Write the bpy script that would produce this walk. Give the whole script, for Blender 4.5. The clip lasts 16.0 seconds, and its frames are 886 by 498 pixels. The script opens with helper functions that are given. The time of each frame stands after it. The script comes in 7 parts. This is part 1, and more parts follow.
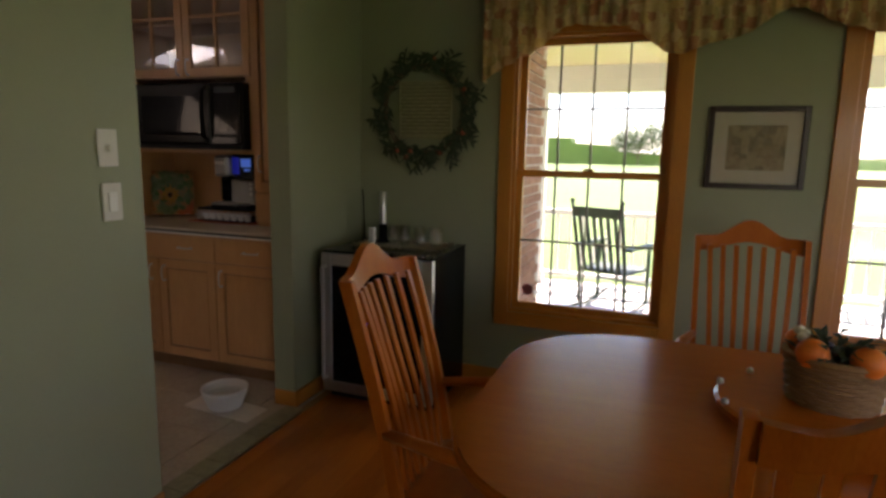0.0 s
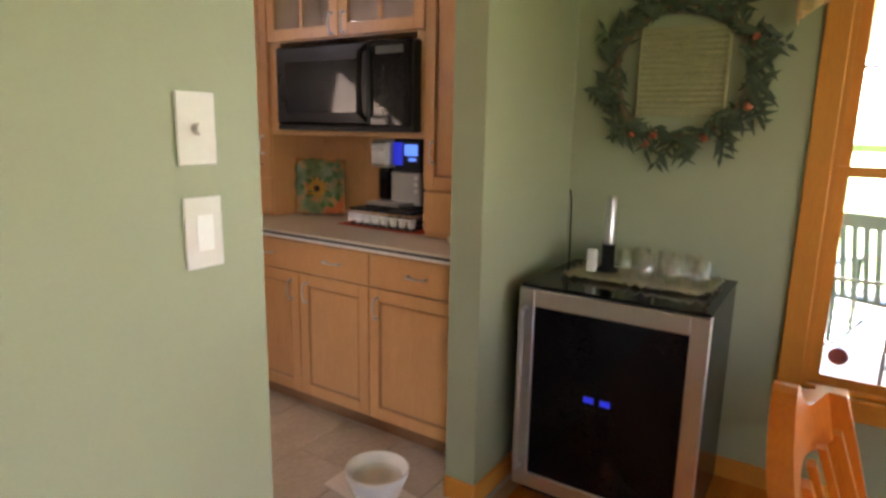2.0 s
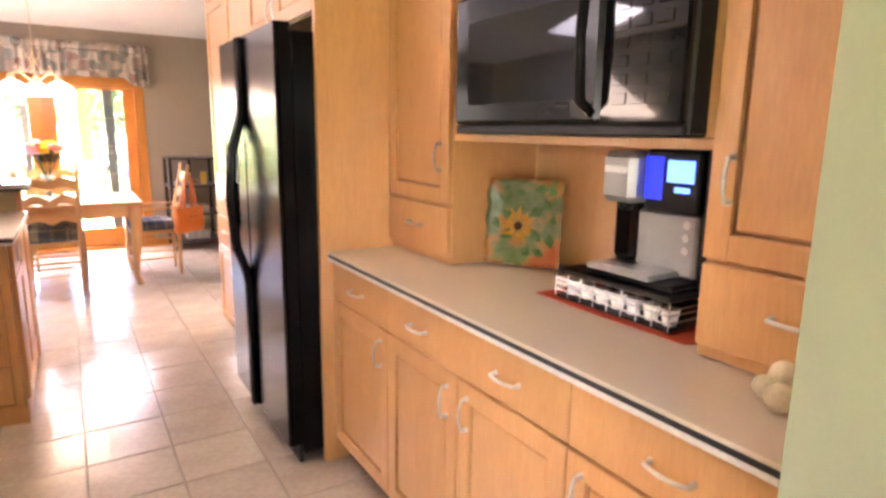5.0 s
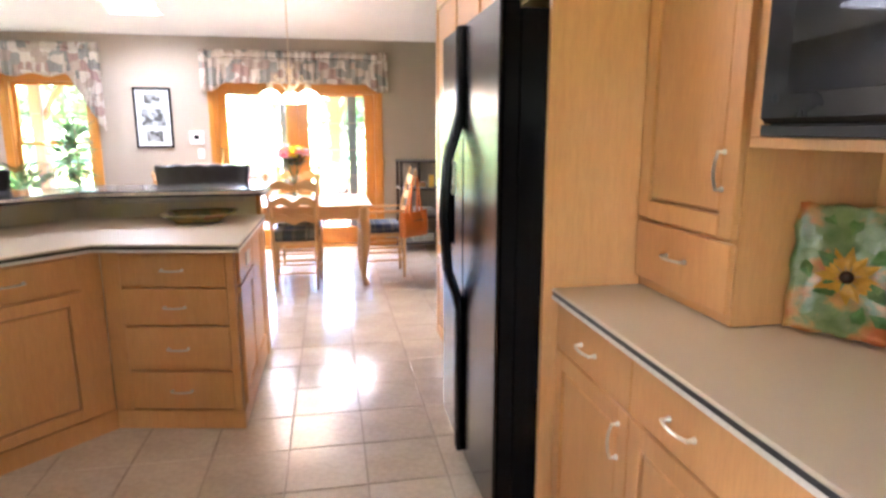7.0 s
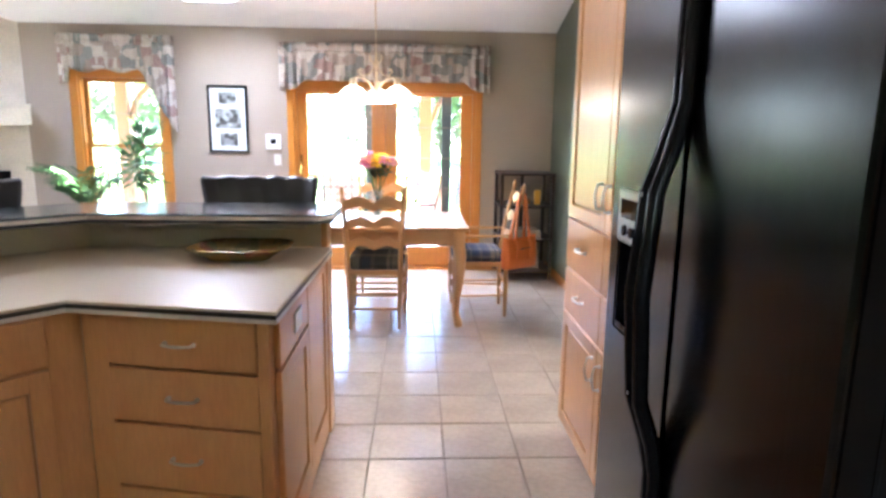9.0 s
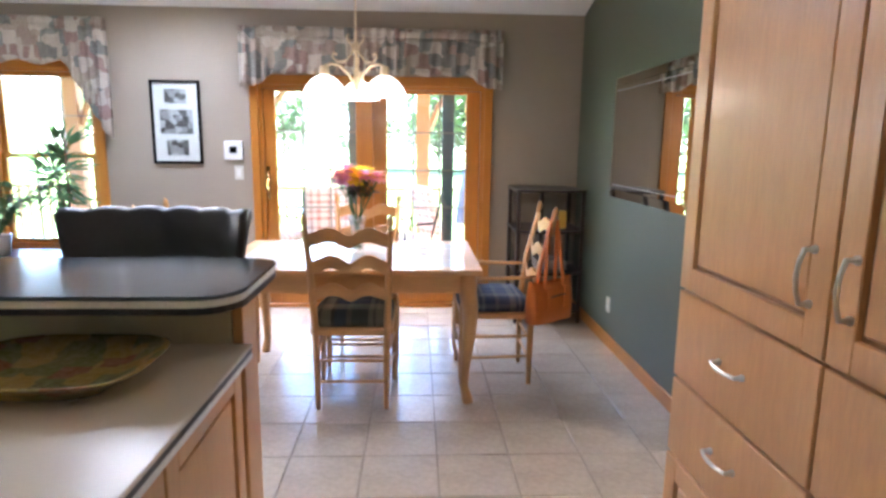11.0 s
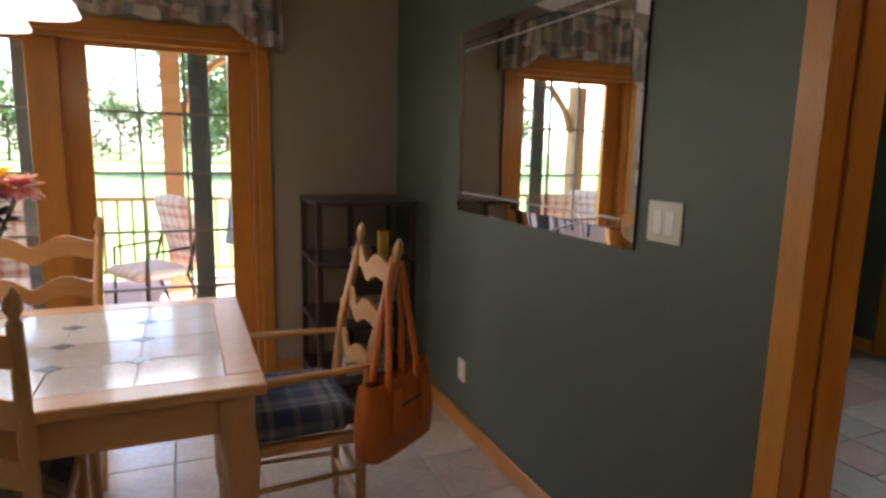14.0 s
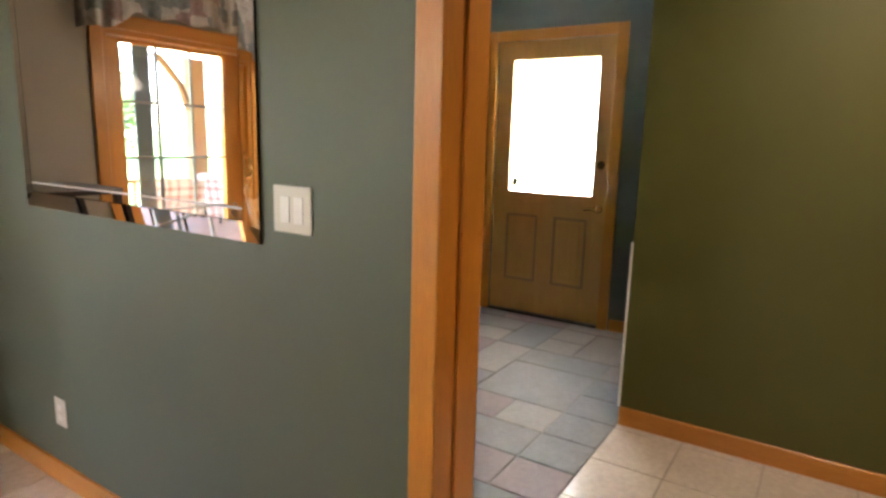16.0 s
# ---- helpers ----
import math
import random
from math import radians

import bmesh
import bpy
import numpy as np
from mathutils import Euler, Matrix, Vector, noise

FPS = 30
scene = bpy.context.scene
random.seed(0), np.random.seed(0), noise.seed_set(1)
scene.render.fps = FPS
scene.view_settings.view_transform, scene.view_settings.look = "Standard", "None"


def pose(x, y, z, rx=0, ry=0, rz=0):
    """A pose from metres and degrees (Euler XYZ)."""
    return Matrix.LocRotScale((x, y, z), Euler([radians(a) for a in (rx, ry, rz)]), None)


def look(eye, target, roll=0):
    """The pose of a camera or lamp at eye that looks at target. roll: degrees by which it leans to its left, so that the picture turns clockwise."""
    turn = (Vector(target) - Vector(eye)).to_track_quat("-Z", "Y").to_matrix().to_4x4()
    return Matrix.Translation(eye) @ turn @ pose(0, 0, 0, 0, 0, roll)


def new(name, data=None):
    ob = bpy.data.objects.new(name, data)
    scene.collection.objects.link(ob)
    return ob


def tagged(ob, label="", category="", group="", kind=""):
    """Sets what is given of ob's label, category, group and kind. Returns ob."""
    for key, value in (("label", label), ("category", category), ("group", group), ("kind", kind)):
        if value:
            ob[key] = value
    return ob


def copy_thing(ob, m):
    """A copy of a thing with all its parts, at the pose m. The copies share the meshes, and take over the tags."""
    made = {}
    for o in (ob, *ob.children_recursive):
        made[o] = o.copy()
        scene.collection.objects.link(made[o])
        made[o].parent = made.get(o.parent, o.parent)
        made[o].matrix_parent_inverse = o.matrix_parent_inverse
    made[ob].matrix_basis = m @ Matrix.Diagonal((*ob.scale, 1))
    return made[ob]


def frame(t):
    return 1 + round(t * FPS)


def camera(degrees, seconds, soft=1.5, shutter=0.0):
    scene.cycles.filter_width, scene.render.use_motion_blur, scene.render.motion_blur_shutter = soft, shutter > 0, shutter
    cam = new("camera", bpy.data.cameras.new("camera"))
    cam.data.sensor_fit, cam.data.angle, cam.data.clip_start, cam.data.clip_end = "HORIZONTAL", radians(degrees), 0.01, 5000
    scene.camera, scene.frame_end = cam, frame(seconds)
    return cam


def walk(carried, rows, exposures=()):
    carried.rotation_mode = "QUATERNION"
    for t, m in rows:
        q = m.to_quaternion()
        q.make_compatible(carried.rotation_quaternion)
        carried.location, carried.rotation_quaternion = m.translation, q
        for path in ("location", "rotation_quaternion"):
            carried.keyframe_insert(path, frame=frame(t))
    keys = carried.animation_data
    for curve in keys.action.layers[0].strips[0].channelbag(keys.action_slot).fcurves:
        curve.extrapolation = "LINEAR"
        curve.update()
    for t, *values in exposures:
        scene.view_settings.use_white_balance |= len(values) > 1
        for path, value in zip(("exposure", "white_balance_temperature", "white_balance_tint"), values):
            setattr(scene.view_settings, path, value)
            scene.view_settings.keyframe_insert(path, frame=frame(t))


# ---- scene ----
cam = camera(73.0, 16.0, soft=3.0)
BULB = 0.07
# seconds, stops, kelvin, tint
EXPOSURES = [(0.0, 2.95, 6800, 31), (0.5, 3.15, 6800, 31), (1.0, 3.95, 6850, 29), (1.5, 4.55, 6750, 30), (2.0, 5.1, 6600, 33), (2.5, 5.55, 6600, 42), (3.2, 6.05, 6600, 44), (5.5, 6.7, 6350, 32), (6.5, 6.5, 5950, 26), (7.0, 6.4, 5750, 23), (8.0, 6.15, 5500, 20), (9.0, 6.0, 5250, 19), (11.5, 5.2, 5300, 17), (12.5, 4.8, 5650, 18), (13.5, 4.25, 5850, 18), (14.0, 4.0, 6200, 20), (14.5, 4.4, 6500, 21), (15.0, 4.85, 6600, 21), (15.5, 5.05, 6400, 20), (16.0, 5.4, 6300, 19)]
PATH = [
    (0, -0.605, -0.435, 1.469, -69.663, -9.406, -0.990),
    (0.5, -0.419, -0.251, 1.459, -65.100, -10.029, -1.145),
    (1, -0.206, -0.030, 1.452, -61.516, -10.530, -0.971),
    (1.5, 0.049, 0.208, 1.454, -58.708, -11.039, -1.396),
    (2, 0.293, 0.414, 1.463, -56.578, -11.276, -1.103),
    (2.5, 0.542, 0.586, 1.462, -54.488, -11.204, -0.946),
    (3, 0.738, 0.738, 1.445, -52.373, -10.733, -0.990),
    (3.2, 0.817, 0.806, 1.454, -51.588, -11.056, -1.010),
    (5.3, 1.484, 1.312, 1.452, -28.044, -11.126, -0.597),
    (5.5, 1.514, 1.360, 1.461, -25.661, -11.202, -0.449),
    (6, 1.550, 1.477, 1.463, -20.403, -11.025, -0.299),
    (6.5, 1.584, 1.618, 1.461, -15.364, -11.064, -0.195),
    (7, 1.611, 1.767, 1.461, -10.625, -11.178, 0.041),
    (7.5, 1.596, 1.980, 1.447, -7.223, -10.965, -0.596),
    (8, 1.598, 2.256, 1.462, -4.611, -11.241, -0.457),
    (8.5, 1.605, 2.563, 1.463, -2.972, -11.067, -0.412),
    (9, 1.591, 2.914, 1.455, -2.410, -10.592, -0.744),
    (9.2, 1.578, 3.040, 1.458, -2.341, -10.295, -0.461),
    (11.3, 1.615, 4.387, 1.455, -2.814, -9.861, -0.841),
    (11.5, 1.614, 4.522, 1.437, -3.179, -9.806, -0.937),
    (12, 1.649, 4.832, 1.426, -3.944, -9.773, -1.022),
    (12.5, 1.666, 5.124, 1.424, -6.038, -9.809, -1.138),
    (13, 1.707, 5.383, 1.419, -9.417, -9.661, -1.258),
    (13.5, 1.762, 5.641, 1.417, -15.145, -9.915, -1.200),
    (14, 1.815, 5.835, 1.381, -23.136, -9.300, -1.250),
    (14.5, 1.826, 5.975, 1.386, -33.244, -9.448, -1.122),
    (15, 1.877, 6.018, 1.390, -42.289, -9.843, -0.859),
    (15.5, 1.964, 6.025, 1.379, -49.840, -10.011, -1.059),
    (16, 2.021, 6.024, 1.373, -56.964, -10.251, -1.496),
]
walk(cam, [(t, pose(x, y, z, 90 + pitch, roll, yaw)) for t, x, y, z, yaw, pitch, roll in PATH], EXPOSURES)

# ---- world, sun ----
world = bpy.data.worlds.new("sky")
scene.world = world
world.use_nodes = True
wn = world.node_tree
sky = wn.nodes.new("ShaderNodeTexSky")
sky.sky_type = "NISHITA"
sky.sun_disc = False
sky.sun_elevation = radians(55)
sky.sun_rotation = radians(259)
bgn = wn.nodes["Background"]
wn.links.new(sky.outputs[0], bgn.inputs[0])
bgn.inputs[1].default_value = 0.11

sun_data = bpy.data.lights.new("sun", "SUN")
sun_data.energy = 4.0
sun_data.angle = radians(0.6)
sun_data.color = (1.0, 0.95, 0.88)
sun = new("sun", sun_data)
sun.matrix_world = look((40, -8, 58), (0, 0, 0))


def daylight_lamp(name, x, y, z, target, w, h, power, color=(0.93, 0.97, 1.0)):
    """An area lamp in place of daylight, set in an opening or out of view."""
    d = bpy.data.lights.new(name, "AREA")
    d.shape, d.size, d.size_y, d.energy, d.color = "RECTANGLE", w, h, power, color
    ob = new(name, d)
    ob.matrix_world = look((x, y, z), target)
    return ob


# sky in the skylight shafts and openings, and fill lamps under the two porches
daylight_lamp("skylight_sky", -0.34, 8.46, 3.26, (-0.34, 8.45, 0), 0.44, 0.92, 2.0)
daylight_lamp("skylight_sky", -2.9, 7.7, 3.42, (-2.9, 7.54, 0), 0.8, 0.9, 1.0)
daylight_lamp("south_window_sky", 0.1, -4.02, 1.35, (0.1, 0, 1.25), 1.7, 1.3, 0.35, (1.0, 0.98, 0.93))
# added fill from the west, for the surfaces that face that way
daylight_lamp("west_window_sky", -3.22, -3.2, 1.35, (0.5, -0.6, 1.2), 1.25, 1.3, 0.5, (1.0, 0.98, 0.93))
# added fill lamp under the deck roof, hidden above the door head
daylight_lamp("patio_sky", 1.23, 10.55, 2.32, (1.23, 6.2, 0.1), 1.9, 0.7, 5.3)
daylight_lamp("mudroom_door_sky", 6.44, 7.78, 1.57, (4.0, 7.78, 1.0), 0.68, 1.0, 0.16, (1.0, 0.98, 0.95))
# added fill lamp under the porch roof, out of view above the windows
daylight_lamp("porch_sky", 4.3, -1.0, 2.42, (1.0, -0.8, 0.6), 0.8, 2.6, 5.0)


def recessed(x, y, z, power):
    """A warm recessed ceiling lamp."""
    d = bpy.data.lights.new("recessed_lamp", "AREA")
    d.shape, d.size, d.energy, d.color, d.spread = "DISK", 0.14, power, (1.0, 0.80, 0.56), radians(150)
    ob = new("recessed_lamp", d)
    ob.matrix_world = look((x, y, z), (x, y, 0))


recessed(1.6, 2.3, 2.98, 0.07)
recessed(1.6, 4.0, 3.35, 0.10)
recessed(0.2, 3.2, 3.15, 0.06)
recessed(4.05, 5.9, 2.53, 0.55)

# ---- materials ----
def material(name):
    m = bpy.data.materials.new(name)
    m.use_nodes = True
    return m, m.node_tree, m.node_tree.nodes["Principled BSDF"]


def coords(nt, stretch=(1, 1, 1), rot=(0, 0, 0)):
    tc = nt.nodes.new("ShaderNodeTexCoord")
    mp = nt.nodes.new("ShaderNodeMapping")
    mp.inputs["Scale"].default_value = stretch
    mp.inputs["Rotation"].default_value = rot
    nt.links.new(tc.outputs["Object"], mp.inputs["Vector"])
    return mp.outputs[0]


def noise_tex(nt, vec, scale, detail=6, rough=0.6):
    n = nt.nodes.new("ShaderNodeTexNoise")
    n.inputs["Scale"].default_value = scale
    n.inputs["Detail"].default_value = detail
    n.inputs["Roughness"].default_value = rough
    nt.links.new(vec, n.inputs["Vector"])
    return n.outputs["Fac"]


def ramp(nt, fac, stops, interp="LINEAR"):
    r = nt.nodes.new("ShaderNodeValToRGB")
    r.color_ramp.interpolation = interp
    el = r.color_ramp.elements
    while len(el) < len(stops):
        el.new(0.5)
    for e, (p, c) in zip(el, stops):
        e.position, e.color = p, (*c, 1)
    nt.links.new(fac, r.inputs[0])
    return r.outputs[0]


def mixc(nt, fac, a, b, mode="MIX"):
    m = nt.nodes.new("ShaderNodeMix")
    m.data_type, m.blend_type = "RGBA", mode
    for sock, v in ((m.inputs[0], fac), (m.inputs[6], a), (m.inputs[7], b)):
        if isinstance(v, (int, float)):
            sock.default_value = v
        elif isinstance(v, tuple):
            sock.default_value = (*v, 1)
        else:
            nt.links.new(v, sock)
    return m.outputs[2]


def bump(nt, b, fac, strength, dist=0.002):
    n = nt.nodes.new("ShaderNodeBump")
    n.inputs["Strength"].default_value = strength
    n.inputs["Distance"].default_value = dist
    nt.links.new(fac, n.inputs["Height"])
    nt.links.new(n.outputs[0], b.inputs["Normal"])


def surface(name, c1, c2, rough=0.6, metal=0.0, scale=6.0, fine=90.0, stretch=(1, 1, 1), bumps=0.15, spec=0.5, vary=0.0, coat=0.0, grain=0.22):
    """Two colours mixed by coarse and fine noise, with fine relief; vary: brightness change from object to object."""
    m, nt, b = material(name)
    v = coords(nt, stretch)
    big, small = noise_tex(nt, v, scale), noise_tex(nt, v, fine, 3)
    c = mixc(nt, ramp(nt, big, [(0.3, (0, 0, 0)), (0.7, (1, 1, 1))]), c1, c2)
    c = mixc(nt, grain, c, ramp(nt, small, [(0.3, tuple(0.55 * k for k in c1)), (0.7, tuple(min(1, 1.25 * k) for k in c2))]))
    if vary:
        oi = nt.nodes.new("ShaderNodeObjectInfo")
        c = mixc(nt, vary, c, ramp(nt, oi.outputs["Random"], [(0, tuple(0.5 * k for k in c1)), (1, tuple(min(1, 1.4 * k) for k in c2))]))
    nt.links.new(c, b.inputs["Base Color"])
    rr = nt.nodes.new("ShaderNodeMapRange")
    lo, hi = max(0.02, rough - 0.07), min(1, rough + 0.07)
    if rough < 0.1:
        lo = hi = rough
    if lo < 0.275 < hi:
        lo, hi = (0.285, hi) if rough >= 0.27 else (lo, 0.265)
    rr.inputs["To Min"].default_value, rr.inputs["To Max"].default_value = lo, hi
    nt.links.new(big, rr.inputs["Value"])
    nt.links.new(rr.outputs[0], b.inputs["Roughness"])
    b.inputs["Metallic"].default_value = metal
    b.inputs["Specular IOR Level"].default_value = spec
    b.inputs["Coat Weight"].default_value = coat
    if bumps:
        bump(nt, b, small, bumps)
    return m


def wood(name, c1, c2, rough=0.4, axis="z", coat=0.0, vary=0.06, scale=3.0):
    st = {"x": (0.12, 1, 1), "y": (1, 0.12, 1), "z": (1, 1, 0.12)}[axis]
    m, nt, b = material(name)
    v = coords(nt, tuple(8 * k for k in st))
    big = noise_tex(nt, v, scale, 8, 0.65)
    fine = noise_tex(nt, v, scale * 9, 4, 0.7)
    v2 = coords(nt)
    blot = noise_tex(nt, v2, 2.2, 3)
    c = ramp(nt, big, [(0.25, c1), (0.75, c2)])
    c = mixc(nt, 0.25, c, ramp(nt, fine, [(0.35, tuple(0.6 * k for k in c1)), (0.65, c2)]))
    c = mixc(nt, ramp(nt, blot, [(0.35, (0.0, 0.0, 0.0)), (0.75, (0.28, 0.28, 0.28))]), c, tuple(0.72 * k for k in c1))
    oi = nt.nodes.new("ShaderNodeObjectInfo")
    c = mixc(nt, vary, c, ramp(nt, oi.outputs["Random"], [(0, tuple(0.35 * k for k in c1)), (1, tuple(min(1, 1.5 * k) for k in c2))]))
    nt.links.new(c, b.inputs["Base Color"])
    b.inputs["Roughness"].default_value = rough
    b.inputs["Coat Weight"].default_value = coat
    b.inputs["Coat Roughness"].default_value = 0.15
    bump(nt, b, fine, 0.08)
    return m


def emitter(name, color, strength):
    m, nt, b = material(name)
    b.inputs["Base Color"].default_value = (*color, 1)
    b.inputs["Emission Color"].default_value = (*color, 1)
    b.inputs["Emission Strength"].default_value = strength
    return m


def clear_glass(name, tint=(1, 1, 1), rough=0.0, ior=1.45):
    m, nt, b = material(name)
    b.inputs["Base Color"].default_value = (*tint, 1)
    b.inputs["Roughness"].default_value = rough
    b.inputs["Transmission Weight"].default_value = 1
    b.inputs["IOR"].default_value = ior
    return m


def pane_glass(name, gloss=0.08):
    """Thin window glass: mostly clear, with a mirror share."""
    m, nt, b = material(name)
    out = nt.nodes["Material Output"]
    tr, gl, mx = nt.nodes.new("ShaderNodeBsdfTransparent"), nt.nodes.new("ShaderNodeBsdfGlossy"), nt.nodes.new("ShaderNodeMixShader")
    gl.inputs["Roughness"].default_value = 0.02
    tr.inputs[0].default_value = (0.96, 0.97, 0.96, 1)
    mx.inputs[0].default_value = gloss
    nt.links.new(tr.outputs[0], mx.inputs[1])
    nt.links.new(gl.outputs[0], mx.inputs[2])
    nt.links.new(mx.outputs[0], out.inputs[0])
    return m


def patchwork(name, colors, cell, rot=(0, 0, 0), relief=(400, 0.2, 0.002), rough=0.9, sheer=0.0):
    """Fabric printed in rectangles: cells of random colours from a list."""
    m, nt, b = material(name)
    v = coords(nt, rot=rot)
    vo = nt.nodes.new("ShaderNodeTexVoronoi")
    vo.distance = "CHEBYCHEV"
    vo.inputs["Scale"].default_value = 1 / cell
    vo.inputs["Randomness"].default_value = 0.75
    nt.links.new(v, vo.inputs["Vector"])
    sep = nt.nodes.new("ShaderNodeSeparateColor")
    nt.links.new(vo.outputs["Color"], sep.inputs[0])
    c = ramp(nt, sep.outputs[0], [(i / len(colors), k) for i, k in enumerate(colors)], "CONSTANT")
    fine = noise_tex(nt, v, 60, 4)
    c = mixc(nt, 0.2, c, ramp(nt, fine, [(0.3, (0.12, 0.1, 0.09)), (0.7, (0.7, 0.65, 0.58))]))
    nt.links.new(c, b.inputs["Base Color"])
    b.inputs["Roughness"].default_value = rough
    bump(nt, b, noise_tex(nt, v, relief[0], 2), relief[1], relief[2])
    if sheer:
        tl, mx = nt.nodes.new("ShaderNodeBsdfTranslucent"), nt.nodes.new("ShaderNodeMixShader")
        nt.links.new(c, tl.inputs[0])
        mx.inputs[0].default_value = sheer
        nt.links.new(b.outputs[0], mx.inputs[1])
        nt.links.new(tl.outputs[0], mx.inputs[2])
        nt.links.new(mx.outputs[0], nt.nodes["Material Output"].inputs[0])
    return m


def plaid(name, base, bands, axis_x="X", axis_y="Y", period=0.3):
    """Woven plaid: stripes both ways. bands: (start, colour) over one period."""
    m, nt, b = material(name)
    tc = nt.nodes.new("ShaderNodeTexCoord")
    sep = nt.nodes.new("ShaderNodeSeparateXYZ")
    nt.links.new(tc.outputs["Object"], sep.inputs[0])
    cols = []
    for ax in (axis_x, axis_y):
        d = nt.nodes.new("ShaderNodeMath")
        d.operation = "DIVIDE"
        nt.links.new(sep.outputs[ax], d.inputs[0])
        d.inputs[1].default_value = period
        f = nt.nodes.new("ShaderNodeMath")
        f.operation = "FRACT"
        nt.links.new(d.outputs[0], f.inputs[0])
        cols.append(ramp(nt, f.outputs[0], bands, "CONSTANT"))
    c = mixc(nt, 0.5, cols[0], cols[1])
    c = mixc(nt, 0.25, c, base)
    nt.links.new(c, b.inputs["Base Color"])
    b.inputs["Roughness"].default_value = 0.95
    bump(nt, b, noise_tex(nt, coords(nt), 500, 2), 0.25)
    return m


SAGE = surface("sage_paint", (0.275, 0.295, 0.18), (0.295, 0.315, 0.195), 0.55, scale=2, fine=160, bumps=0.06, grain=0.04)
GREEN = surface("dark_green_paint", (0.080, 0.093, 0.060), (0.093, 0.106, 0.070), 0.5, scale=2, fine=160, bumps=0.06, grain=0.04)
OLIVE = surface("olive_paint", (0.070, 0.070, 0.008), (0.082, 0.080, 0.010), 0.55, scale=2, fine=160, bumps=0.06, grain=0.04)
TEAL = surface("teal_paint", (0.085, 0.10, 0.085), (0.10, 0.115, 0.10), 0.55, scale=2, fine=160, bumps=0.06, grain=0.04)
TAUPE = surface("taupe_paint", (0.325, 0.265, 0.20), (0.345, 0.285, 0.215), 0.6, scale=2, fine=160, bumps=0.06, grain=0.04)
CREAM = surface("cream_stone", (0.55, 0.49, 0.38), (0.66, 0.60, 0.48), 0.8, scale=5, fine=60, bumps=0.4)
CEIL = surface("ceiling_white", (0.78, 0.77, 0.74), (0.82, 0.81, 0.78), 0.85, scale=2, fine=120, bumps=0.1, grain=0.04)
OAK = wood("honey_oak_trim", (0.46, 0.162, 0.016), (0.60, 0.245, 0.030), 0.35, "z", 0.2)
OAKX = wood("honey_oak_trim_along_x", (0.46, 0.162, 0.016), (0.60, 0.245, 0.030), 0.35, "x", 0.2)
OAKY = wood("honey_oak_trim_along_y", (0.46, 0.162, 0.016), (0.60, 0.245, 0.030), 0.35, "y", 0.2)
DOORWOOD = wood("stained_fir", (0.46, 0.21, 0.05), (0.58, 0.30, 0.085), 0.45, "z", 0.1)
MAPLE = wood("maple", (0.64, 0.31, 0.108), (0.71, 0.375, 0.148), 0.35, "z", 0.25, 0.03, 1.6)
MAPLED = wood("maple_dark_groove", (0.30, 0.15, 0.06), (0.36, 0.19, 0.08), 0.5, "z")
CHERRY = wood("reddish_oak_furniture", (0.38, 0.08, 0.006), (0.52, 0.145, 0.012), 0.3, "z", 0.12)
CHERRYT = wood("reddish_oak_tabletop", (0.44, 0.10, 0.007), (0.57, 0.155, 0.013), 0.25, "y", 0.08)
CHERRY.node_tree.nodes["Principled BSDF"].inputs["Specular IOR Level"].default_value = 0.2
PLANK = wood("oak_floor", (0.36, 0.09, 0.008), (0.52, 0.16, 0.016), 0.24, "x", 0.08, 0.16)
LIGHTW = wood("pale_pine", (0.54, 0.27, 0.09), (0.68, 0.38, 0.145), 0.42, "z", 0.15)
LIGHTWX = wood("pale_pine_along_x", (0.54, 0.27, 0.09), (0.68, 0.38, 0.145), 0.42, "x", 0.15)
DARKW = wood("espresso_wood", (0.020, 0.010, 0.007), (0.035, 0.018, 0.012), 0.35, "z", 0.2)
COUNTER = surface("cream_laminate", (0.62, 0.535, 0.42), (0.635, 0.55, 0.435), 0.28, scale=3, fine=80, bumps=0.0, grain=0.04)
KNEE = surface("cream_knee_wall", (0.72, 0.64, 0.48), (0.76, 0.68, 0.52), 0.4, scale=3, fine=80, bumps=0.0, grain=0.04)
EDGE = surface("black_edge_band", (0.02, 0.022, 0.025), (0.03, 0.03, 0.032), 0.3, bumps=0)
EDGEW = surface("white_edge_band", (0.7, 0.68, 0.62), (0.75, 0.72, 0.66), 0.35, bumps=0)
BARTOP = surface("slate_blue_laminate", (0.055, 0.065, 0.075), (0.075, 0.085, 0.095), 0.16, scale=30, fine=90, bumps=0, grain=0.04)
BLACK = surface("black_enamel", (0.004, 0.004, 0.0045), (0.006, 0.006, 0.0065), 0.2, fine=90, bumps=0.0, grain=0.04, spec=0.1)
BLACKG = surface("black_glass", (0.004, 0.004, 0.005), (0.005, 0.005, 0.006), 0.04, bumps=0, spec=0.16)
PLASTIC = surface("black_plastic", (0.006, 0.006, 0.0065), (0.009, 0.009, 0.0095), 0.4, bumps=0.05, grain=0.04, spec=0.2)
STEEL = surface("brushed_steel", (0.52, 0.51, 0.50), (0.58, 0.57, 0.55), 0.3, 1.0, 3, 40, (40, 40, 0.6), 0.05, grain=0.04)
FRIDGE = surface("dark_steel", (0.027, 0.027, 0.028), (0.036, 0.036, 0.037), 0.2, 1.0, 3, 40, (40, 40, 0.6), 0.03, grain=0.04)
NICKEL = surface("satin_nickel", (0.62, 0.60, 0.56), (0.68, 0.66, 0.62), 0.38, 1.0, bumps=0)
BRASS = surface("brass", (0.72, 0.5, 0.2), (0.8, 0.58, 0.25), 0.25, 1.0, bumps=0)
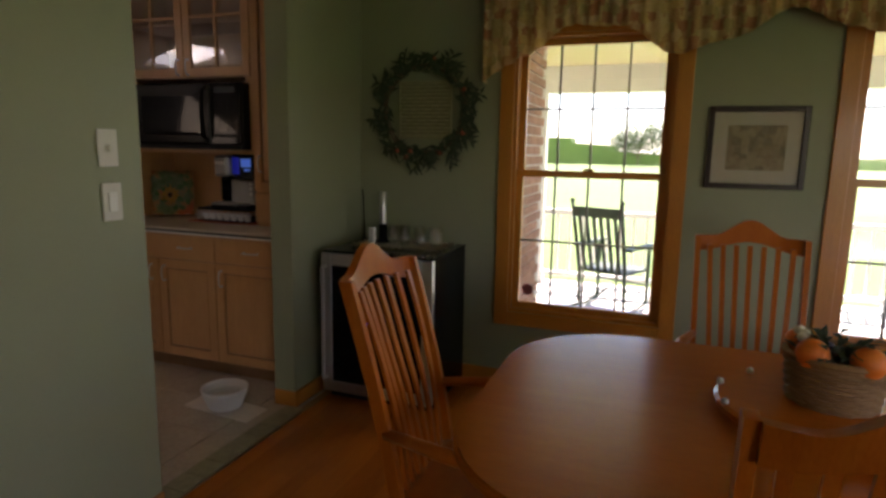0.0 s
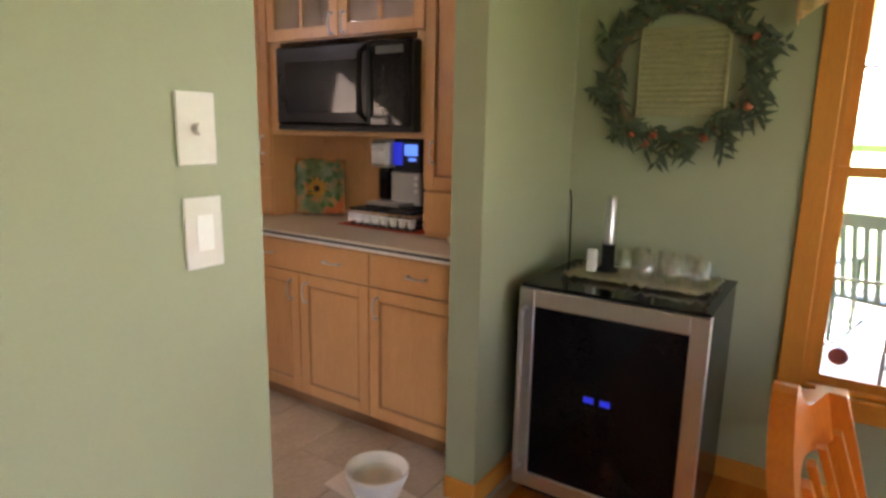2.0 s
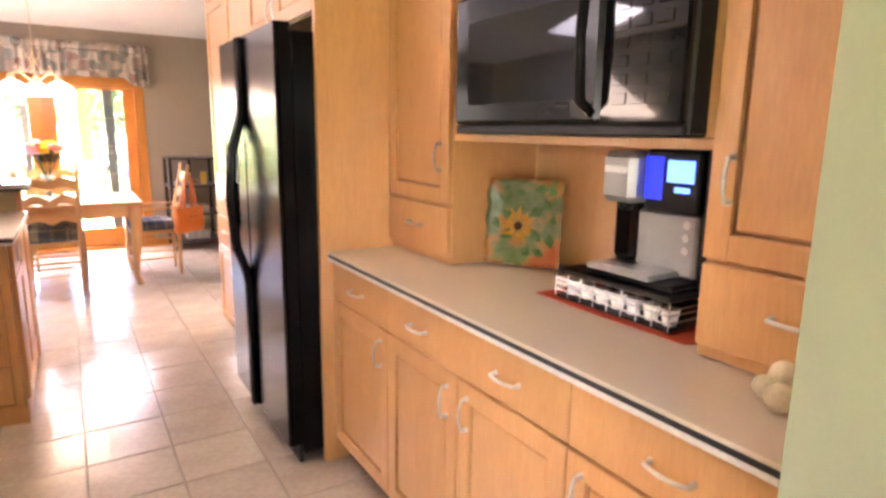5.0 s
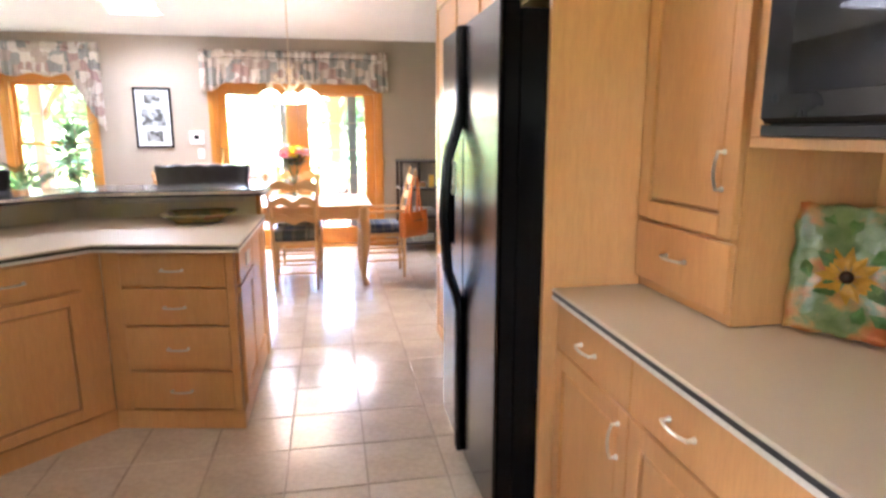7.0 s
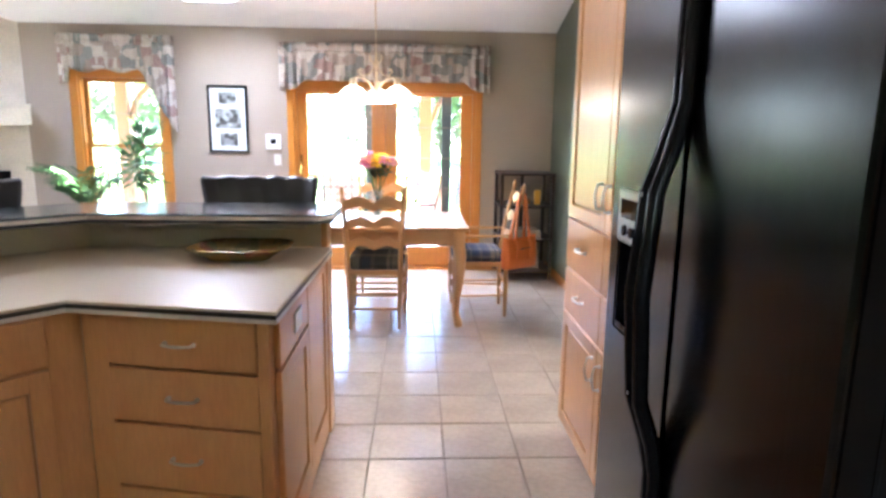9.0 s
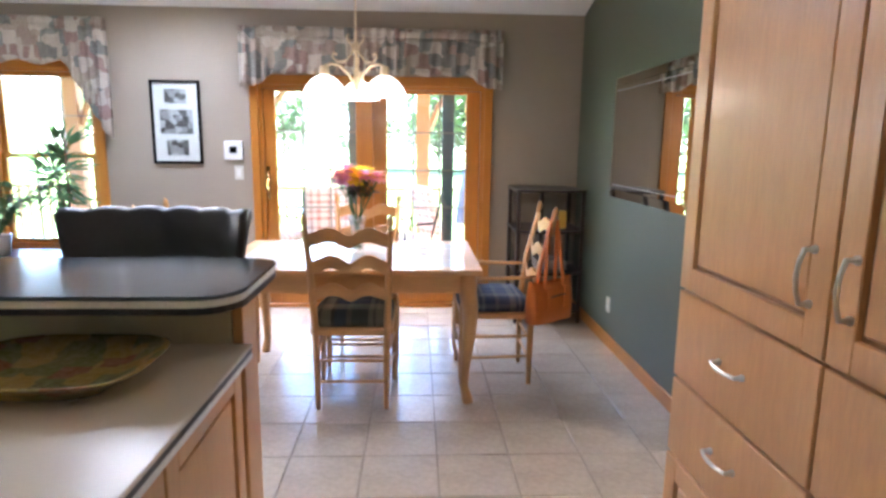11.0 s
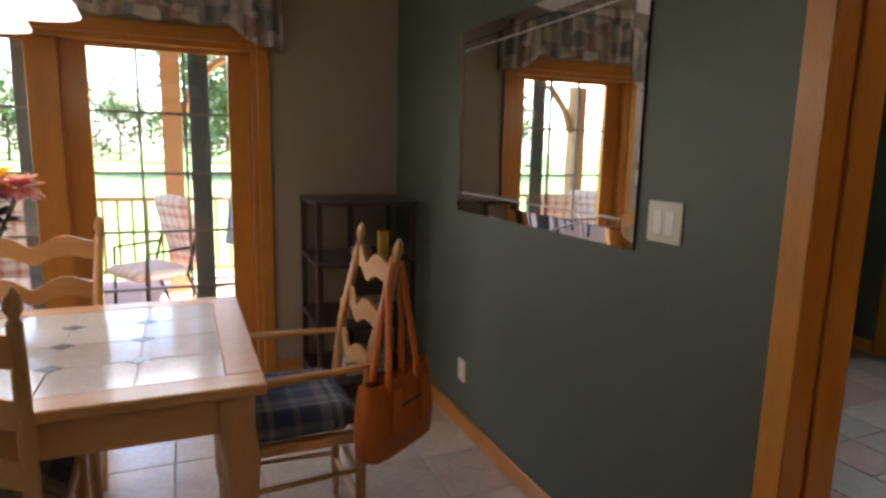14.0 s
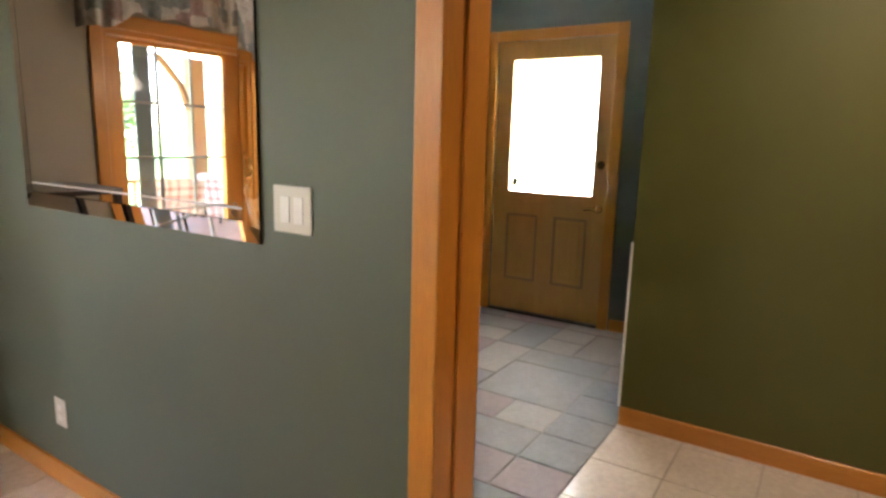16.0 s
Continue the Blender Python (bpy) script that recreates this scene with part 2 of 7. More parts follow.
IVORY = surface("ivory_plastic", (0.60, 0.575, 0.51), (0.66, 0.635, 0.57), 0.35, bumps=0, grain=0.04)
WHITE = surface("white_paint", (0.76, 0.75, 0.72), (0.8, 0.79, 0.76), 0.45, bumps=0.05, grain=0.04)
SILVERP = surface("silver_plastic", (0.30, 0.30, 0.295), (0.36, 0.36, 0.35), 0.3, 0.3, bumps=0, grain=0.04)
TILE = surface("beige_porcelain", (0.50, 0.42, 0.335), (0.58, 0.50, 0.41), 0.2, scale=4, fine=40, bumps=0.04, vary=0.1)
GROUT = surface("grout", (0.34, 0.28, 0.22), (0.40, 0.33, 0.27), 0.85, fine=200)
LEATHER = surface("black_leather", (0.010, 0.010, 0.012), (0.018, 0.018, 0.02), 0.33, fine=120, bumps=0.4)
BAGM = surface("orange_leather", (0.56, 0.13, 0.012), (0.66, 0.18, 0.02), 0.5, fine=80, bumps=0.3)
WROUGHT = surface("cream_iron", (0.62, 0.48, 0.28), (0.7, 0.56, 0.36), 0.5, fine=60, bumps=0.2)
LEAF = surface("leaf_green", (0.035, 0.085, 0.02), (0.06, 0.14, 0.03), 0.5, scale=20, bumps=0.2)
LEAFD = surface("dusty_leaf", (0.03, 0.05, 0.025), (0.055, 0.08, 0.035), 0.65, scale=20, bumps=0.2)
STEM = surface("twig_brown", (0.10, 0.06, 0.03), (0.15, 0.09, 0.05), 0.8)
WICKER = surface("wicker", (0.20, 0.10, 0.035), (0.30, 0.16, 0.06), 0.75, scale=30, stretch=(1, 1, 3), bumps=0.5)
STRAW = surface("pale_straw", (0.26, 0.25, 0.13), (0.33, 0.31, 0.17), 0.8, scale=30, bumps=0.4)
ORANGE = surface("orange_skin", (0.80, 0.16, 0.01), (0.88, 0.23, 0.02), 0.5, fine=150, bumps=0.3)
def petal(name, c1, c2):
    """Thin petals that let light through."""
    m = surface(name, c1, c2, 0.7, bumps=0.1)
    nt = m.node_tree
    tl, mx = nt.nodes.new("ShaderNodeBsdfTranslucent"), nt.nodes.new("ShaderNodeMixShader")
    tl.inputs[0].default_value = (*c2, 1)
    mx.inputs[0].default_value = 0.65
    nt.links.new(nt.nodes["Principled BSDF"].outputs[0], mx.inputs[1])
    nt.links.new(tl.outputs[0], mx.inputs[2])
    nt.links.new(mx.outputs[0], nt.nodes["Material Output"].inputs[0])
    return m


PINK = petal("pink_petal", (0.97, 0.42, 0.62), (0.98, 0.60, 0.76))
YELLOW = petal("yellow_petal", (0.97, 0.66, 0.02), (0.98, 0.78, 0.05))
PEACH = petal("peach_petal", (0.96, 0.55, 0.42), (0.97, 0.68, 0.55))
REDM = surface("red_place_mat", (0.42, 0.055, 0.02), (0.5, 0.08, 0.03), 0.9, fine=200, bumps=0.4)
CREAMCLOTH = surface("cream_lace", (0.60, 0.53, 0.34), (0.72, 0.65, 0.46), 0.9, scale=40, bumps=0.5)
DEEPGREEN = surface("green_painted_wood", (0.02, 0.045, 0.03), (0.03, 0.06, 0.04), 0.5)
LAWN = surface("lawn", (0.07, 0.13, 0.02), (0.12, 0.19, 0.035), 0.9, scale=0.4, fine=8, bumps=0.3)
TREEL = surface("tree_leaves", (0.10, 0.14, 0.06), (0.15, 0.20, 0.09), 0.7, scale=3)
BARK = surface("bark", (0.10, 0.07, 0.045), (0.15, 0.11, 0.07), 0.9, scale=8, bumps=0.5)
CEDAR = wood("cedar", (0.40, 0.20, 0.09), (0.52, 0.28, 0.14), 0.6, "z")
DECK = wood("deck_board", (0.34, 0.18, 0.11), (0.44, 0.25, 0.16), 0.7, "x", 0, 0.12)
BRICKM = surface("red_brick", (0.26, 0.13, 0.085), (0.36, 0.19, 0.13), 0.9, scale=9, bumps=0.5, vary=0.25)
MORTAR = surface("mortar", (0.5, 0.47, 0.42), (0.58, 0.54, 0.48), 0.95)
PORCHF = surface("porch_concrete", (0.5, 0.49, 0.46), (0.58, 0.56, 0.53), 0.8)
GLASS = pane_glass("drinking_glass", 0.16)
PANE = pane_glass("window_pane", 0.07)
CABGLASS = pane_glass("cabinet_glass", 0.12)
# translucent white for the sheet that makes the mudroom door glass glow
m_diffuser, _nt, _b = material("white_diffuser")
_tl = _nt.nodes.new("ShaderNodeBsdfTranslucent")
_tl.inputs[0].default_value = (0.9, 0.9, 0.9, 1)
_nt.links.new(_tl.outputs[0], _nt.nodes["Material Output"].inputs[0])
DIFFUSER = m_diffuser
PICGLASS = pane_glass("picture_glass", 0.03)
FROST = clear_glass("smoked_acrylic", (0.5, 0.5, 0.5), 0.15)
m_mirror, _nt, _b = material("mirror_silver")
_b.inputs["Base Color"].default_value = (0.86, 0.88, 0.87, 1)
_b.inputs["Metallic"].default_value, _b.inputs["Roughness"].default_value = 1.0, 0.01
MIRROR = m_mirror
SHADE = emitter("lit_opal_glass", (1.0, 0.87, 0.68), 0.15)
BLUELED = emitter("blue_led", (0.02, 0.05, 1.0), 0.009)
BLUESCR = emitter("blue_screen", (0.10, 0.28, 1.0), 0.035)
VALANCE = patchwork("patchwork_valance", [(0.50, 0.43, 0.34), (0.19, 0.20, 0.18), (0.33, 0.20, 0.165), (0.62, 0.55, 0.46), (0.24, 0.25, 0.22), (0.45, 0.36, 0.28), (0.36, 0.27, 0.21), (0.55, 0.48, 0.39)], 0.10, sheer=0.25)
FLORAL = patchwork("floral_valance", [(0.74, 0.53, 0.19), (0.56, 0.24, 0.08), (0.78, 0.60, 0.25), (0.56, 0.43, 0.15), (0.80, 0.62, 0.30), (0.64, 0.38, 0.14)], 0.05, sheer=0.4)
PLAID = plaid("plaid_cushion", (0.08, 0.085, 0.075), [(0, (0.045, 0.055, 0.05)), (0.30, (0.34, 0.30, 0.20)), (0.38, (0.14, 0.14, 0.10)), (0.44, (0.36, 0.32, 0.21)), (0.62, (0.05, 0.03, 0.03)), (0.68, (0.025, 0.04, 0.085)), (0.9, (0.16, 0.14, 0.1))])
PLAIDB = plaid("blue_plaid_cushion", (0.08, 0.10, 0.14), [(0, (0.03, 0.05, 0.12)), (0.28, (0.30, 0.30, 0.30)), (0.36, (0.08, 0.10, 0.14)), (0.44, (0.26, 0.25, 0.22)), (0.6, (0.04, 0.06, 0.13)), (0.9, (0.2, 0.2, 0.2))], period=0.22)
DISHM = patchwork("olive_gold_glaze", [(0.40, 0.26, 0.03), (0.20, 0.19, 0.03), (0.45, 0.30, 0.05), (0.30, 0.12, 0.03), (0.25, 0.22, 0.05)], 0.06, rough=0.12)
PLAIDR = plaid("red_plaid_cushion", (0.6, 0.5, 0.45), [(0, (0.7, 0.65, 0.6)), (0.4, (0.45, 0.08, 0.07)), (0.6, (0.7, 0.65, 0.6)), (0.85, (0.3, 0.1, 0.1))], "X", "Z", 0.2)
GLAZEY = surface("yellow_glaze", (0.40, 0.19, 0.02), (0.52, 0.26, 0.03), 0.08, scale=30, bumps=0.3)
GLAZED = surface("dark_glaze", (0.03, 0.015, 0.01), (0.06, 0.03, 0.015), 0.12, scale=60, bumps=0.5)
GLAZEG = surface("leaf_glaze", (0.06, 0.13, 0.03), (0.13, 0.20, 0.06), 0.08, scale=30, bumps=0.3)


def mottled_glaze(name, stops, scale):
    """A glossy glaze that runs from colour to colour in soft clouds."""
    m, nt, b = material(name)
    v = coords(nt)
    nt.links.new(ramp(nt, noise_tex(nt, v, scale, 5, 0.55), stops), b.inputs["Base Color"])
    b.inputs["Roughness"].default_value = 0.06
    bump(nt, b, noise_tex(nt, v, 38, 3), 0.7, 0.008)
    return m


CERAMIC = mottled_glaze("sunflower_ceramic", [(0.34, (0.09, 0.14, 0.04)), (0.47, (0.17, 0.20, 0.08)), (0.52, (0.40, 0.20, 0.06)), (0.62, (0.50, 0.13, 0.04))], 6)
SEPIA = patchwork("sepia_print", [(0.30, 0.22, 0.12), (0.2, 0.15, 0.08), (0.36, 0.28, 0.16)], 0.04)
PHOTO = patchwork("grey_photo", [(0.08, 0.08, 0.08), (0.3, 0.3, 0.3), (0.5, 0.5, 0.5), (0.02, 0.02, 0.02)], 0.05)

# ---- building helpers ----
ORIGIN = {}
SPLIT = {"corner_post", "frame_top", "frame_side", "apron", "casing", "jamb", "face_frame", "upper_box", "screen_stile", "panel_mould", "seat_rail", "window_frame", "window_sill", "frame", "berry", "muntin", "muntins", "handle_cap", "etched_line", "straw", "stem"}


def thing(name, label, category, at=(0, 0, 0), group="", kind=""):
    ob = new(name)
    ob.location = at
    ob.empty_display_size = 0.1
    ORIGIN[ob] = Vector(at)
    return tagged(ob, label, category, group, kind)


def link_mesh(name, bm, mat, smooth=False):
    me = bpy.data.meshes.new(name)
    bm.normal_update()
    bm.to_mesh(me)
    bm.free()
    if smooth:
        for p in me.polygons:
            p.use_smooth = True
    for k in (mat if isinstance(mat, (list, tuple)) else [mat]):
        me.materials.append(k)
    return new(name, me)


def part(name, bm, mat, parent, label="", smooth=False):
    """One mesh, given in world places, under a thing or a part."""
    o = ORIGIN[parent]
    bmesh.ops.translate(bm, verts=bm.verts, vec=-o)
    if name in SPLIT:
        left = set(bm.verts)
        islands = []
        while left:
            seen, todo = set(), [left.pop()]
            while todo:
                v = todo.pop()
                seen.add(v)
                todo += [w for e in v.link_edges for w in e.verts if w not in seen]
            left -= seen
            islands.append(seen)
        for isl_ in islands[1:]:
            sub = bmesh.new()
            vm = {v: sub.verts.new(v.co) for v in isl_}
            for f_ in {f for v in isl_ for f in v.link_faces}:
                sub.faces.new([vm[v] for v in f_.verts])
            q = link_mesh(name, sub, mat, smooth)
            q.parent = parent
            tagged(q, label)
        bmesh.ops.delete(bm, geom=[v for i in islands[1:] for v in i], context="VERTS")
    ob = link_mesh(name, bm, mat, smooth)
    ob.parent = parent
    ORIGIN[ob] = o
    return tagged(ob, label)


def solo(name, bm, mat, label, category="", kind="", group="", smooth=False):
    """A thing of one mesh, its origin at its base."""
    lo = Vector([min(v.co[i] for v in bm.verts) for i in range(3)])
    hi = Vector([max(v.co[i] for v in bm.verts) for i in range(3)])
    o = Vector(((lo.x + hi.x) / 2, (lo.y + hi.y) / 2, lo.z))
    bmesh.ops.translate(bm, verts=bm.verts, vec=-o)
    ob = link_mesh(name, bm, mat, smooth)
    ob.location = o
    ORIGIN[ob] = o
    return tagged(ob, label, category, group, kind)


def box(bm, x0, x1, y0, y1, z0, z1, bevel=0.0, seg=1):
    vs = [bm.verts.new((x, y, z)) for x in (min(x0, x1), max(x0, x1)) for y in (min(y0, y1), max(y0, y1)) for z in (min(z0, z1), max(z0, z1))]
    fs = [bm.faces.new([vs[i] for i in f]) for f in ((0, 1, 3, 2), (4, 6, 7, 5), (0, 4, 5, 1), (2, 3, 7, 6), (0, 2, 6, 4), (1, 5, 7, 3))]
    if bevel:
        es = list({e for f in fs for e in f.edges})
        bmesh.ops.bevel(bm, geom=es, offset=bevel, segments=seg, affect="EDGES", profile=0.5)
    return bm


def boxes(*rows, bevel=0.0):
    bm = bmesh.new()
    for r in rows:
        box(bm, *r, bevel=bevel)
    return bm


def tube(bm, points, radii, n=8, cap=True):
    """A round bar along points, of the radius at each."""
    points = [Vector(p) for p in points]
    if isinstance(radii, (int, float)):
        radii = [radii] * len(points)
    rings = []
    for i, p in enumerate(points):
        d = (points[min(i + 1, len(points) - 1)] - points[max(i - 1, 0)]).normalized()
        a = d.orthogonal().normalized() if not rings else (side - d * side.dot(d)).normalized()
        side = a
        b = d.cross(a)
        rings.append([bm.verts.new(p + radii[i] * (math.cos(t) * a + math.sin(t) * b)) for t in [2 * math.pi * k / n for k in range(n)]])
    for r0, r1 in zip(rings, rings[1:]):
        for k in range(n):
            bm.faces.new((r0[k], r0[(k + 1) % n], r1[(k + 1) % n], r1[k]))
    if cap:
        bm.faces.new(rings[0][::-1])
        bm.faces.new(rings[-1])
    return bm


def lathe(bm, cx, cy, profile, n=24):
    """A turned solid: profile of (radius, z) from bottom to top."""
    rings = [[bm.verts.new((cx + r * math.cos(2 * math.pi * k / n), cy + r * math.sin(2 * math.pi * k / n), z)) for k in range(n)] for r, z in profile]
    for r0, r1 in zip(rings, rings[1:]):
        for k in range(n):
            bm.faces.new((r0[k], r0[(k + 1) % n], r1[(k + 1) % n], r1[k]))
    bm.faces.new(rings[0][::-1])
    bm.faces.new(rings[-1])
    return bm


def prism(bm, pts, z0, z1, bevel=0.0):
    """A flat shape (x, y) raised from z0 to z1."""
    a = [bm.verts.new((x, y, z0)) for x, y in pts]
    b = [bm.verts.new((x, y, z1)) for x, y in pts]
    n = len(pts)
    fs = [bm.faces.new(a[::-1]), bm.faces.new(b)]
    fs += [bm.faces.new((a[i], a[(i + 1) % n], b[(i + 1) % n], b[i])) for i in range(n)]
    bmesh.ops.recalc_face_normals(bm, faces=fs)
    if bevel:
        bmesh.ops.bevel(bm, geom=list(fs[1].edges) + list(fs[0].edges), offset=bevel, segments=2, affect="EDGES")
    return bm


def slab(bm, pts, offset):
    """A flat outline of 3D points thickened by a vector."""
    off = Vector(offset)
    a = [bm.verts.new(Vector(p)) for p in pts]
    b = [bm.verts.new(Vector(p) + off) for p in pts]
    n = len(pts)
    fs = [bm.faces.new(a[::-1]), bm.faces.new(b)] + [bm.faces.new((a[i], a[(i + 1) % n], b[(i + 1) % n], b[i])) for i in range(n)]
    bmesh.ops.recalc_face_normals(bm, faces=fs)
    return bm


def ball(bm, c, r, seg=12, sz=1.0):
    ret = bmesh.ops.create_uvsphere(bm, u_segments=seg, v_segments=max(6, seg // 2), radius=r)
    for v in ret["verts"]:
        v.co = Vector((v.co.x, v.co.y, v.co.z * sz)) + Vector(c)
    return bm


def leaf(bm, p, d, up, length, width):
    """A pointed leaf folded along its midrib."""
    p, d, up = Vector(p), Vector(d).normalized(), Vector(up)
    s = d.cross(up).normalized() * width * 0.5
    u = s.cross(d).normalized()
    a, t, m = bm.verts.new(p), bm.verts.new(p + d * length - u * length * 0.15), bm.verts.new(p + d * length * 0.5)
    l, r = bm.verts.new(p + d * length * 0.45 + s + u * width * 0.15), bm.verts.new(p + d * length * 0.45 - s + u * width * 0.15)
    bm.faces.new((a, m, l))
    bm.faces.new((m, t, l))
    bm.faces.new((a, r, m))
    bm.faces.new((m, r, t))


# ---- plan ----
YD = 1.38           # dining side of the wall between dining room and kitchen
YS = 1.465          # the wall stub beside the wine cooler
XE = 2.97           # east wall of the dining room
XG = 3.045          # east wall of the kitchen, green further on
YP = 9.45           # wall of the patio door
TOP = 4.3
CZ = lambda y: min(2.54 + 0.27 * (YP - y), 3.69)     # vaulted ceiling


def wall(name, mat, label, *rows):
    return solo(name, boxes(*rows), mat, label, "wall", "structure")


wall("wall_dining_north_1", SAGE, "sage green painted wall with two switch plates", (-3.2, 1.097, YD, YS + 0.135, 0, 2.75))
wall("wall_dining_north_2", SAGE, "sage green painted wall stub beside the wine cooler", (2.155, 3.17, YS, YS + 0.135, 0, 2.75))
wall("wall_dining_header", SAGE, "sage green painted wall over the wide opening", (1.097, 2.155, YD, YS + 0.135, 2.45, 2.75))
wy0, wy1, wy2, wy3 = 0.44, -0.455, -1.30, -2.195      # the two dining windows
wall("wall_dining_east", SAGE, "sage green painted wall with two wooden windows",
     (XE, XE + 0.16, wy0, YS, 0, 2.75), (XE, XE + 0.16, wy2, wy1, 0, 2.75), (XE, XE + 0.16, -4.0, wy3, 0, 2.75),
     (XE, XE + 0.16, wy1, wy0, 0, 0.47), (XE, XE + 0.16, wy1, wy0, 2.14, 2.75), (XE, XE + 0.16, wy3, wy2, 0, 0.47), (XE, XE + 0.16, wy3, wy2, 2.14, 2.75))
wall("wall_dining_south", SAGE, "sage green painted dining room wall with a wide window", (-3.2, -0.8, -4.12, -4.0, 0, 2.75), (1.0, XE + 0.16, -4.12, -4.0, 0, 2.75), (-0.8, 1.0, -4.12, -4.0, 0, 0.65), (-0.8, 1.0, -4.12, -4.0, 2.05, 2.75))
# unseen opening added to let fill light in from the west
wall("wall_dining_west", SAGE, "sage green painted dining room wall with an added unseen opening", (-3.32, -3.2, -4.12, -3.9, 0, 2.75), (-3.32, -3.2, -2.5, YD + 0.12, 0, 2.75), (-3.32, -3.2, -3.9, -2.5, 0, 0.65), (-3.32, -3.2, -3.9, -2.5, 2.05, 2.75))
wall("wall_kitchen_east", TAUPE, "taupe painted kitchen wall behind the cabinets", (XG, XG + 0.155, YS + 0.135, 5.665, 0, TOP))
wall("wall_green", GREEN, "dark green painted wall with a bevelled mirror", (XG, XG + 0.155, 6.70, YP, 0, TOP))
wall("wall_green_header", GREEN, "dark green painted wall over the hall opening", (XG, XG + 0.155, 5.665, 6.70, 2.12, TOP))
px0, px1, pz1 = 0.29, 2.21, 1.935                      # patio door opening
lx0, lx1, lz0, lz1 = -1.91, -1.08, 0.55, 2.03         # family room window
wall("wall_patio", TAUPE, "taupe painted wall with the patio door and a window",
     (-5.2, lx0, YP, YP + 0.16, 0, TOP), (lx1, px0, YP, YP + 0.16, 0, TOP), (px1, XG + 0.155, YP, YP + 0.16, 0, TOP),
     (px0, px1, YP, YP + 0.16, pz1, TOP), (lx0, lx1, YP, YP + 0.16, 0, lz0), (lx0, lx1, YP, YP + 0.16, lz1, TOP))
wall("wall_family_west", CREAM, "cream plastered chimney wall of the family room", (-5.32, -5.2, YD, YP + 0.16, 0, TOP))
solo("wall_chimney", slab(bmesh.new(), [(-2.45, YP, 0), (-5.2, 6.7, 0), (-5.2, 6.7, TOP), (-2.45, YP, TOP)], (-0.1, 0.1, 0)), CREAM, "cream stone wall set across the corner", "wall", "structure")
wall("wall_family_south", TAUPE, "taupe painted family room wall", (-5.2, -3.2, YD, YD + 0.12, 0, TOP))
wall("wall_dining_north_upper", TAUPE, "taupe painted gable above the dining room wall", (-3.2, XG + 0.155, YD + 0.001, YD + 0.12, 2.76, TOP))
wall("wall_hall_east", OLIVE, "olive painted hall wall with oak baseboard", (4.88, 5.0, 3.3, 6.785, 0, 2.7))
wall("wall_hall_south", OLIVE, "olive painted hall wall", (XG + 0.155, 5.0, 3.18, 3.3, 0, 2.7))
wall("wall_mudroom_south", TEAL, "teal grey painted mudroom wall", (5.0, 6.35, 6.665, 6.785, 0, 2.7))
my0, my1, mz1 = 7.40, 8.34, 2.135
wall("wall_mudroom_east", TEAL, "teal grey painted wall round the outside door", (6.35, 6.5, 6.6, my0, 0, 2.7), (6.35, 6.5, my1, 9.6, 0, 2.7), (6.35, 6.5, my0, my1, mz1, 2.7))
wall("wall_mudroom_north", TEAL, "teal grey painted mudroom wall", (XG + 0.155, 6.5, 9.45, 9.6, 0, 2.7))

# ceilings: flat over dining room and hall, vaulted over kitchen and family room with a skylight
solo("ceiling_dining", boxes((-3.32, XE + 0.16, -4.12, YD + 0.12, 2.6, 2.75)), CEIL, "white flat dining room ceiling", "ceiling", "structure")
solo("ceiling_hall", boxes((XG + 0.155, 6.5, 3.18, 9.6, 2.55, 2.7)), CEIL, "white flat hall ceiling", "ceiling", "structure")
sx0, sx1, sy0, sy1 = -0.61, -0.07, 7.95, 8.965          # skylight
bm = bmesh.new()
for x0, x1, y0, y1 in ((-5.3, -3.35, 5.2, 9.62), (-2.45, sx0, 5.2, 9.62), (-3.35, -2.45, 5.2, 7.2), (-3.35, -2.45, 8.2, 9.62), (sx1, 3.2, 5.2, 9.62), (sx0, sx1, 5.2, sy0), (sx0, sx1, sy1, 9.62)):
    slab(bm, [(x0, y0, 2.54 + 0.27 * (YP - y0)), (x1, y0, 2.54 + 0.27 * (YP - y0)), (x1, y1, 2.54 + 0.27 * (YP - y1)), (x0, y1, 2.54 + 0.27 * (YP - y1))], (0, 0, 0.25))
for s in ((-5.3, 3.2),):
    slab(bm, [(s[0], 5.2, 3.6875), (s[1], 5.2, 3.6875), (s[1], YD, 2.80), (s[0], YD, 2.80)], (0, 0, 0.25))
solo("ceiling_vault", bm, CEIL, "white vaulted ceiling with a skylight over the dining nook", "ceiling", "structure")

# floors
solo("floor_kitchen", boxes((-5.2, 4.88, YD + 0.06, YP, -0.1, -0.006)), GROUT, "grout bed under beige porcelain tiles", "floor", "structure")
solo("floor_dining", boxes((-3.2, XE, -4.0, YD + 0.06, -0.1, -0.012)), MAPLED, "dark bed under oak floor boards", "floor", "structure")
solo("floor_mudroom", boxes((XG + 0.155, 6.35, 6.785, 9.45, -0.1, -0.003)), surface("dark_grout", (0.14, 0.125, 0.108), (0.18, 0.16, 0.14), 0.9), "grout bed under multicoloured slate", "floor", "structure")

# baseboards and casings
BASE = 0.09


def baseboard(label, mat, *rows):
    return solo("baseboard", boxes(*rows, bevel=0.003), mat, label, "baseboard", "structure")


baseboard("honey oak baseboard on the sage wall", OAKX, (-3.2, 1.097, YD - 0.014, YD, 0, BASE))
baseboard("honey oak baseboard round the wall stub", OAKX, (2.141, 2.97, YS - 0.014, YS, 0, BASE), (2.141, 2.155, YS, YS + 0.134, 0, BASE))
baseboard("honey oak baseboard on the window wall", OAKY, (XE - 0.014, XE, -4.0, YS - 0.014, 0, BASE))
baseboard("honey oak baseboard on the green wall", OAKY, (XG - 0.014, XG, 6.75, YP, 0, BASE))
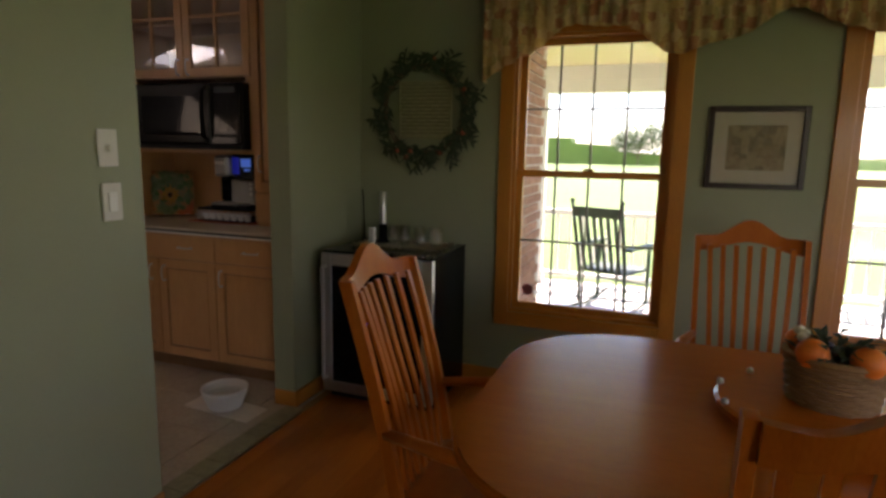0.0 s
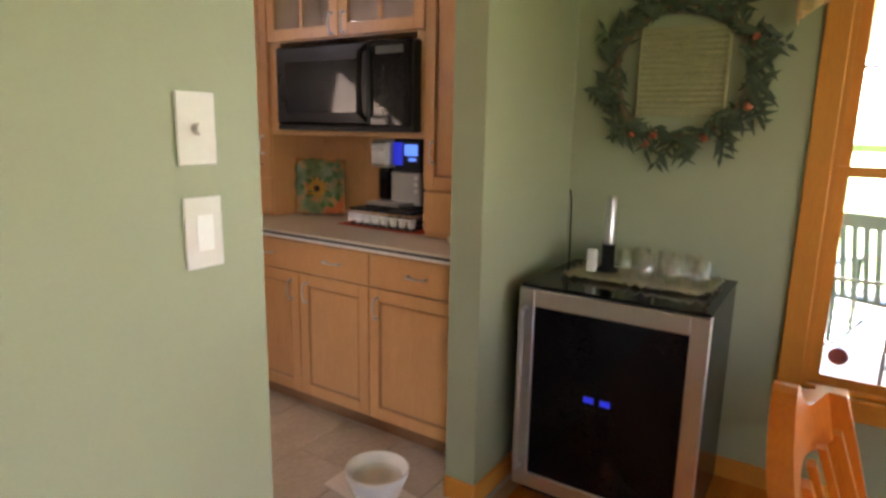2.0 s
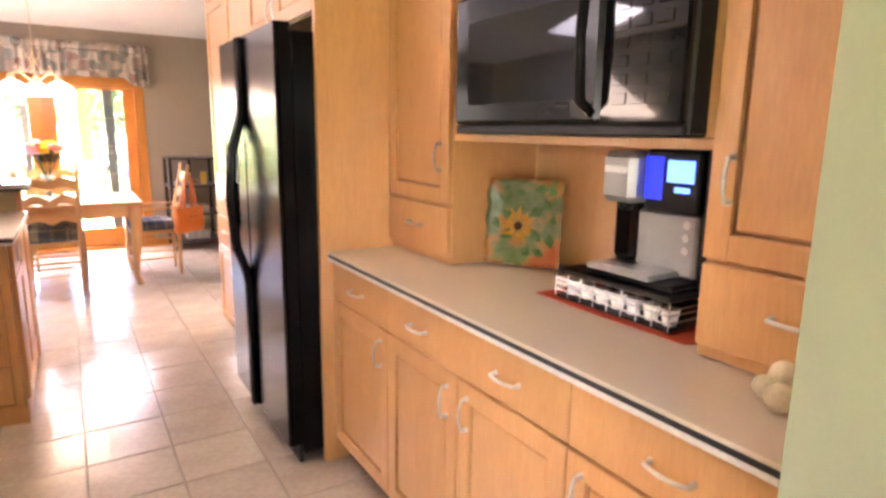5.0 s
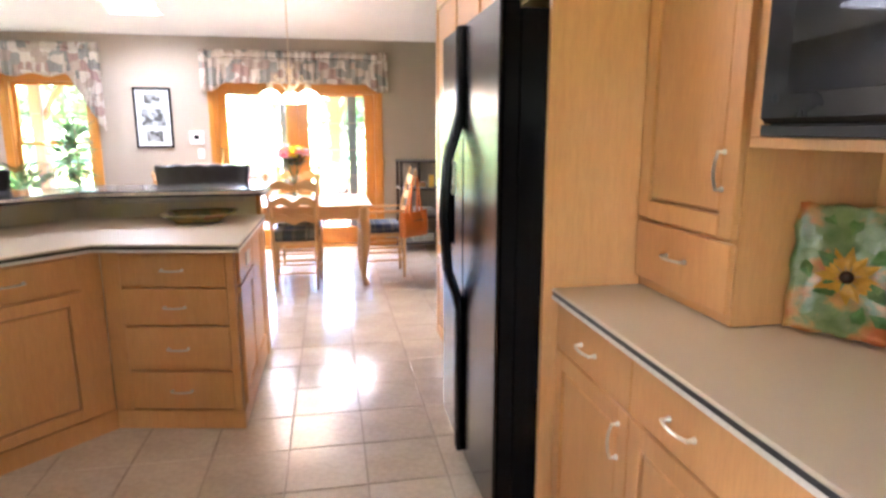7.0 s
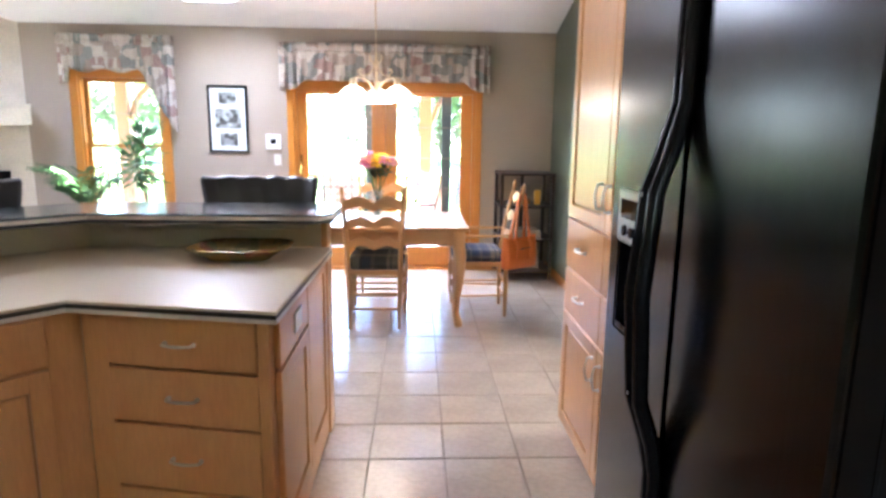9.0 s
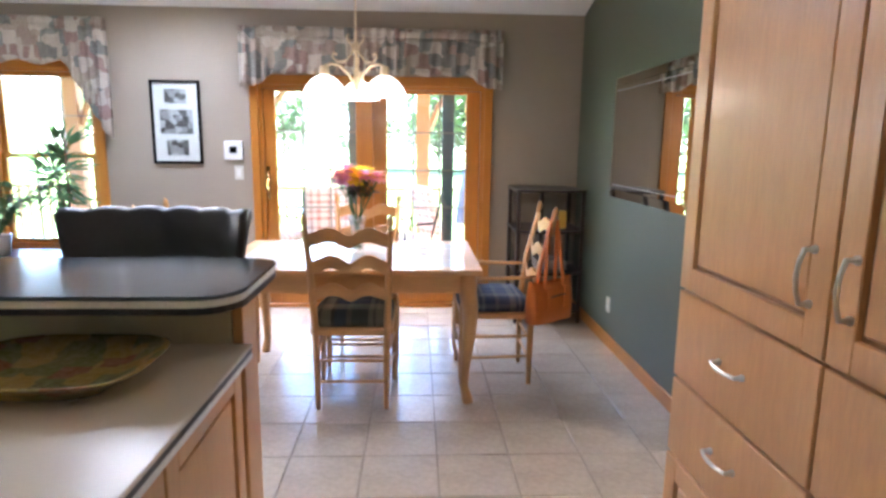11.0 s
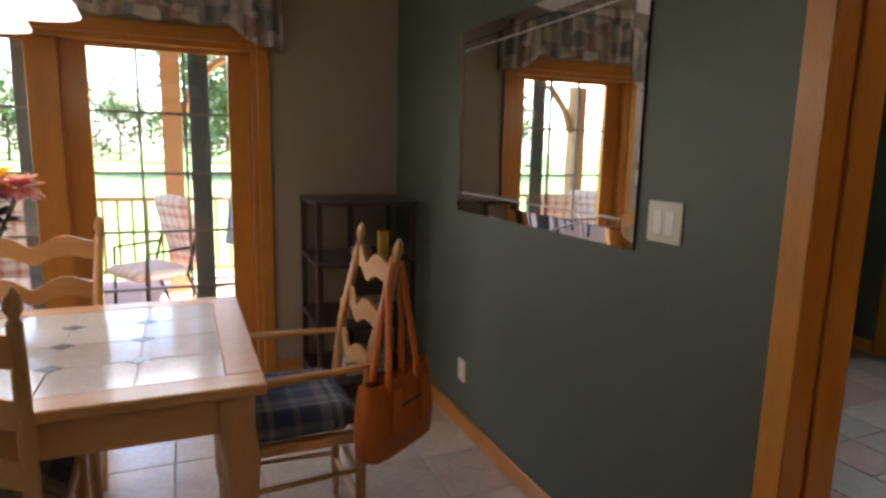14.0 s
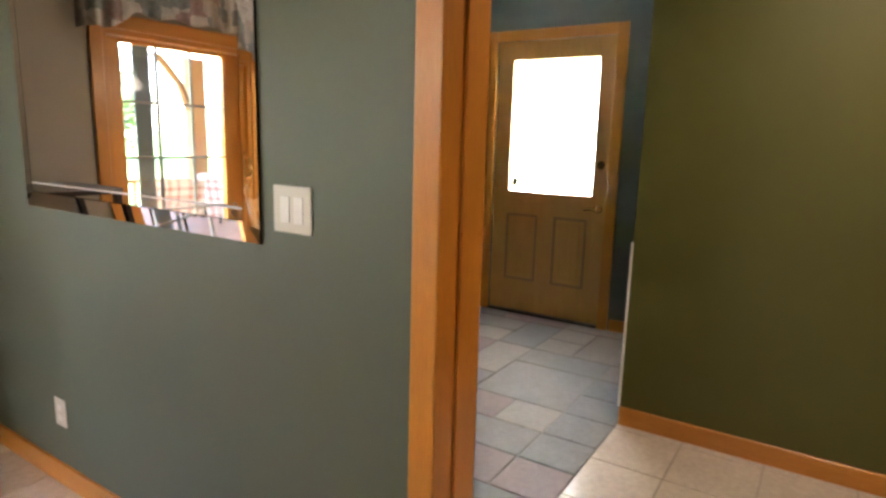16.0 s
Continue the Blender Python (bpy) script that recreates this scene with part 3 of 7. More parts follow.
baseboard("honey oak baseboard on the taupe wall", OAKX, (2.283, XG - 0.014, YP - 0.014, YP, 0, BASE), (-2.7, 0.217, YP - 0.014, YP, 0, BASE))
baseboard("honey oak baseboard on the olive wall", OAKY, (4.864, 4.88, 3.3, 6.785, -0.0055, BASE))
baseboard("honey oak baseboard in the mudroom", OAKY, (6.336, 6.35, 6.785, my0 - 0.09, 0, BASE), (6.336, 6.35, my1 + 0.09, 9.45, 0, BASE))
solo("trim_hall_opening", boxes((XG - 0.02, XG, 6.694, 6.75, 0, 2.20), (XG - 0.02, XG + 0.167, 6.682, 6.70, 0, 2.12), (XG + 0.155, XG + 0.175, 6.70, 6.75, 0, 2.2),
                                (XG - 0.02, XG, 5.665, 6.694, 2.12, 2.20), (XG + 0.06, XG + 0.10, 6.674, 6.682, 0, 2.12), bevel=0.003), OAK, "honey oak casing and jamb of the hall opening", "door casing", "structure")
solo("trim_olive_corner", boxes((4.872, 4.888, 6.785, 6.797, 0.09, 0.92), bevel=0.003), WHITE, "white corner guard strip on the olive wall", "corner guard", "structure")

# threshold strip of small tiles between oak boards and porcelain
thr = thing("trim_threshold", "mottled green stone threshold strip across the opening", "threshold", (1.59, 1.44, 0), kind="structure")
for i in range(8):
    part("tile", boxes((1.10 + i * 0.131, 1.10 + i * 0.131 + 0.126, 1.40, 1.52, -0.006, 0.004), bevel=0.002), surface("threshold_stone_%d" % i, (0.22, 0.21, 0.12), (0.34, 0.31, 0.19), 0.5, scale=25) if i == 0 else bpy.data.materials["threshold_stone_0"], thr)


# ---- windows ----
def sash_window(name, label, along, a0, a1, z0, z1, face, depth, cols=4, glass=PANE):
    """A double-hung window in a wall. along: 'x' or 'y' is the way the wall runs; face: the room side; depth: signed, outwards."""
    s = 1 if depth > 0 else -1

    def bx(u0, u1, d0, d1, w0, w1):
        d0, d1 = face + s * d0, face + s * d1
        return (u0, u1, d0, d1, w0, w1) if along == "x" else (d0, d1, u0, u1, w0, w1)
    lo, hi = min(a0, a1), max(a0, a1)
    mid = (lo + hi) / 2
    base = (mid, face, z0) if along == "x" else (face, mid, z0)
    w = thing(name, label, "window", base, kind="structure")
    c = 0.085
    woodh = OAKX if along == "x" else OAKY
    fr = part("window_frame", boxes(bx(lo - c, lo, -0.02, 0, z0 - c, z1 + c), bx(hi, hi + c, -0.02, 0, z0 - c, z1 + c), bevel=0.004), OAK, w)
    part("head_casing", boxes(bx(lo, hi, -0.02, 0, z1, z1 + c), bevel=0.004), woodh, w)
    part("window_sill", boxes(bx(lo, hi, -0.02, 0, z0 - c, z0), bx(lo - 0.001, hi + 0.001, 0, 0.10, z0, z0 + 0.02), bevel=0.004), woodh, w)
    part("jamb", boxes(bx(lo, lo + 0.018, 0.0, 0.14, z0 + 0.02, z1), bx(hi - 0.018, hi, 0.0, 0.14, z0 + 0.02, z1), bx(lo + 0.018, hi - 0.018, 0, 0.14, z1 - 0.018, z1)), OAK, w)
    zm = (z0 + z1) / 2 + 0.03
    for nm, za, zb, d in (("lower_sash", z0 + 0.02, zm + 0.02, 0.04), ("upper_sash", zm - 0.02, z1 - 0.018, 0.075)):
        L, R = lo + 0.018, hi - 0.018
        r = 0.04
        sash = part(nm, boxes(bx(L, L + r, d, d + 0.032, za, zb), bx(R - r, R, d, d + 0.032, za, zb), bx(L + r, R - r, d, d + 0.032, za, za + r), bx(L + r, R - r, d, d + 0.032, zb - r, zb)), OAK, w)
        gl = part("pane", boxes(bx(L + r, R - r, d + 0.014, d + 0.018, za + r, zb - r)), glass, sash)
        gl.visible_shadow = False
        rows = [bx(L + r + (R - L - 2 * r) * k / cols - 0.006, L + r + (R - L - 2 * r) * k / cols + 0.006, d + 0.008, d + 0.024, za + r, zb - r) for k in range(1, cols)]
        zc = (za + zb) / 2
        rows += [bx(L + r, R - r, d + 0.0085, d + 0.0235, zc - 0.006, zc + 0.006)]
        part("muntins", boxes(*rows), MUNTIN, sash)
    part("sash_lock", boxes(bx(mid - 0.03, mid + 0.03, 0.015, 0.04, zm + 0.02, zm + 0.035), bevel=0.004), BRASS, w)
    return w


MUNTIN = surface("grey_muntin", (0.22, 0.20, 0.17), (0.28, 0.25, 0.21), 0.5, bumps=0)
win1 = sash_window("window_1", "honey oak double-hung window with muntins facing the porch", "y", wy0, wy1, 0.475, 2.14, XE, 0.16)
win2 = sash_window("window_2", "honey oak double-hung window beside the framed print", "y", wy2, wy3, 0.475, 2.14, XE, 0.16)
win3 = sash_window("window_3", "honey oak double-hung window behind house plants", "x", lx0, lx1, lz0, lz1, YP, 0.16, 3)
sk = thing("window_4", "skylight set in the vaulted ceiling", "skylight", ((sx0 + sx1) / 2, 8.68, 2.8), kind="structure")
bm = bmesh.new()
za, zb = 2.54 + 0.27 * (YP - sy0), 2.54 + 0.27 * (YP - sy1)
sx0, sx1, sy0, sy1 = sx0 + 0.034, sx1 - 0.034, sy0 + 0.034, sy1 - 0.034
za, zb = za - 0.0052, zb + 0.0052
slab(bm, [(sx0, sy0, za), (sx0, sy1, zb), (sx0, sy1, zb + 0.4), (sx0, sy0, za + 0.4)], (-0.03, 0, 0))
slab(bm, [(sx1, sy0, za), (sx1, sy1, zb), (sx1, sy1, zb + 0.4), (sx1, sy0, za + 0.4)], (0.03, 0, 0))
slab(bm, [(sx0, sy0, za), (sx1, sy0, za), (sx1, sy0, za + 0.4), (sx0, sy0, za + 0.4)], (0, -0.026, 0))
slab(bm, [(sx0, sy1, zb), (sx1, sy1, zb), (sx1, sy1, zb + 0.4), (sx0, sy1, zb + 0.4)], (0, 0.026, 0))
part("window_frame", bm, WHITE, sk)

# ---- patio door ----
pd = thing("door_1", "honey oak sliding patio door with gridded glass", "patio door", (1.23, YP, 0), kind="structure")
part("casing", boxes((px0 - 0.07, px0, YP - 0.02, YP, 0, pz1 + 0.08), (px1, px1 + 0.07, YP - 0.02, YP, 0, pz1 + 0.08), bevel=0.004), OAK, pd)
part("head_casing", boxes((px0, px1, YP - 0.02, YP, pz1, pz1 + 0.08), bevel=0.004), OAKX, pd)
part("sill", boxes((px0, px1, YP - 0.01, YP + 0.16, 0.0, 0.03), bevel=0.004), OAKX, pd)
part("jamb", boxes((px0, px0 + 0.03, YP, YP + 0.15, 0.03, pz1), (px1 - 0.03, px1, YP, YP + 0.15, 0.03, pz1), (px0 + 0.03, px1 - 0.03, YP, YP + 0.15, pz1 - 0.03, pz1)), OAK, pd)
for nm, x0, x1, d, gx0, gx1 in (("sliding_panel", px0 + 0.03, 1.25, 0.03, 0.42, 1.106), ("fixed_panel", 1.21, px1 - 0.03, 0.085, 1.37, 2.06)):
    y0, y1 = YP + d, YP + d + 0.045
    z0, z1, gz0, gz1 = 0.03, pz1 - 0.03, 0.24, 1.88
    panel = part(nm, boxes((x0, gx0, y0, y1, z0, z1), (gx1, x1, y0, y1, z0, z1), (gx0, gx1, y0, y1, z0, gz0), (gx0, gx1, y0, y1, gz1, z1), bevel=0.003), OAK, pd)
    g = part("pane", boxes((gx0, gx1, y0 + 0.02, y0 + 0.026, gz0, gz1)), PANE, panel)
    g.visible_shadow = False
    rows = [(gx0 + (gx1 - gx0) * k / 3 - 0.007, gx0 + (gx1 - gx0) * k / 3 + 0.007, y0 + 0.012, y0 + 0.034, gz0, gz1) for k in (1, 2)]
    rows += [(gx0, gx1, y0 + 0.0125, y0 + 0.0335, gz0 + (gz1 - gz0) * k / 5 - 0.007, gz0 + (gz1 - gz0) * k / 5 + 0.007) for k in range(1, 5)]
    part("muntins", boxes(*rows), MUNTIN, panel)
part("screen_stile", boxes((1.028, 1.098, YP + 0.135, YP + 0.15, 0.03, pz1 - 0.03), (1.853, 1.96, YP + 0.135, YP + 0.15, 0.03, pz1 - 0.03), bevel=0.003), surface("grey_screen_frame", (0.14, 0.16, 0.17), (0.18, 0.2, 0.21), 0.5), pd, "grey screen door stile")
hb = bmesh.new()
tube(hb, [(0.345, YP + 0.028, 1.02), (0.345, YP - 0.02, 1.05), (0.335, YP - 0.03, 1.10), (0.355, YP - 0.03, 1.15), (0.34, YP - 0.025, 1.19), (0.345, YP + 0.028, 1.21)], [0.008, 0.009, 0.012, 0.012, 0.009, 0.008])
box(hb, 0.33, 0.36, YP + 0.022, YP + 0.03, 0.96, 1.25, 0.004)
part("handle", hb, BRASS, pd, "curved brass pull handle")

# ---- mudroom door ----
md = thing("door_2", "stained wooden outside door with a large glass panel", "door", (6.35, (my0 + my1) / 2, 0), kind="structure")
part("casing", boxes((6.33, 6.35, my0 - 0.08, my0, 0, mz1 + 0.08), (6.33, 6.35, my1, my1 + 0.08, 0, mz1 + 0.08), bevel=0.004), OAK, md)
part("head_casing", boxes((6.33, 6.35, my0, my1, mz1, mz1 + 0.08), bevel=0.004), OAKY, md)
gy0, gy1, gz0, gz1 = 7.52, 8.21, 0.992, 2.0
part("leaf", boxes((6.37, 6.415, my0, gy0, 0.015, mz1), (6.37, 6.415, gy1, my1, 0.015, mz1), (6.37, 6.415, gy0, gy1, gz1, mz1), (6.37, 6.415, gy0, gy1, 0.015, gz0)), DOORWOOD, md)
part("threshold", boxes((6.33, 6.5, my0, my1, -0.02, 0.018), bevel=0.004), DARKW, md)
gp = part("pane", boxes((6.39, 6.396, gy0, gy1, gz0, gz1)), PANE, md)
gp.visible_shadow = False
# added sheet, lit by the lamp behind it so the glass looks white
part("blind", boxes((6.402, 6.405, gy0 + 0.001, gy1 - 0.001, gz0 + 0.001, gz1 - 0.001)), DIFFUSER, md, "added white sheet that glows behind the glass")
for a, b in ((7.54, 7.81), (7.945, 8.215)):
    part("panel_mould", boxes((6.362, 6.37, a, a + 0.02, 0.275, 0.815), (6.362, 6.37, b - 0.02, b, 0.275, 0.815), (6.362, 6.37, a + 0.02, b - 0.02, 0.275, 0.295), (6.362, 6.37, a + 0.02, b - 0.02, 0.795, 0.815), bevel=0.003), MAPLED, md)
    part("panel", boxes((6.364, 6.37, a + 0.05, b - 0.05, 0.32, 0.77), bevel=0.004), DOORWOOD, md)
hb = bmesh.new()
tube(hb, [(6.37, 7.46, 0.90), (6.32, 7.46, 0.90)], 0.012)
tube(hb, [(6.325, 7.46, 0.90), (6.322, 7.50, 0.902), (6.325, 7.56, 0.89)], [0.012, 0.011, 0.008])
tube(hb, [(6.37, 7.46, 0.90), (6.362, 7.46, 0.90)], 0.032, 16)
part("lever_handle", hb, BRASS, md, "bright brass lever handle")
part("deadbolt", tube(bmesh.new(), [(6.37, 7.46, 1.226), (6.35, 7.46, 1.226)], 0.03, 16), BRASS, md)
part("sticker", boxes((6.3885, 6.3895, 8.14, 8.19, 1.03, 1.10)), surface("olive_sticker", (0.3, 0.28, 0.05), (0.35, 0.3, 0.06), 0.6), md, "small olive sticker on the glass")

# ---- cabinets ----
def pull(bm, a, b, out):
    """An arched bar pull from a to b, standing off by the vector out."""
    a, b, o = Vector(a), Vector(b), Vector(out)
    m = (a + b) / 2
    tube(bm, [a, a + o * 0.75, (a + m) / 2 + o * 1.02, m + o * 1.1, (b + m) / 2 + o * 1.02, b + o * 0.75, b], [0.006, 0.005, 0.0045, 0.005, 0.0045, 0.005, 0.006], 6)
    ball(bm, a + o * 0.1, 0.008, 8)
    ball(bm, b + o * 0.1, 0.008, 8)
    return bm


def cab_front(parent, kind, face, u0, u1, z0, z1, frame3, pulls=(), mat=None, glass=False):
    """A drawer or a door on a cabinet. frame3(u, d, z) turns along/outwards/up into the world; pulls: (u, z, way)."""
    mat = mat or MAPLE
    g = 0.003
    u0, u1, z0, z1 = u0 + g, u1 - g, z0 + g, z1 - g

    def bx(bm, a0, a1, d0, d1, w0, w1, bevel=0.0):
        pts = [frame3(a0, d0, w0), frame3(a1, d0, w0), frame3(a1, d1, w0), frame3(a0, d1, w0)]
        fs = []
        lo = [bm.verts.new(p) for p in pts]
        hi = [bm.verts.new((p[0], p[1], w1)) for p in pts]
        fs = [bm.faces.new(lo[::-1]), bm.faces.new(hi)] + [bm.faces.new((lo[i], lo[(i + 1) % 4], hi[(i + 1) % 4], hi[i])) for i in range(4)]
        bmesh.ops.recalc_face_normals(bm, faces=fs)
        if bevel:
            bmesh.ops.bevel(bm, geom=list({e for f in fs for e in f.edges}), offset=bevel, segments=1, affect="EDGES")
    bm = bmesh.new()
    if kind == "drawer":
        bx(bm, u0, u1, 0.001, 0.02, z0, z1, 0.003)
        fr = part("drawer", bm, mat, parent)
    else:
        w = 0.058
        if glass:
            bx(bm, u0 + w, u1 - w, 0.008, 0.012, z0 + w, z1 - w)
            fr = part("door", bm, CABGLASS, parent, "glass cabinet door")
        else:
            bx(bm, u0 + w, u1 - w, 0.001, 0.008, z0 + w, z1 - w)
            fr = part("door", bm, MAPLED, parent)
        for nm, r in (("stile", (u0, u0 + w, z0, z1)), ("stile", (u1 - w, u1, z0, z1)), ("rail", (u0 + w, u1 - w, z0, z0 + w)), ("rail", (u0 + w, u1 - w, z1 - w, z1))):
            bm = bmesh.new()
            bx(bm, r[0], r[1], 0.001, 0.021, r[2], r[3], 0.002)
            part(nm, bm, mat, fr)
        if glass:
            bm = bmesh.new()
            uc = (u0 + u1) / 2
            bx(bm, uc - 0.009, uc + 0.009, 0.006, 0.02, z0 + w, z1 - w)
            zc = z0 + w + (z1 - z0 - 2 * w) * 0.55
            bx(bm, u0 + w, u1 - w, 0.0062, 0.0195, zc - 0.009, zc + 0.009)
            part("muntin", bm, mat, fr)
        else:
            bm = bmesh.new()
            bx(bm, u0 + w + 0.008, u1 - w - 0.008, 0.004, 0.015, z0 + w + 0.008, z1 - w - 0.008, 0.005)
            part("panel", bm, mat, fr)
    for u, z, way in pulls:
        h = 0.048
        a, b = (frame3(u, 0.02, z - h), frame3(u, 0.02, z + h)) if way == "v" else (frame3(u - h, 0.02, z), frame3(u + h, 0.02, z))
        o = Vector(frame3(u, 1, z)) - Vector(frame3(u, 0, z))
        part("handle", pull(bmesh.new(), a, b, o * 0.028), NICKEL, fr, "satin nickel arched pull")
    return fr


east = lambda X: (lambda u, d, z: (X - d, u, z))          # fronts that face west, u along +y
# base cabinets under the coffee counter
XB = 2.355
for label, y0, y1, drawers, doors in (
        ("maple base cabinet with one drawer over a single door", 3.065, 3.572, [(3.065, 3.572, [3.32])], [(3.065, 3.572, 3.115)]),
        ("maple base cabinet with a wide drawer over two doors", 2.155, 3.065, [(2.155, 3.065, [2.84, 2.38])], [(2.61, 3.065, 2.663), (2.155, 2.61, 2.557)]),
        ("maple base cabinet beside the dining room wall", 1.602, 2.155, [(1.602, 2.155, [1.88])], [(1.602, 2.155, 2.105)])):
    c = thing("base_cabinet", label, "cabinet", ((XB + XG) / 2, (y0 + y1) / 2, 0), "kitchen cabinets")
    part("body", boxes((XB, XG - 0.002, y0 + 0.001, y1 - 0.001, 0.1, 0.915)), MAPLE, c)
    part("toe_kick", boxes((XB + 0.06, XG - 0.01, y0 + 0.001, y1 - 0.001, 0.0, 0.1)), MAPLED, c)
    for a, b, hs in drawers:
        cab_front(c, "drawer", XB, a, b, 0.752, 0.908, east(XB), [(h, 0.83, "h") for h in hs])
    for a, b, h in doors:
        cab_front(c, "door", XB, a, b, 0.105, 0.75, east(XB), [(h, 0.655, "v")])


def edge_profile(name, pts, z0, z1, label, at_mats):
    """Worktop from an outline: top sheet, black band and pale bands as parts."""
    t = thing(name, label, "worktop", (sum(p[0] for p in pts) / len(pts), sum(p[1] for p in pts) / len(pts), z0))
    top, band, pale = at_mats
    part("top", prism(bmesh.new(), pts, z1 - 0.010, z1, 0.002), top, t)

    def inset(d):
        c = Vector((sum(p[0] for p in pts) / len(pts), sum(p[1] for p in pts) / len(pts)))
        return [tuple(Vector(p) - (Vector(p) - c).normalized() * d) for p in pts]
    h = z1 - 0.010 - z0
    part("edge_band", prism(bmesh.new(), inset(0.003), z1 - 0.010 - h * 0.5, z1 - 0.010), band, t, "dark inlay band")
    part("lower_edge", prism(bmesh.new(), inset(0.001), z0, z1 - 0.010 - h * 0.5), pale, t, "pale edge band")
    return t


edge_profile("worktop", [(2.315, 1.602), (XG - 0.002, 1.602), (XG - 0.002, 3.573), (2.315, 3.573)], 0.917, 0.953, "cream laminate worktop with a black inlaid edge", (COUNTER, EDGE, EDGEW))

# uppers round the microwave
XU = 2.622
for nm, label, y0, y1, hu in (("upper_cabinet", "maple wall cabinet down to the counter beside the fridge panel", 3.095, 3.573, 3.15), ("upper_cabinet", "maple wall cabinet down to the counter beside the doorway", 1.602, 2.045, 1.99)):
    c = thing(nm, label, "cabinet", ((XU + XG) / 2, (y0 + y1) / 2, 0.957), "kitchen cabinets")
    part("body", boxes((XU, XG - 0.002, y0, y1, 0.957, 2.62)), MAPLE, c)
    cab_front(c, "drawer", XU, y0, y1, 0.985, 1.178, east(XU), [((y0 + y1) / 2, 1.09, "h")])
    cab_front(c, "door", XU, y0, y1, 1.184, 2.55, east(XU), [(hu, 1.36, "v")])
c = thing("microwave_cabinet", "maple cabinet with glass doors over an open microwave bay", "cabinet", ((XU + XG) / 2, 2.57, 1.42), "kitchen cabinets")
part("shelf", boxes((XU, XG - 0.03, 2.047, 3.093, 1.42, 1.445), bevel=0.002), MAPLE, c)
part("back", boxes((XG - 0.028, XG - 0.002, 2.047, 3.093, 0.957, 2.62)), MAPLE, c)
part("face_frame", boxes((XU, XU + 0.02, 2.047, 2.10, 1.446, 1.90), (XU, XU + 0.02, 3.01, 3.093, 1.446, 1.90)), MAPLE, c)
part("upper_box", boxes((XU, XU + 0.3, 2.047, 2.065, 1.905, 2.62), (XU, XU + 0.3, 3.075, 3.093, 1.905, 2.62), (XU, XG - 0.03, 2.065, 3.075, 1.9, 1.92), (XU, XG - 0.03, 2.065, 3.075, 2.6, 2.62), (XU + 0.05, XG - 0.03, 2.065, 3.075, 2.25, 2.265)), MAPLE, c)
cab_front(c, "door", XU, 2.57, 3.093, 1.905, 2.60, east(XU), [(2.61, 1.97, "v")], glass=True)
cab_front(c, "door", XU, 2.047, 2.57, 1.905, 2.60, east(XU), [(2.53, 1.97, "v")], glass=True)

# microwave
mw = thing("microwave", "black over-counter microwave with a dark glass door", "microwave", (2.75, 2.51, 1.4465))
y0, y1, x0 = 2.075, 2.955, 2.53
part("body", boxes((x0 + 0.03, XG - 0.04, y0 - 0.0, y1, 1.4465, 1.865), bevel=0.006), PLASTIC, mw)
dr = part("door", boxes((x0, x0 + 0.028, y0 + 0.24, y1, 1.475, 1.865), bevel=0.012), BLACK, mw)
part("door_window", boxes((x0 - 0.003, x0, y0 + 0.315, y1 - 0.085, 1.535, 1.785), bevel=0.001), BLACKG, dr, "dark reflecting glass")
part("control_panel", boxes((x0 + 0.004, x0 + 0.028, y0, y0 + 0.238, 1.475, 1.865), bevel=0.006), BLACKG, mw)
part("vent_strip", boxes((x0 + 0.01, x0 + 0.028, y0, y1, 1.4475, 1.473), bevel=0.003), PLASTIC, mw)
part("handle", tube(bmesh.new(), [(x0 + 0.01, y0 + 0.262, 1.50), (x0 - 0.035, y0 + 0.264, 1.53), (x0 - 0.045, y0 + 0.264, 1.67), (x0 - 0.035, y0 + 0.264, 1.81), (x0 + 0.01, y0 + 0.262, 1.84)], 0.014, 10), BLACK, mw, smooth=True)
part("display", boxes((x0 + 0.002, x0 + 0.004, y0 + 0.04, y0 + 0.20, 1.80, 1.835)), surface("dim_display", (0.02, 0.03, 0.03), (0.03, 0.04, 0.04), 0.1, bumps=0), mw)
for i in range(6):
    for j in range(3):
        part("button", boxes((x0 + 0.001, x0 + 0.004, y0 + 0.04 + j * 0.058, y0 + 0.082 + j * 0.058, 1.52 + i * 0.042, 1.545 + i * 0.042), bevel=0.001), BLACKG, mw)

# counter things
pl_ = thing("ceramic_platter", "square glazed platter with a sunflower leaning by the cabinet", "platter", (2.86, 2.97, 0.955))
PU, PN = Vector((0.575, -0.818, 0)), Vector((-0.815, -0.573, 0.08))


def on_platter(k, w, d=0.0):
    """A point of the platter: along from 0 to 1, up from 0 to 1, proud by d."""
    return Vector((2.772, 3.085, 0.958)) + PU * (0.287 * k) + Vector((0.028, 0.02, 0.322)) * w + PN * d


def rim_rise(u, w):
    e = max(abs(u) * 2, abs(w * 2 - 1))
    return 0.020 * max(0, (e - 0.70) / 0.30) + 0.003 * math.sin(9 * u + 3 * w) + (0.005 * math.sin(24 * (u + w)) if e > 0.95 else 0)


bm = bmesh.new()
N = 16
grid = [[bm.verts.new(on_platter(i / N + 0.012 * math.sin(7 * j / N * 3), j / N + 0.012 * math.sin(8 * i / N * 3), rim_rise(i / N - 0.5, j / N))) for j in range(N + 1)] for i in range(N + 1)]
for i in range(N):
    for j in range(N):
        bm.faces.new((grid[i][j], grid[i][j + 1], grid[i + 1][j + 1], grid[i + 1][j]))
ext = bmesh.ops.extrude_face_region(bm, geom=list(bm.faces))
bmesh.ops.translate(bm, verts=[v for v in ext["geom"] if isinstance(v, bmesh.types.BMVert)], vec=(0.007, 0.005, 0))
bmesh.ops.recalc_face_normals(bm, faces=bm.faces)
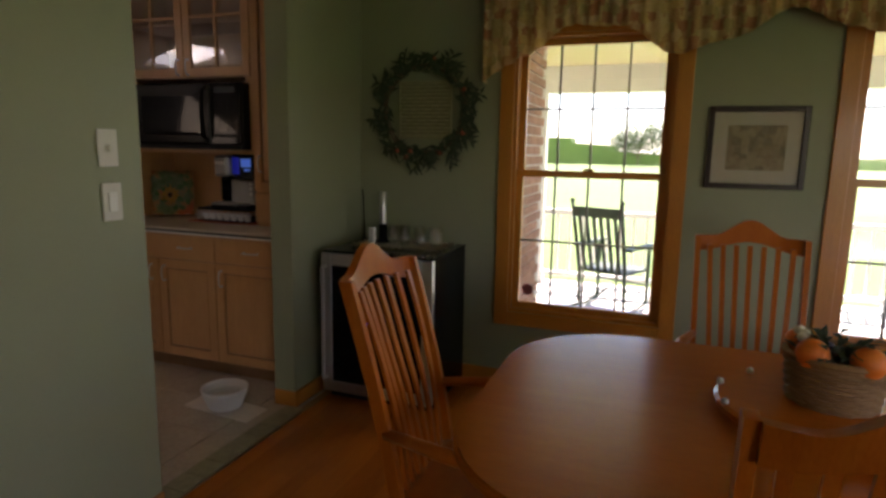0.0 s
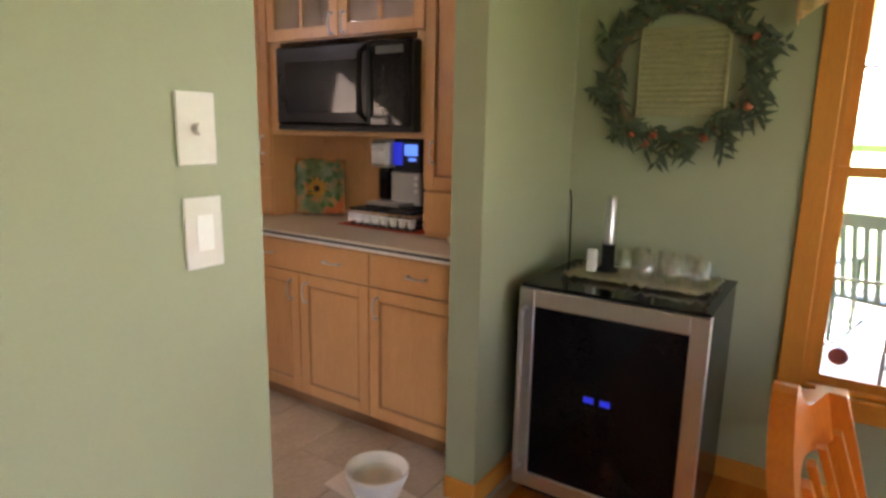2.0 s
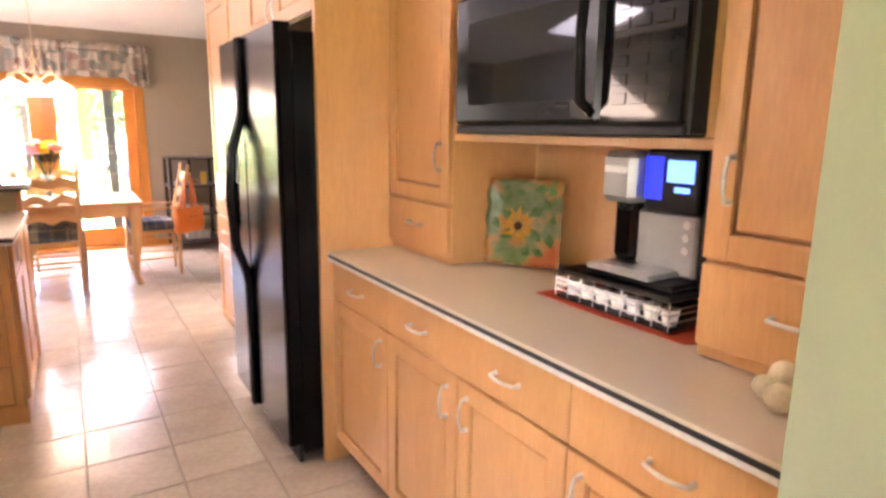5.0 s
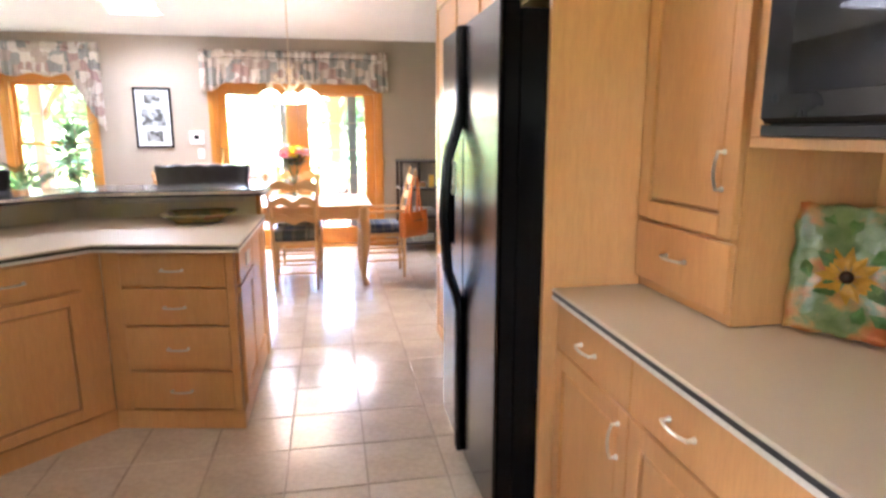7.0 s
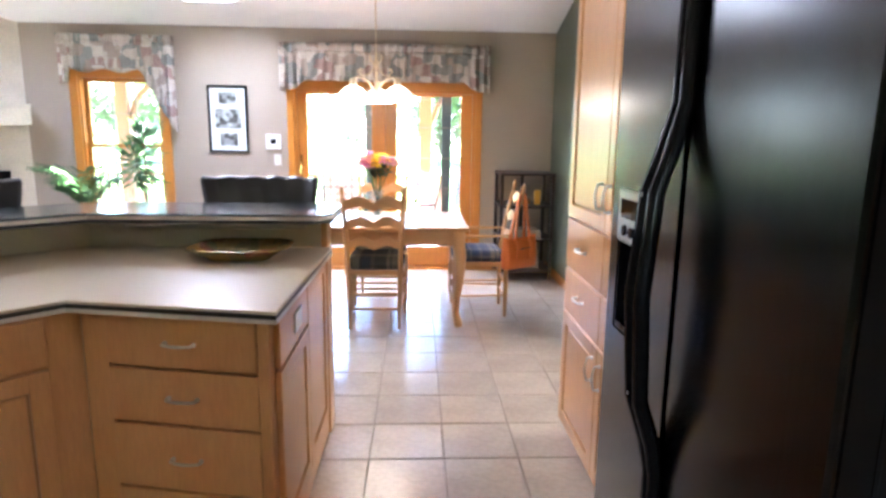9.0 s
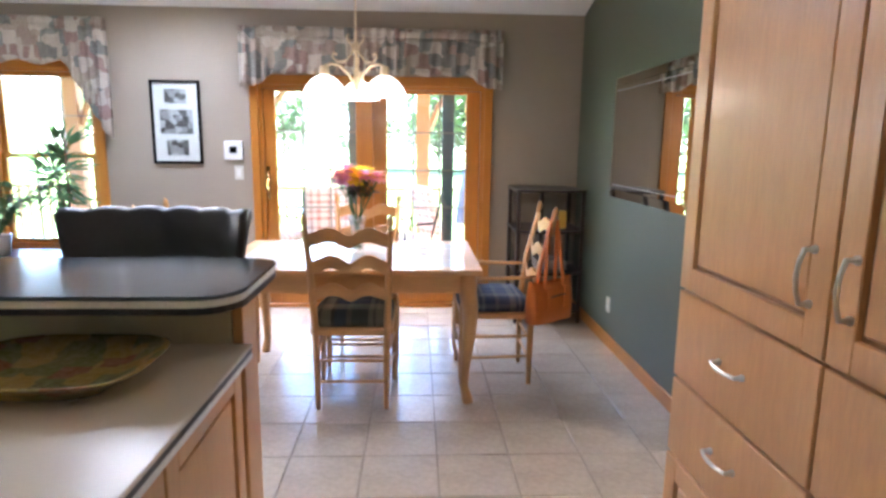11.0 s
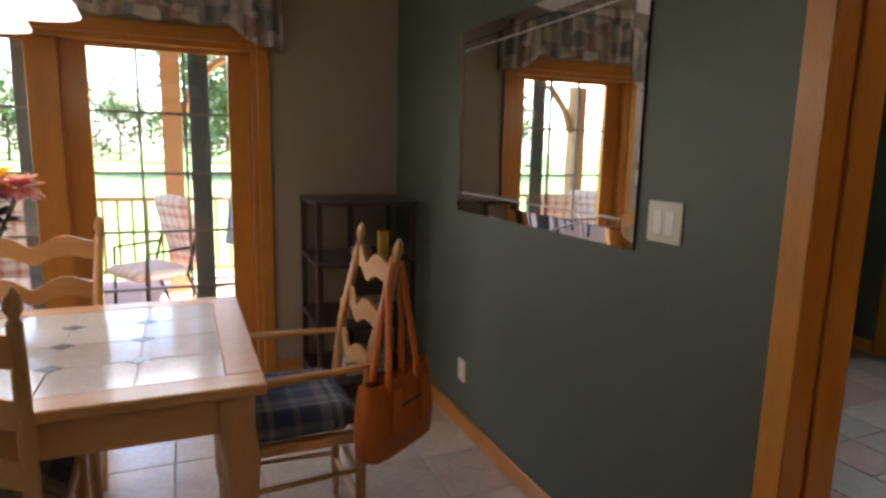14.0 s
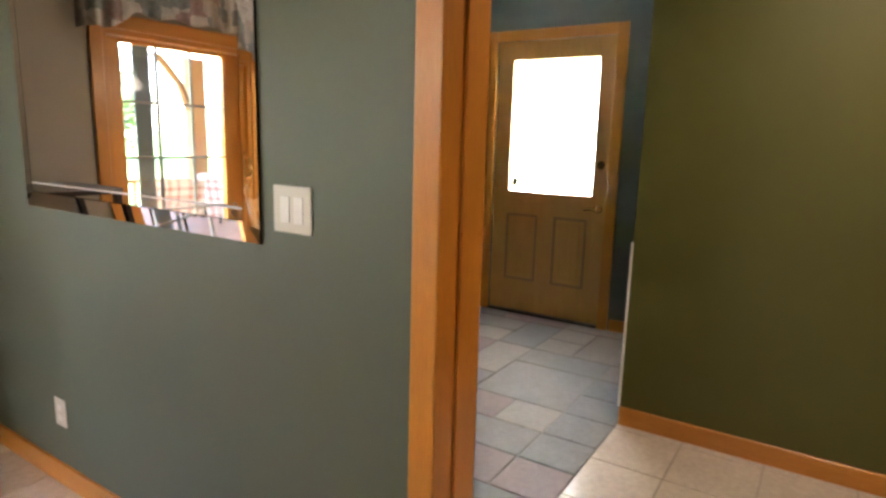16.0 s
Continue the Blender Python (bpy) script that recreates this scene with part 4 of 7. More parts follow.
part("dish", bm, CERAMIC, pl_, "orange and green mottled glaze", True)
rp = random.Random(31)
for cu, cw, size, count in ((0.43, 0.46, 0.064, 12),):
    bm = bmesh.new()
    for k in range(count):
        t = 2 * math.pi * k / count + rp.uniform(-0.1, 0.1)
        d = PU * math.cos(t) + Vector((0.08, 0.06, 0.98)) * math.sin(t)
        leaf(bm, on_platter(cu, cw, 0.012) + d * size * 0.22, d, PN, size * rp.uniform(0.8, 1.05), size * 0.42)
    part("petals", bm, GLAZEY, pl_, "raised glazed petals")
    bm = bmesh.new()
    ball(bm, on_platter(cu, cw, 0.012), size * 0.26, 12)
    part("flower_heart", bm, GLAZED, pl_, "dark glazed flower centre", True)
for cu, cw, t, size in ((0.28, 0.58, 2.6, 0.07), (0.30, 0.36, 3.6, 0.08), (0.66, 0.36, 5.4, 0.075), (0.68, 0.64, 0.6, 0.075), (0.45, 0.86, 1.3, 0.06), (0.55, 0.16, 4.5, 0.065), (0.12, 0.5, 2.0, 0.06), (0.9, 0.55, 1.2, 0.06), (0.88, 0.88, 0.7, 0.06), (0.74, 0.9, 0.2, 0.07), (0.86, 0.3, 4.9, 0.07), (0.72, 0.16, 5.8, 0.06), (0.24, 0.9, 2.4, 0.05), (0.8, 0.72, 2.2, 0.06)):
    bm = bmesh.new()
    d = PU * math.cos(t) + Vector((0.08, 0.06, 0.98)) * math.sin(t)
    leaf(bm, on_platter(cu, cw, 0.009) - d * size * 0.5, d, PN, size, size * 0.55)
    part("glazed_leaf", bm, GLAZEG, pl_)

bm = bmesh.new()
pts = [(2.645, 2.64), (2.64, 2.36), (2.65, 2.10), (2.70, 2.075), (3.0, 2.075), (3.0, 2.64)]
solo("place_mat", prism(bm, pts, 0.954, 0.958), REDM, "red woven mat under the coffee maker", "place mat")
pd_ = thing("pod_drawer", "black wire coffee pod drawer with white pods", "pod drawer", (2.88, 2.40, 0.961))
a0, a1, b0, b1 = 2.665, 2.985, 2.16, 2.57
part("tray_top", boxes((a0, a1, b0, b1, 1.038, 1.05), bevel=0.003), PLASTIC, pd_)
part("tray_floor", boxes((a0, a1, b0, b1, 0.961, 0.969), bevel=0.002), PLASTIC, pd_)
bm = bmesh.new()
for z in (0.985, 1.005, 1.02):
    tube(bm, [(a0, b0, z), (a0, b1, z), (a1, b1, z), (a1, b0, z), (a0, b0, z)], 0.0025, 5)
for k in range(9):
    tube(bm, [(a0, b0 + (b1 - b0) * k / 8, 0.965), (a0, b0 + (b1 - b0) * k / 8, 1.04)], 0.002, 5)
part("wire_front", bm, STEEL, pd_, "steel wire basket")
for k in range(7):
    part("coffee_pod", lathe(bmesh.new(), a0 + 0.045, b0 + 0.03 + k * 0.058, [(0.017, 0.969), (0.024, 1.008), (0.026, 1.012), (0.001, 1.013)], 12), WHITE, pd_)

cm = thing("coffee_maker", "silver and black coffee maker with a blue lit tank", "coffee maker", (2.86, 2.33, 1.05))
part("base", boxes((2.70, 2.98, 2.19, 2.49, 1.051, 1.068), bevel=0.006), PLASTIC, cm)
part("drip_tray", boxes((2.685, 2.86, 2.25, 2.475, 1.069, 1.086), bevel=0.006), SILVERP, cm, "silver drip tray")
part("drip_grid", boxes((2.70, 2.80, 2.29, 2.455, 1.0865, 1.089), bevel=0.001), STEEL, cm)
part("neck", boxes((2.80, 2.88, 2.405, 2.485, 1.087, 1.27), bevel=0.014), BLACKG, cm, "glossy black column")
part("brew_head", boxes((2.735, 2.88, 2.365, 2.485, 1.262, 1.405), bevel=0.018), SILVERP, cm, "silver brew head")
part("head_lip", boxes((2.728, 2.736, 2.385, 2.465, 1.345, 1.365), bevel=0.003), WHITE, cm)
part("spout", lathe(bmesh.new(), 2.79, 2.43, [(0.012, 1.235), (0.02, 1.245), (0.024, 1.262)], 14), PLASTIC, cm)
part("head_side", boxes((2.782, 2.90, 2.19, 2.364, 1.245, 1.412), bevel=0.008), PLASTIC, cm)
part("blue_glow", boxes((2.776, 2.781, 2.30, 2.36, 1.278, 1.395), bevel=0.002), BLUELED, cm, "dark blue lit window")
part("screen", boxes((2.776, 2.781, 2.205, 2.288, 1.328, 1.386), bevel=0.002), BLUESCR, cm, "bright blue lit screen")
part("led_bar", boxes((2.776, 2.781, 2.215, 2.262, 1.302, 1.316), bevel=0.002), BLUESCR, cm)
part("front_panel", boxes((2.812, 2.90, 2.205, 2.404, 1.069, 1.244), bevel=0.008), SILVERP, cm, "pale silver body panel")
part("tank_back", boxes((2.80, 2.99, 2.165, 2.188, 1.051, 1.418), bevel=0.006), PLASTIC, cm)
part("body", boxes((2.901, 2.99, 2.19, 2.485, 1.069, 1.40), bevel=0.008), PLASTIC, cm)
for z in (1.215, 1.18, 1.145):
    part("button", tube(bmesh.new(), [(2.814, 2.235, z), (2.807, 2.235, z)], 0.011, 12), STEEL, cm)
t = bmesh.new()
for i in range(7):
    ball(t, (2.49 + 0.028 * i, 1.78 + 0.05 * math.sin(2 * i), 0.983), 0.03 + 0.006 * math.sin(5 * i), 10, 0.9)
solo("dish_towel", t, CREAMCLOTH, "crumpled pale dish towel on the counter", "towel", smooth=True)

# ---- fridge, its panel and the pantry ----
solo("trim_fridge_panel", boxes((2.285, XG - 0.002, 3.576, 3.602, 0, 2.62), bevel=0.002), MAPLE, "full-height maple panel beside the fridge", "panel", "structure")
fr = thing("fridge", "dark stainless side-by-side fridge with black handles", "fridge", (2.6, 4.04, 0))
part("body", boxes((2.20, XG - 0.03, 3.61, 4.545, 0.05, 1.83), bevel=0.004), BLACK, fr)
part("kick_grille", boxes((2.185, 2.2, 3.625, 4.53, 0.0, 0.085), bevel=0.003), PLASTIC, fr)
part("door_core", boxes((2.151, 2.198, 3.614, 4.106, 0.092, 1.858)), BLACK, fr)
part("fridge_door", boxes((2.133, 2.150, 3.612, 4.108, 0.09, 1.86), bevel=0.006), FRIDGE, fr, "brushed dark steel door")
dy0, dy1, dz0, dz1 = 4.27, 4.485, 0.95, 1.33
fd = part("freezer_door", boxes((2.133, 2.198, 4.128, dy0, 0.09, 1.86), (2.133, 2.198, dy1, 4.543, 0.09, 1.86), (2.133, 2.198, dy0, dy1, dz1, 1.86), (2.133, 2.198, dy0, dy1, 0.09, dz0)), FRIDGE, fr, "brushed dark steel door with a dispenser")
part("dispenser_recess", boxes((2.185, 2.197, dy0, dy1, dz0, 1.19), (2.136, 2.185, dy0, dy0 + 0.012, dz0, 1.19), (2.136, 2.185, dy1 - 0.012, dy1, dz0, 1.19), (2.136, 2.185, dy0 + 0.012, dy1 - 0.012, dz0, dz0 + 0.02)), BLACKG, fd)
part("dispenser_panel", boxes((2.128, 2.185, dy0, dy1, 1.19, dz1), bevel=0.006), SILVERP, fd, "silver dispenser control panel")
for k in range(3):
    part("dispenser_button", tube(bmesh.new(), [(2.128, dy0 + 0.05 + k * 0.05, 1.225), (2.121, dy0 + 0.05 + k * 0.05, 1.225)], 0.014, 10), BLACK, fd)
part("dispenser_display", boxes((2.125, 2.128, dy0 + 0.03, dy1 - 0.03, 1.255, 1.305)), BLACKG, fd)
for nm, y, s in (("handle", 4.098, -1), ("handle", 4.142, 1)):
    zs = [0.10, 0.72, 0.80, 0.90, 1.13, 1.35, 1.46, 1.53, 1.85]
    of = [0.004, 0.006, 0.02, 0.055, 0.07, 0.055, 0.02, 0.006, 0.004]
    sp = [0.0, 0.0, 0.004, 0.012, 0.018, 0.012, 0.004, 0.0, 0.0]
    part(nm, tube(bmesh.new(), [(2.126 - o, y - 0.006 * s + q * (-s) * -0.6, z) for z, o, q in zip(zs, of, sp)], [0.016, 0.016, 0.019, 0.018, 0.018, 0.018, 0.019, 0.016, 0.016], 8), BLACK, fr, "long bowed black handle", True)
    part("handle_cap", boxes((2.056, 2.074, y - 0.012, y + 0.012, 1.325, 1.35), (2.056, 2.074, y - 0.012, y + 0.012, 0.90, 0.925), bevel=0.004), NICKEL, fr)
c = thing("over_fridge_cabinet", "maple cabinet above the fridge with two doors", "cabinet", (2.69, 4.04, 1.9), "kitchen cabinets")
part("body", boxes((2.305, XG - 0.002, 3.604, 4.553, 1.9, 2.62)), MAPLE, c)
cab_front(c, "door", 2.305, 3.604, 4.078, 1.905, 2.60, east(2.305), [(4.03, 1.97, "v")])
cab_front(c, "door", 2.305, 4.078, 4.553, 1.905, 2.60, east(2.305), [(4.125, 1.97, "v")])
for ya, yb, hu in ((4.556, 5.106, 5.056), (5.106, 5.656, 5.156)):
    c = thing("pantry_cabinet", "tall maple pantry with doors above and below two drawers", "cabinet", (2.68, (ya + yb) / 2, 0), "kitchen cabinets")
    XPn = 2.315
    part("body", boxes((XPn, XG - 0.002, ya + 0.001, yb - 0.001, 0.1, 2.62)), MAPLE, c)
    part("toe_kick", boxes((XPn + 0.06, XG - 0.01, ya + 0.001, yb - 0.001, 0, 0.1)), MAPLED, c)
    cab_front(c, "door", XPn, ya, yb, 0.105, 0.655, east(XPn), [(hu, 0.55, "v")])
    cab_front(c, "drawer", XPn, ya, yb, 0.657, 0.865, east(XPn), [((ya + yb) / 2, 0.77, "h")])
    cab_front(c, "drawer", XPn, ya, yb, 0.867, 1.10, east(XPn), [((ya + yb) / 2, 0.985, "h")])
    cab_front(c, "door", XPn, ya, yb, 1.102, 2.25, east(XPn), [(hu, 1.24, "v")])
    cab_front(c, "door", XPn, ya, yb, 2.255, 2.60, east(XPn), [(hu, 2.33, "v")])

# ---- peninsula with raised bar ----
YI = 4.80
FA, FB = Vector((0.53, YI)), Vector((1.145, 4.68))      # the drawer front stands slightly askew
FU = (FB - FA).normalized()
FN = Vector((FU.y, -FU.x))
FL = (FB - FA).length
front = lambda u, d, z: (FA.x + FU.x * u + FN.x * d, FA.y + FU.y * u + FN.y * d, z)
isl = thing("drawer_cabinet", "maple island cabinet with four drawers", "cabinet", (0.84, 5.3, 0), "island cabinets")
part("body", prism(bmesh.new(), [tuple(FA), tuple(FB), (1.145, 5.69), (0.53, 5.69)], 0.1, 0.902), MAPLE, isl)
part("plinth", prism(bmesh.new(), [front(-0.01, 0.014, 0)[:2], front(FL + 0.012, 0.014, 0)[:2], (1.16, 5.70), (0.52, 5.70)], 0.0, 0.098, 0.003), MAPLE, isl)
for u0, u1 in ((0.0, 0.085), (FL - 0.035, FL)):
    part("corner_post", prism(bmesh.new(), [front(u0, 0.0, 0)[:2], front(u0, 0.014, 0)[:2], front(u1, 0.014, 0)[:2], front(u1, 0.0, 0)[:2]], 0.1, 0.902), MAPLE, isl)
for z0, z1 in ((0.73, 0.898), (0.54, 0.725), (0.31, 0.535), (0.105, 0.305)):
    cab_front(isl, "drawer", YI, 0.085, FL - 0.035, z0, z1, front, [(FL / 2 + 0.025, (z0 + z1) / 2, "h")])
eastface = lambda X: (lambda u, d, z: (X + d, u, z))
for a, b in ((4.72, 5.20), (5.20, 5.68)):
    cab_front(isl, "door", 1.145, a, b, 0.105, 0.72 if a < 5 else 0.898, eastface(1.145))
cab_front(isl, "drawer", 1.145, 4.72, 5.20, 0.725, 0.898, eastface(1.145))
part("outlet_plate", boxes((1.166, 1.172, 4.93, 5.05, 0.775, 0.845), bevel=0.002), IVORY, isl, "ivory outlet plate")
# cabinet set at an angle
s2 = math.sqrt(0.5)
P0 = Vector((0.52, YI - 0.004))
diag = lambda u, d, z: (P0.x - s2 * u + s2 * d, P0.y - s2 * u - s2 * d, z)
ang = thing("angled_cabinet", "maple corner cabinet set at an angle with drawer and door", "cabinet", (0.0, 4.7, 0), "island cabinets")
bm = bmesh.new()
prism(bm, [diag(0, 0, 0)[:2], diag(1.7, 0, 0)[:2], diag(1.7, -0.85, 0)[:2], diag(0.0, -0.3, 0)[:2]][::-1], 0.1, 0.902)
part("body", bm, MAPLE, ang)
bm = bmesh.new()
prism(bm, [diag(0.0, 0.012, 0)[:2], diag(1.7, 0.012, 0)[:2], diag(1.7, -0.85, 0)[:2], diag(0.0, -0.3, 0)[:2]][::-1], 0.0, 0.098)
part("plinth", bm, MAPLE, ang)
for a, b in ((0.10, 0.66), (0.67, 1.23)):
    cab_front(ang, "drawer", 0, a, b, 0.74, 0.898, diag, [((a + b) / 2, 0.82, "h")])
    cab_front(ang, "door", 0, a, b, 0.105, 0.735, diag, [(b - 0.05, 0.63, "v")])
d45 = Vector((-s2, -s2))
q, q1 = Vector((0.10, 5.69)) + d45 * 1.75, Vector(diag(1.75, 0.04, 0)[:2])
outline = [front(FL + 0.045, 0.045, 0)[:2], (1.195, 5.69), (0.10, 5.69), tuple(q), tuple(q1), (0.505, YI - 0.045)]
edge_profile("island_worktop", outline[::-1], 0.904, 0.942, "cream laminate island worktop with dark edge", (COUNTER, EDGE, EDGEW))
kw = bmesh.new()
prism(kw, [(1.14, 5.70), (1.14, 5.82), (0.04, 5.82), tuple(Vector((0.04, 5.82)) + d45 * 1.8), tuple(Vector((0.09, 5.70)) + d45 * 1.8), (0.09, 5.70)][::-1], 0, 1.075)
solo("wall_bar_knee", kw, KNEE, "cream laminate knee wall carrying the raised bar", "wall", "structure")
solo("trim_bar_end", boxes((1.142, 1.17, 5.70, 5.83, 0.0, 1.075), bevel=0.003), MAPLE, "maple end panel of the bar wall", "panel", "structure")


def arc(cx, cy, r, a0, a1, n=6):
    return [(cx + r * math.cos(radians(a0 + (a1 - a0) * k / n)), cy + r * math.sin(radians(a0 + (a1 - a0) * k / n))) for k in range(n + 1)]


bt = arc(1.12, 5.58, 0.10, -90, 0) + arc(1.14, 5.86, 0.08, 0, 90) + [(0.03, 5.94), tuple(Vector((0.03, 5.94)) + d45 * 1.85), tuple(Vector((0.20, 5.48)) + d45 * 1.85), (0.20, 5.48)]
edge_profile("bar_counter", bt, 1.078, 1.12, "dark slate laminate raised bar top with pale band", (BARTOP, EDGEW, EDGE))
solo("bar_light", boxes((0.26, 1.08, 5.66, 5.698, 1.03, 1.07), bevel=0.004), IVORY, "slim ivory strip light under the bar", "strip light")
pl = bmesh.new()
z0 = 0.944
rings = []
for r, z in ((0.6, 0.0), (0.62, 0.008), (0.95, 0.045), (1.0, 0.05), (0.97, 0.053), (0.62, 0.018), (0.0, 0.016)):
    ring = []
    for k in range(32):
        a = 2 * math.pi * k / 32
        e = 1 / max(abs(math.cos(a)) ** 4 + abs(math.sin(a)) ** 4, 1e-6) ** 0.25
        ring.append(pl.verts.new((0.85 + 0.22 * r * e * math.cos(a) * 0.95, 5.44 + 0.17 * r * e * math.sin(a), z0 + z)))
    rings.append(ring)
for r0, r1 in zip(rings, rings[1:]):
    for k in range(32):
        pl.faces.new((r0[k], r0[(k + 1) % 32], r1[(k + 1) % 32], r1[k]))
pl.faces.new(rings[0][::-1])
bmesh.ops.remove_doubles(pl, verts=pl.verts, dist=0.0001)
solo("serving_dish", pl, DISHM, "shallow glazed dish with sunflowers on the island", "dish", smooth=True)

# bowl on a mat by the doorway
solo("pet_mat", prism(bmesh.new(), [(1.87, 1.585), (1.915, 2.05), (2.12, 2.05), (2.05, 1.575)], 0.001, 0.007, 0.002), surface("pale_mat", (0.72, 0.64, 0.56), (0.76, 0.69, 0.61), 0.8), "pale rubber mat under a water bowl", "mat")
bw = thing("water_bowl", "white ceramic water bowl on a pale mat", "bowl", (1.99, 1.82, 0.008))
part("bowl", lathe(bmesh.new(), 1.99, 1.82, [(0.085, 0.008), (0.09, 0.012), (0.125, 0.10), (0.13, 0.125), (0.123, 0.127), (0.115, 0.10), (0.05, 0.03), (0.001, 0.028)], 28), WHITE, bw, smooth=True)
part("water", lathe(bmesh.new(), 1.99, 1.82, [(0.108, 0.085), (0.111, 0.088), (0.001, 0.0885)], 28), GLASS, bw)

# ---- breakfast nook ----
tb = thing("breakfast_table", "pale wooden table with white tile top and dark diamonds", "table", (1.245, 7.84, 0))
tx0, tx1, ty0, ty1, tz = 0.505, 1.985, 7.345, 8.335, 0.785
bw_ = 0.095
part("frame_top", boxes((tx0, tx1, ty0, ty0 + bw_, tz - 0.03, tz), (tx0, tx1, ty1 - bw_, ty1, tz - 0.03, tz), bevel=0.004), LIGHTWX, tb)
part("frame_side", boxes((tx0, tx0 + bw_, ty0 + bw_, ty1 - bw_, tz - 0.03, tz), (tx1 - bw_, tx1, ty0 + bw_, ty1 - bw_, tz - 0.03, tz), bevel=0.004), LIGHTW, tb)
part("bed", boxes((tx0 + bw_, tx1 - bw_, ty0 + bw_, ty1 - bw_, tz - 0.03, tz - 0.006)), WHITE, tb)
TTILE = surface("white_table_tile", (0.70, 0.68, 0.63), (0.76, 0.74, 0.69), 0.15, bumps=0.02)
NX, NY = 6, 4
ux, uy = (tx1 - tx0 - 2 * bw_) / NX, (ty1 - ty0 - 2 * bw_) / NY
for i in range(NX):
    for j in range(NY):
        a, b = tx0 + bw_ + i * ux, ty0 + bw_ + j * uy
        part("tile", boxes((a + 0.002, a + ux - 0.002, b + 0.002, b + uy - 0.002, tz - 0.0058, tz - 0.001), bevel=0.0015), TTILE, tb)
for i in (1, 2, 4, 5):
    for j in (1, 2, 3):
        cx, cy = tx0 + bw_ + i * ux, ty0 + bw_ + j * uy
        part("diamond", prism(bmesh.new(), [(cx - 0.035, cy), (cx, cy - 0.028), (cx + 0.035, cy), (cx, cy + 0.028)], tz - 0.0009, tz + 0.0004), EDGE, tb, "dark grey diamond inlay")
part("apron", boxes((tx0 + 0.06, tx1 - 0.06, ty0 + 0.05, ty0 + 0.07, tz - 0.14, tz - 0.03), (tx0 + 0.06, tx1 - 0.06, ty1 - 0.07, ty1 - 0.05, tz - 0.14, tz - 0.03), (tx0 + 0.05, tx0 + 0.07, ty0 + 0.07, ty1 - 0.07, tz - 0.14, tz - 0.03), (tx1 - 0.07, tx1 - 0.05, ty0 + 0.07, ty1 - 0.07, tz - 0.14, tz - 0.03)), LIGHTWX, tb)
for sx, sy, cx, cy in ((-1, -1, tx0 + 0.075, ty0 + 0.065), (1, -1, tx1 - 0.075, ty0 + 0.065), (-1, 1, tx0 + 0.075, ty1 - 0.065), (1, 1, tx1 - 0.075, ty1 - 0.065)):
    zs = [0.755, 0.64, 0.56, 0.40, 0.22, 0.10, 0.03, 0.0]
    of = [0.0, 0.0, 0.014, 0.012, -0.006, -0.010, 0.006, 0.012]
    rr = [0.05, 0.05, 0.046, 0.036, 0.027, 0.023, 0.030, 0.030]
    bm = bmesh.new()
    tube(bm, [(cx + o * sx, cy + o * sy, z) for z, o in zip(zs, of)][::-1], rr[::-1], 8)
    part("leg", bm, LIGHTW, tb, smooth=True)


def wave_slat(w0, w1, h, dip, thick, z, y):
    """A ladder-back slat with a double curve along its top."""
    bm = bmesh.new()
    n = 20
    top, bot = [], []
    for k in range(n + 1):
        u = k / n * 2 - 1
        x = w0 + (w1 - w0) * k / n
        c = dip * (math.cos(2 * math.pi * abs(u)) * -0.5 + 0.5) - dip * 0.55 * max(0, 1 - abs(u) * 4)
        yy = y + 0.03 * (1 - u * u)
        top.append((x, yy, z + h / 2 + c))
        bot.append((x, yy, z - h / 2 + c * 0.75))
    ft = [bm.verts.new(p) for p in top]
    fb = [bm.verts.new(p) for p in bot]
    for k in range(n):
        bm.faces.new((fb[k], fb[k + 1], ft[k + 1], ft[k]))
    ex = bmesh.ops.extrude_face_region(bm, geom=list(bm.faces))
    bmesh.ops.translate(bm, verts=[v for v in ex["geom"] if isinstance(v, bmesh.types.BMVert)], vec=(0, thick, 0))
    bmesh.ops.recalc_face_normals(bm, faces=bm.faces)
    return bm


def cushion(bm, x0, x1, y0, y1, z0, z1, n=10):
    """A soft pad with rounded rim and domed top."""
    def pt(u, v, s):
        e = max(0.0, (max(abs(u), abs(v)) - 0.75) / 0.25)
        h = (1 - e ** 2.2)
        zc, hz = (z0 + z1) / 2, (z1 - z0) / 2
        k = 1 - 0.06 * (abs(u) * abs(v)) ** 2
        return ((x0 + x1) / 2 + (x1 - x0) / 2 * u * k, (y0 + y1) / 2 + (y1 - y0) / 2 * v * k, zc + s * hz * (0.25 + 0.75 * h))
    for s in (1, -1):
        g = [[bm.verts.new(pt(2 * i / n - 1, 2 * j / n - 1, s)) for j in range(n + 1)] for i in range(n + 1)]
        for i in range(n):
            for j in range(n):
                f = (g[i][j], g[i + 1][j], g[i + 1][j + 1], g[i][j + 1])
                bm.faces.new(f if s > 0 else f[::-1])
        if s > 0:
            up = g
        else:
            rim = lambda q: [q[i][0] for i in range(n)] + [q[n][j] for j in range(n)] + [q[i][n] for i in range(n, 0, -1)] + [q[0][j] for j in range(n, 0, -1)]
            a, b = rim(up), rim(g)
            for k in range(len(a)):
                bm.faces.new((b[k], b[(k + 1) % len(a)], a[(k + 1) % len(a)], a[k]))
    bmesh.ops.recalc_face_normals(bm, faces=bm.faces)
    return bm


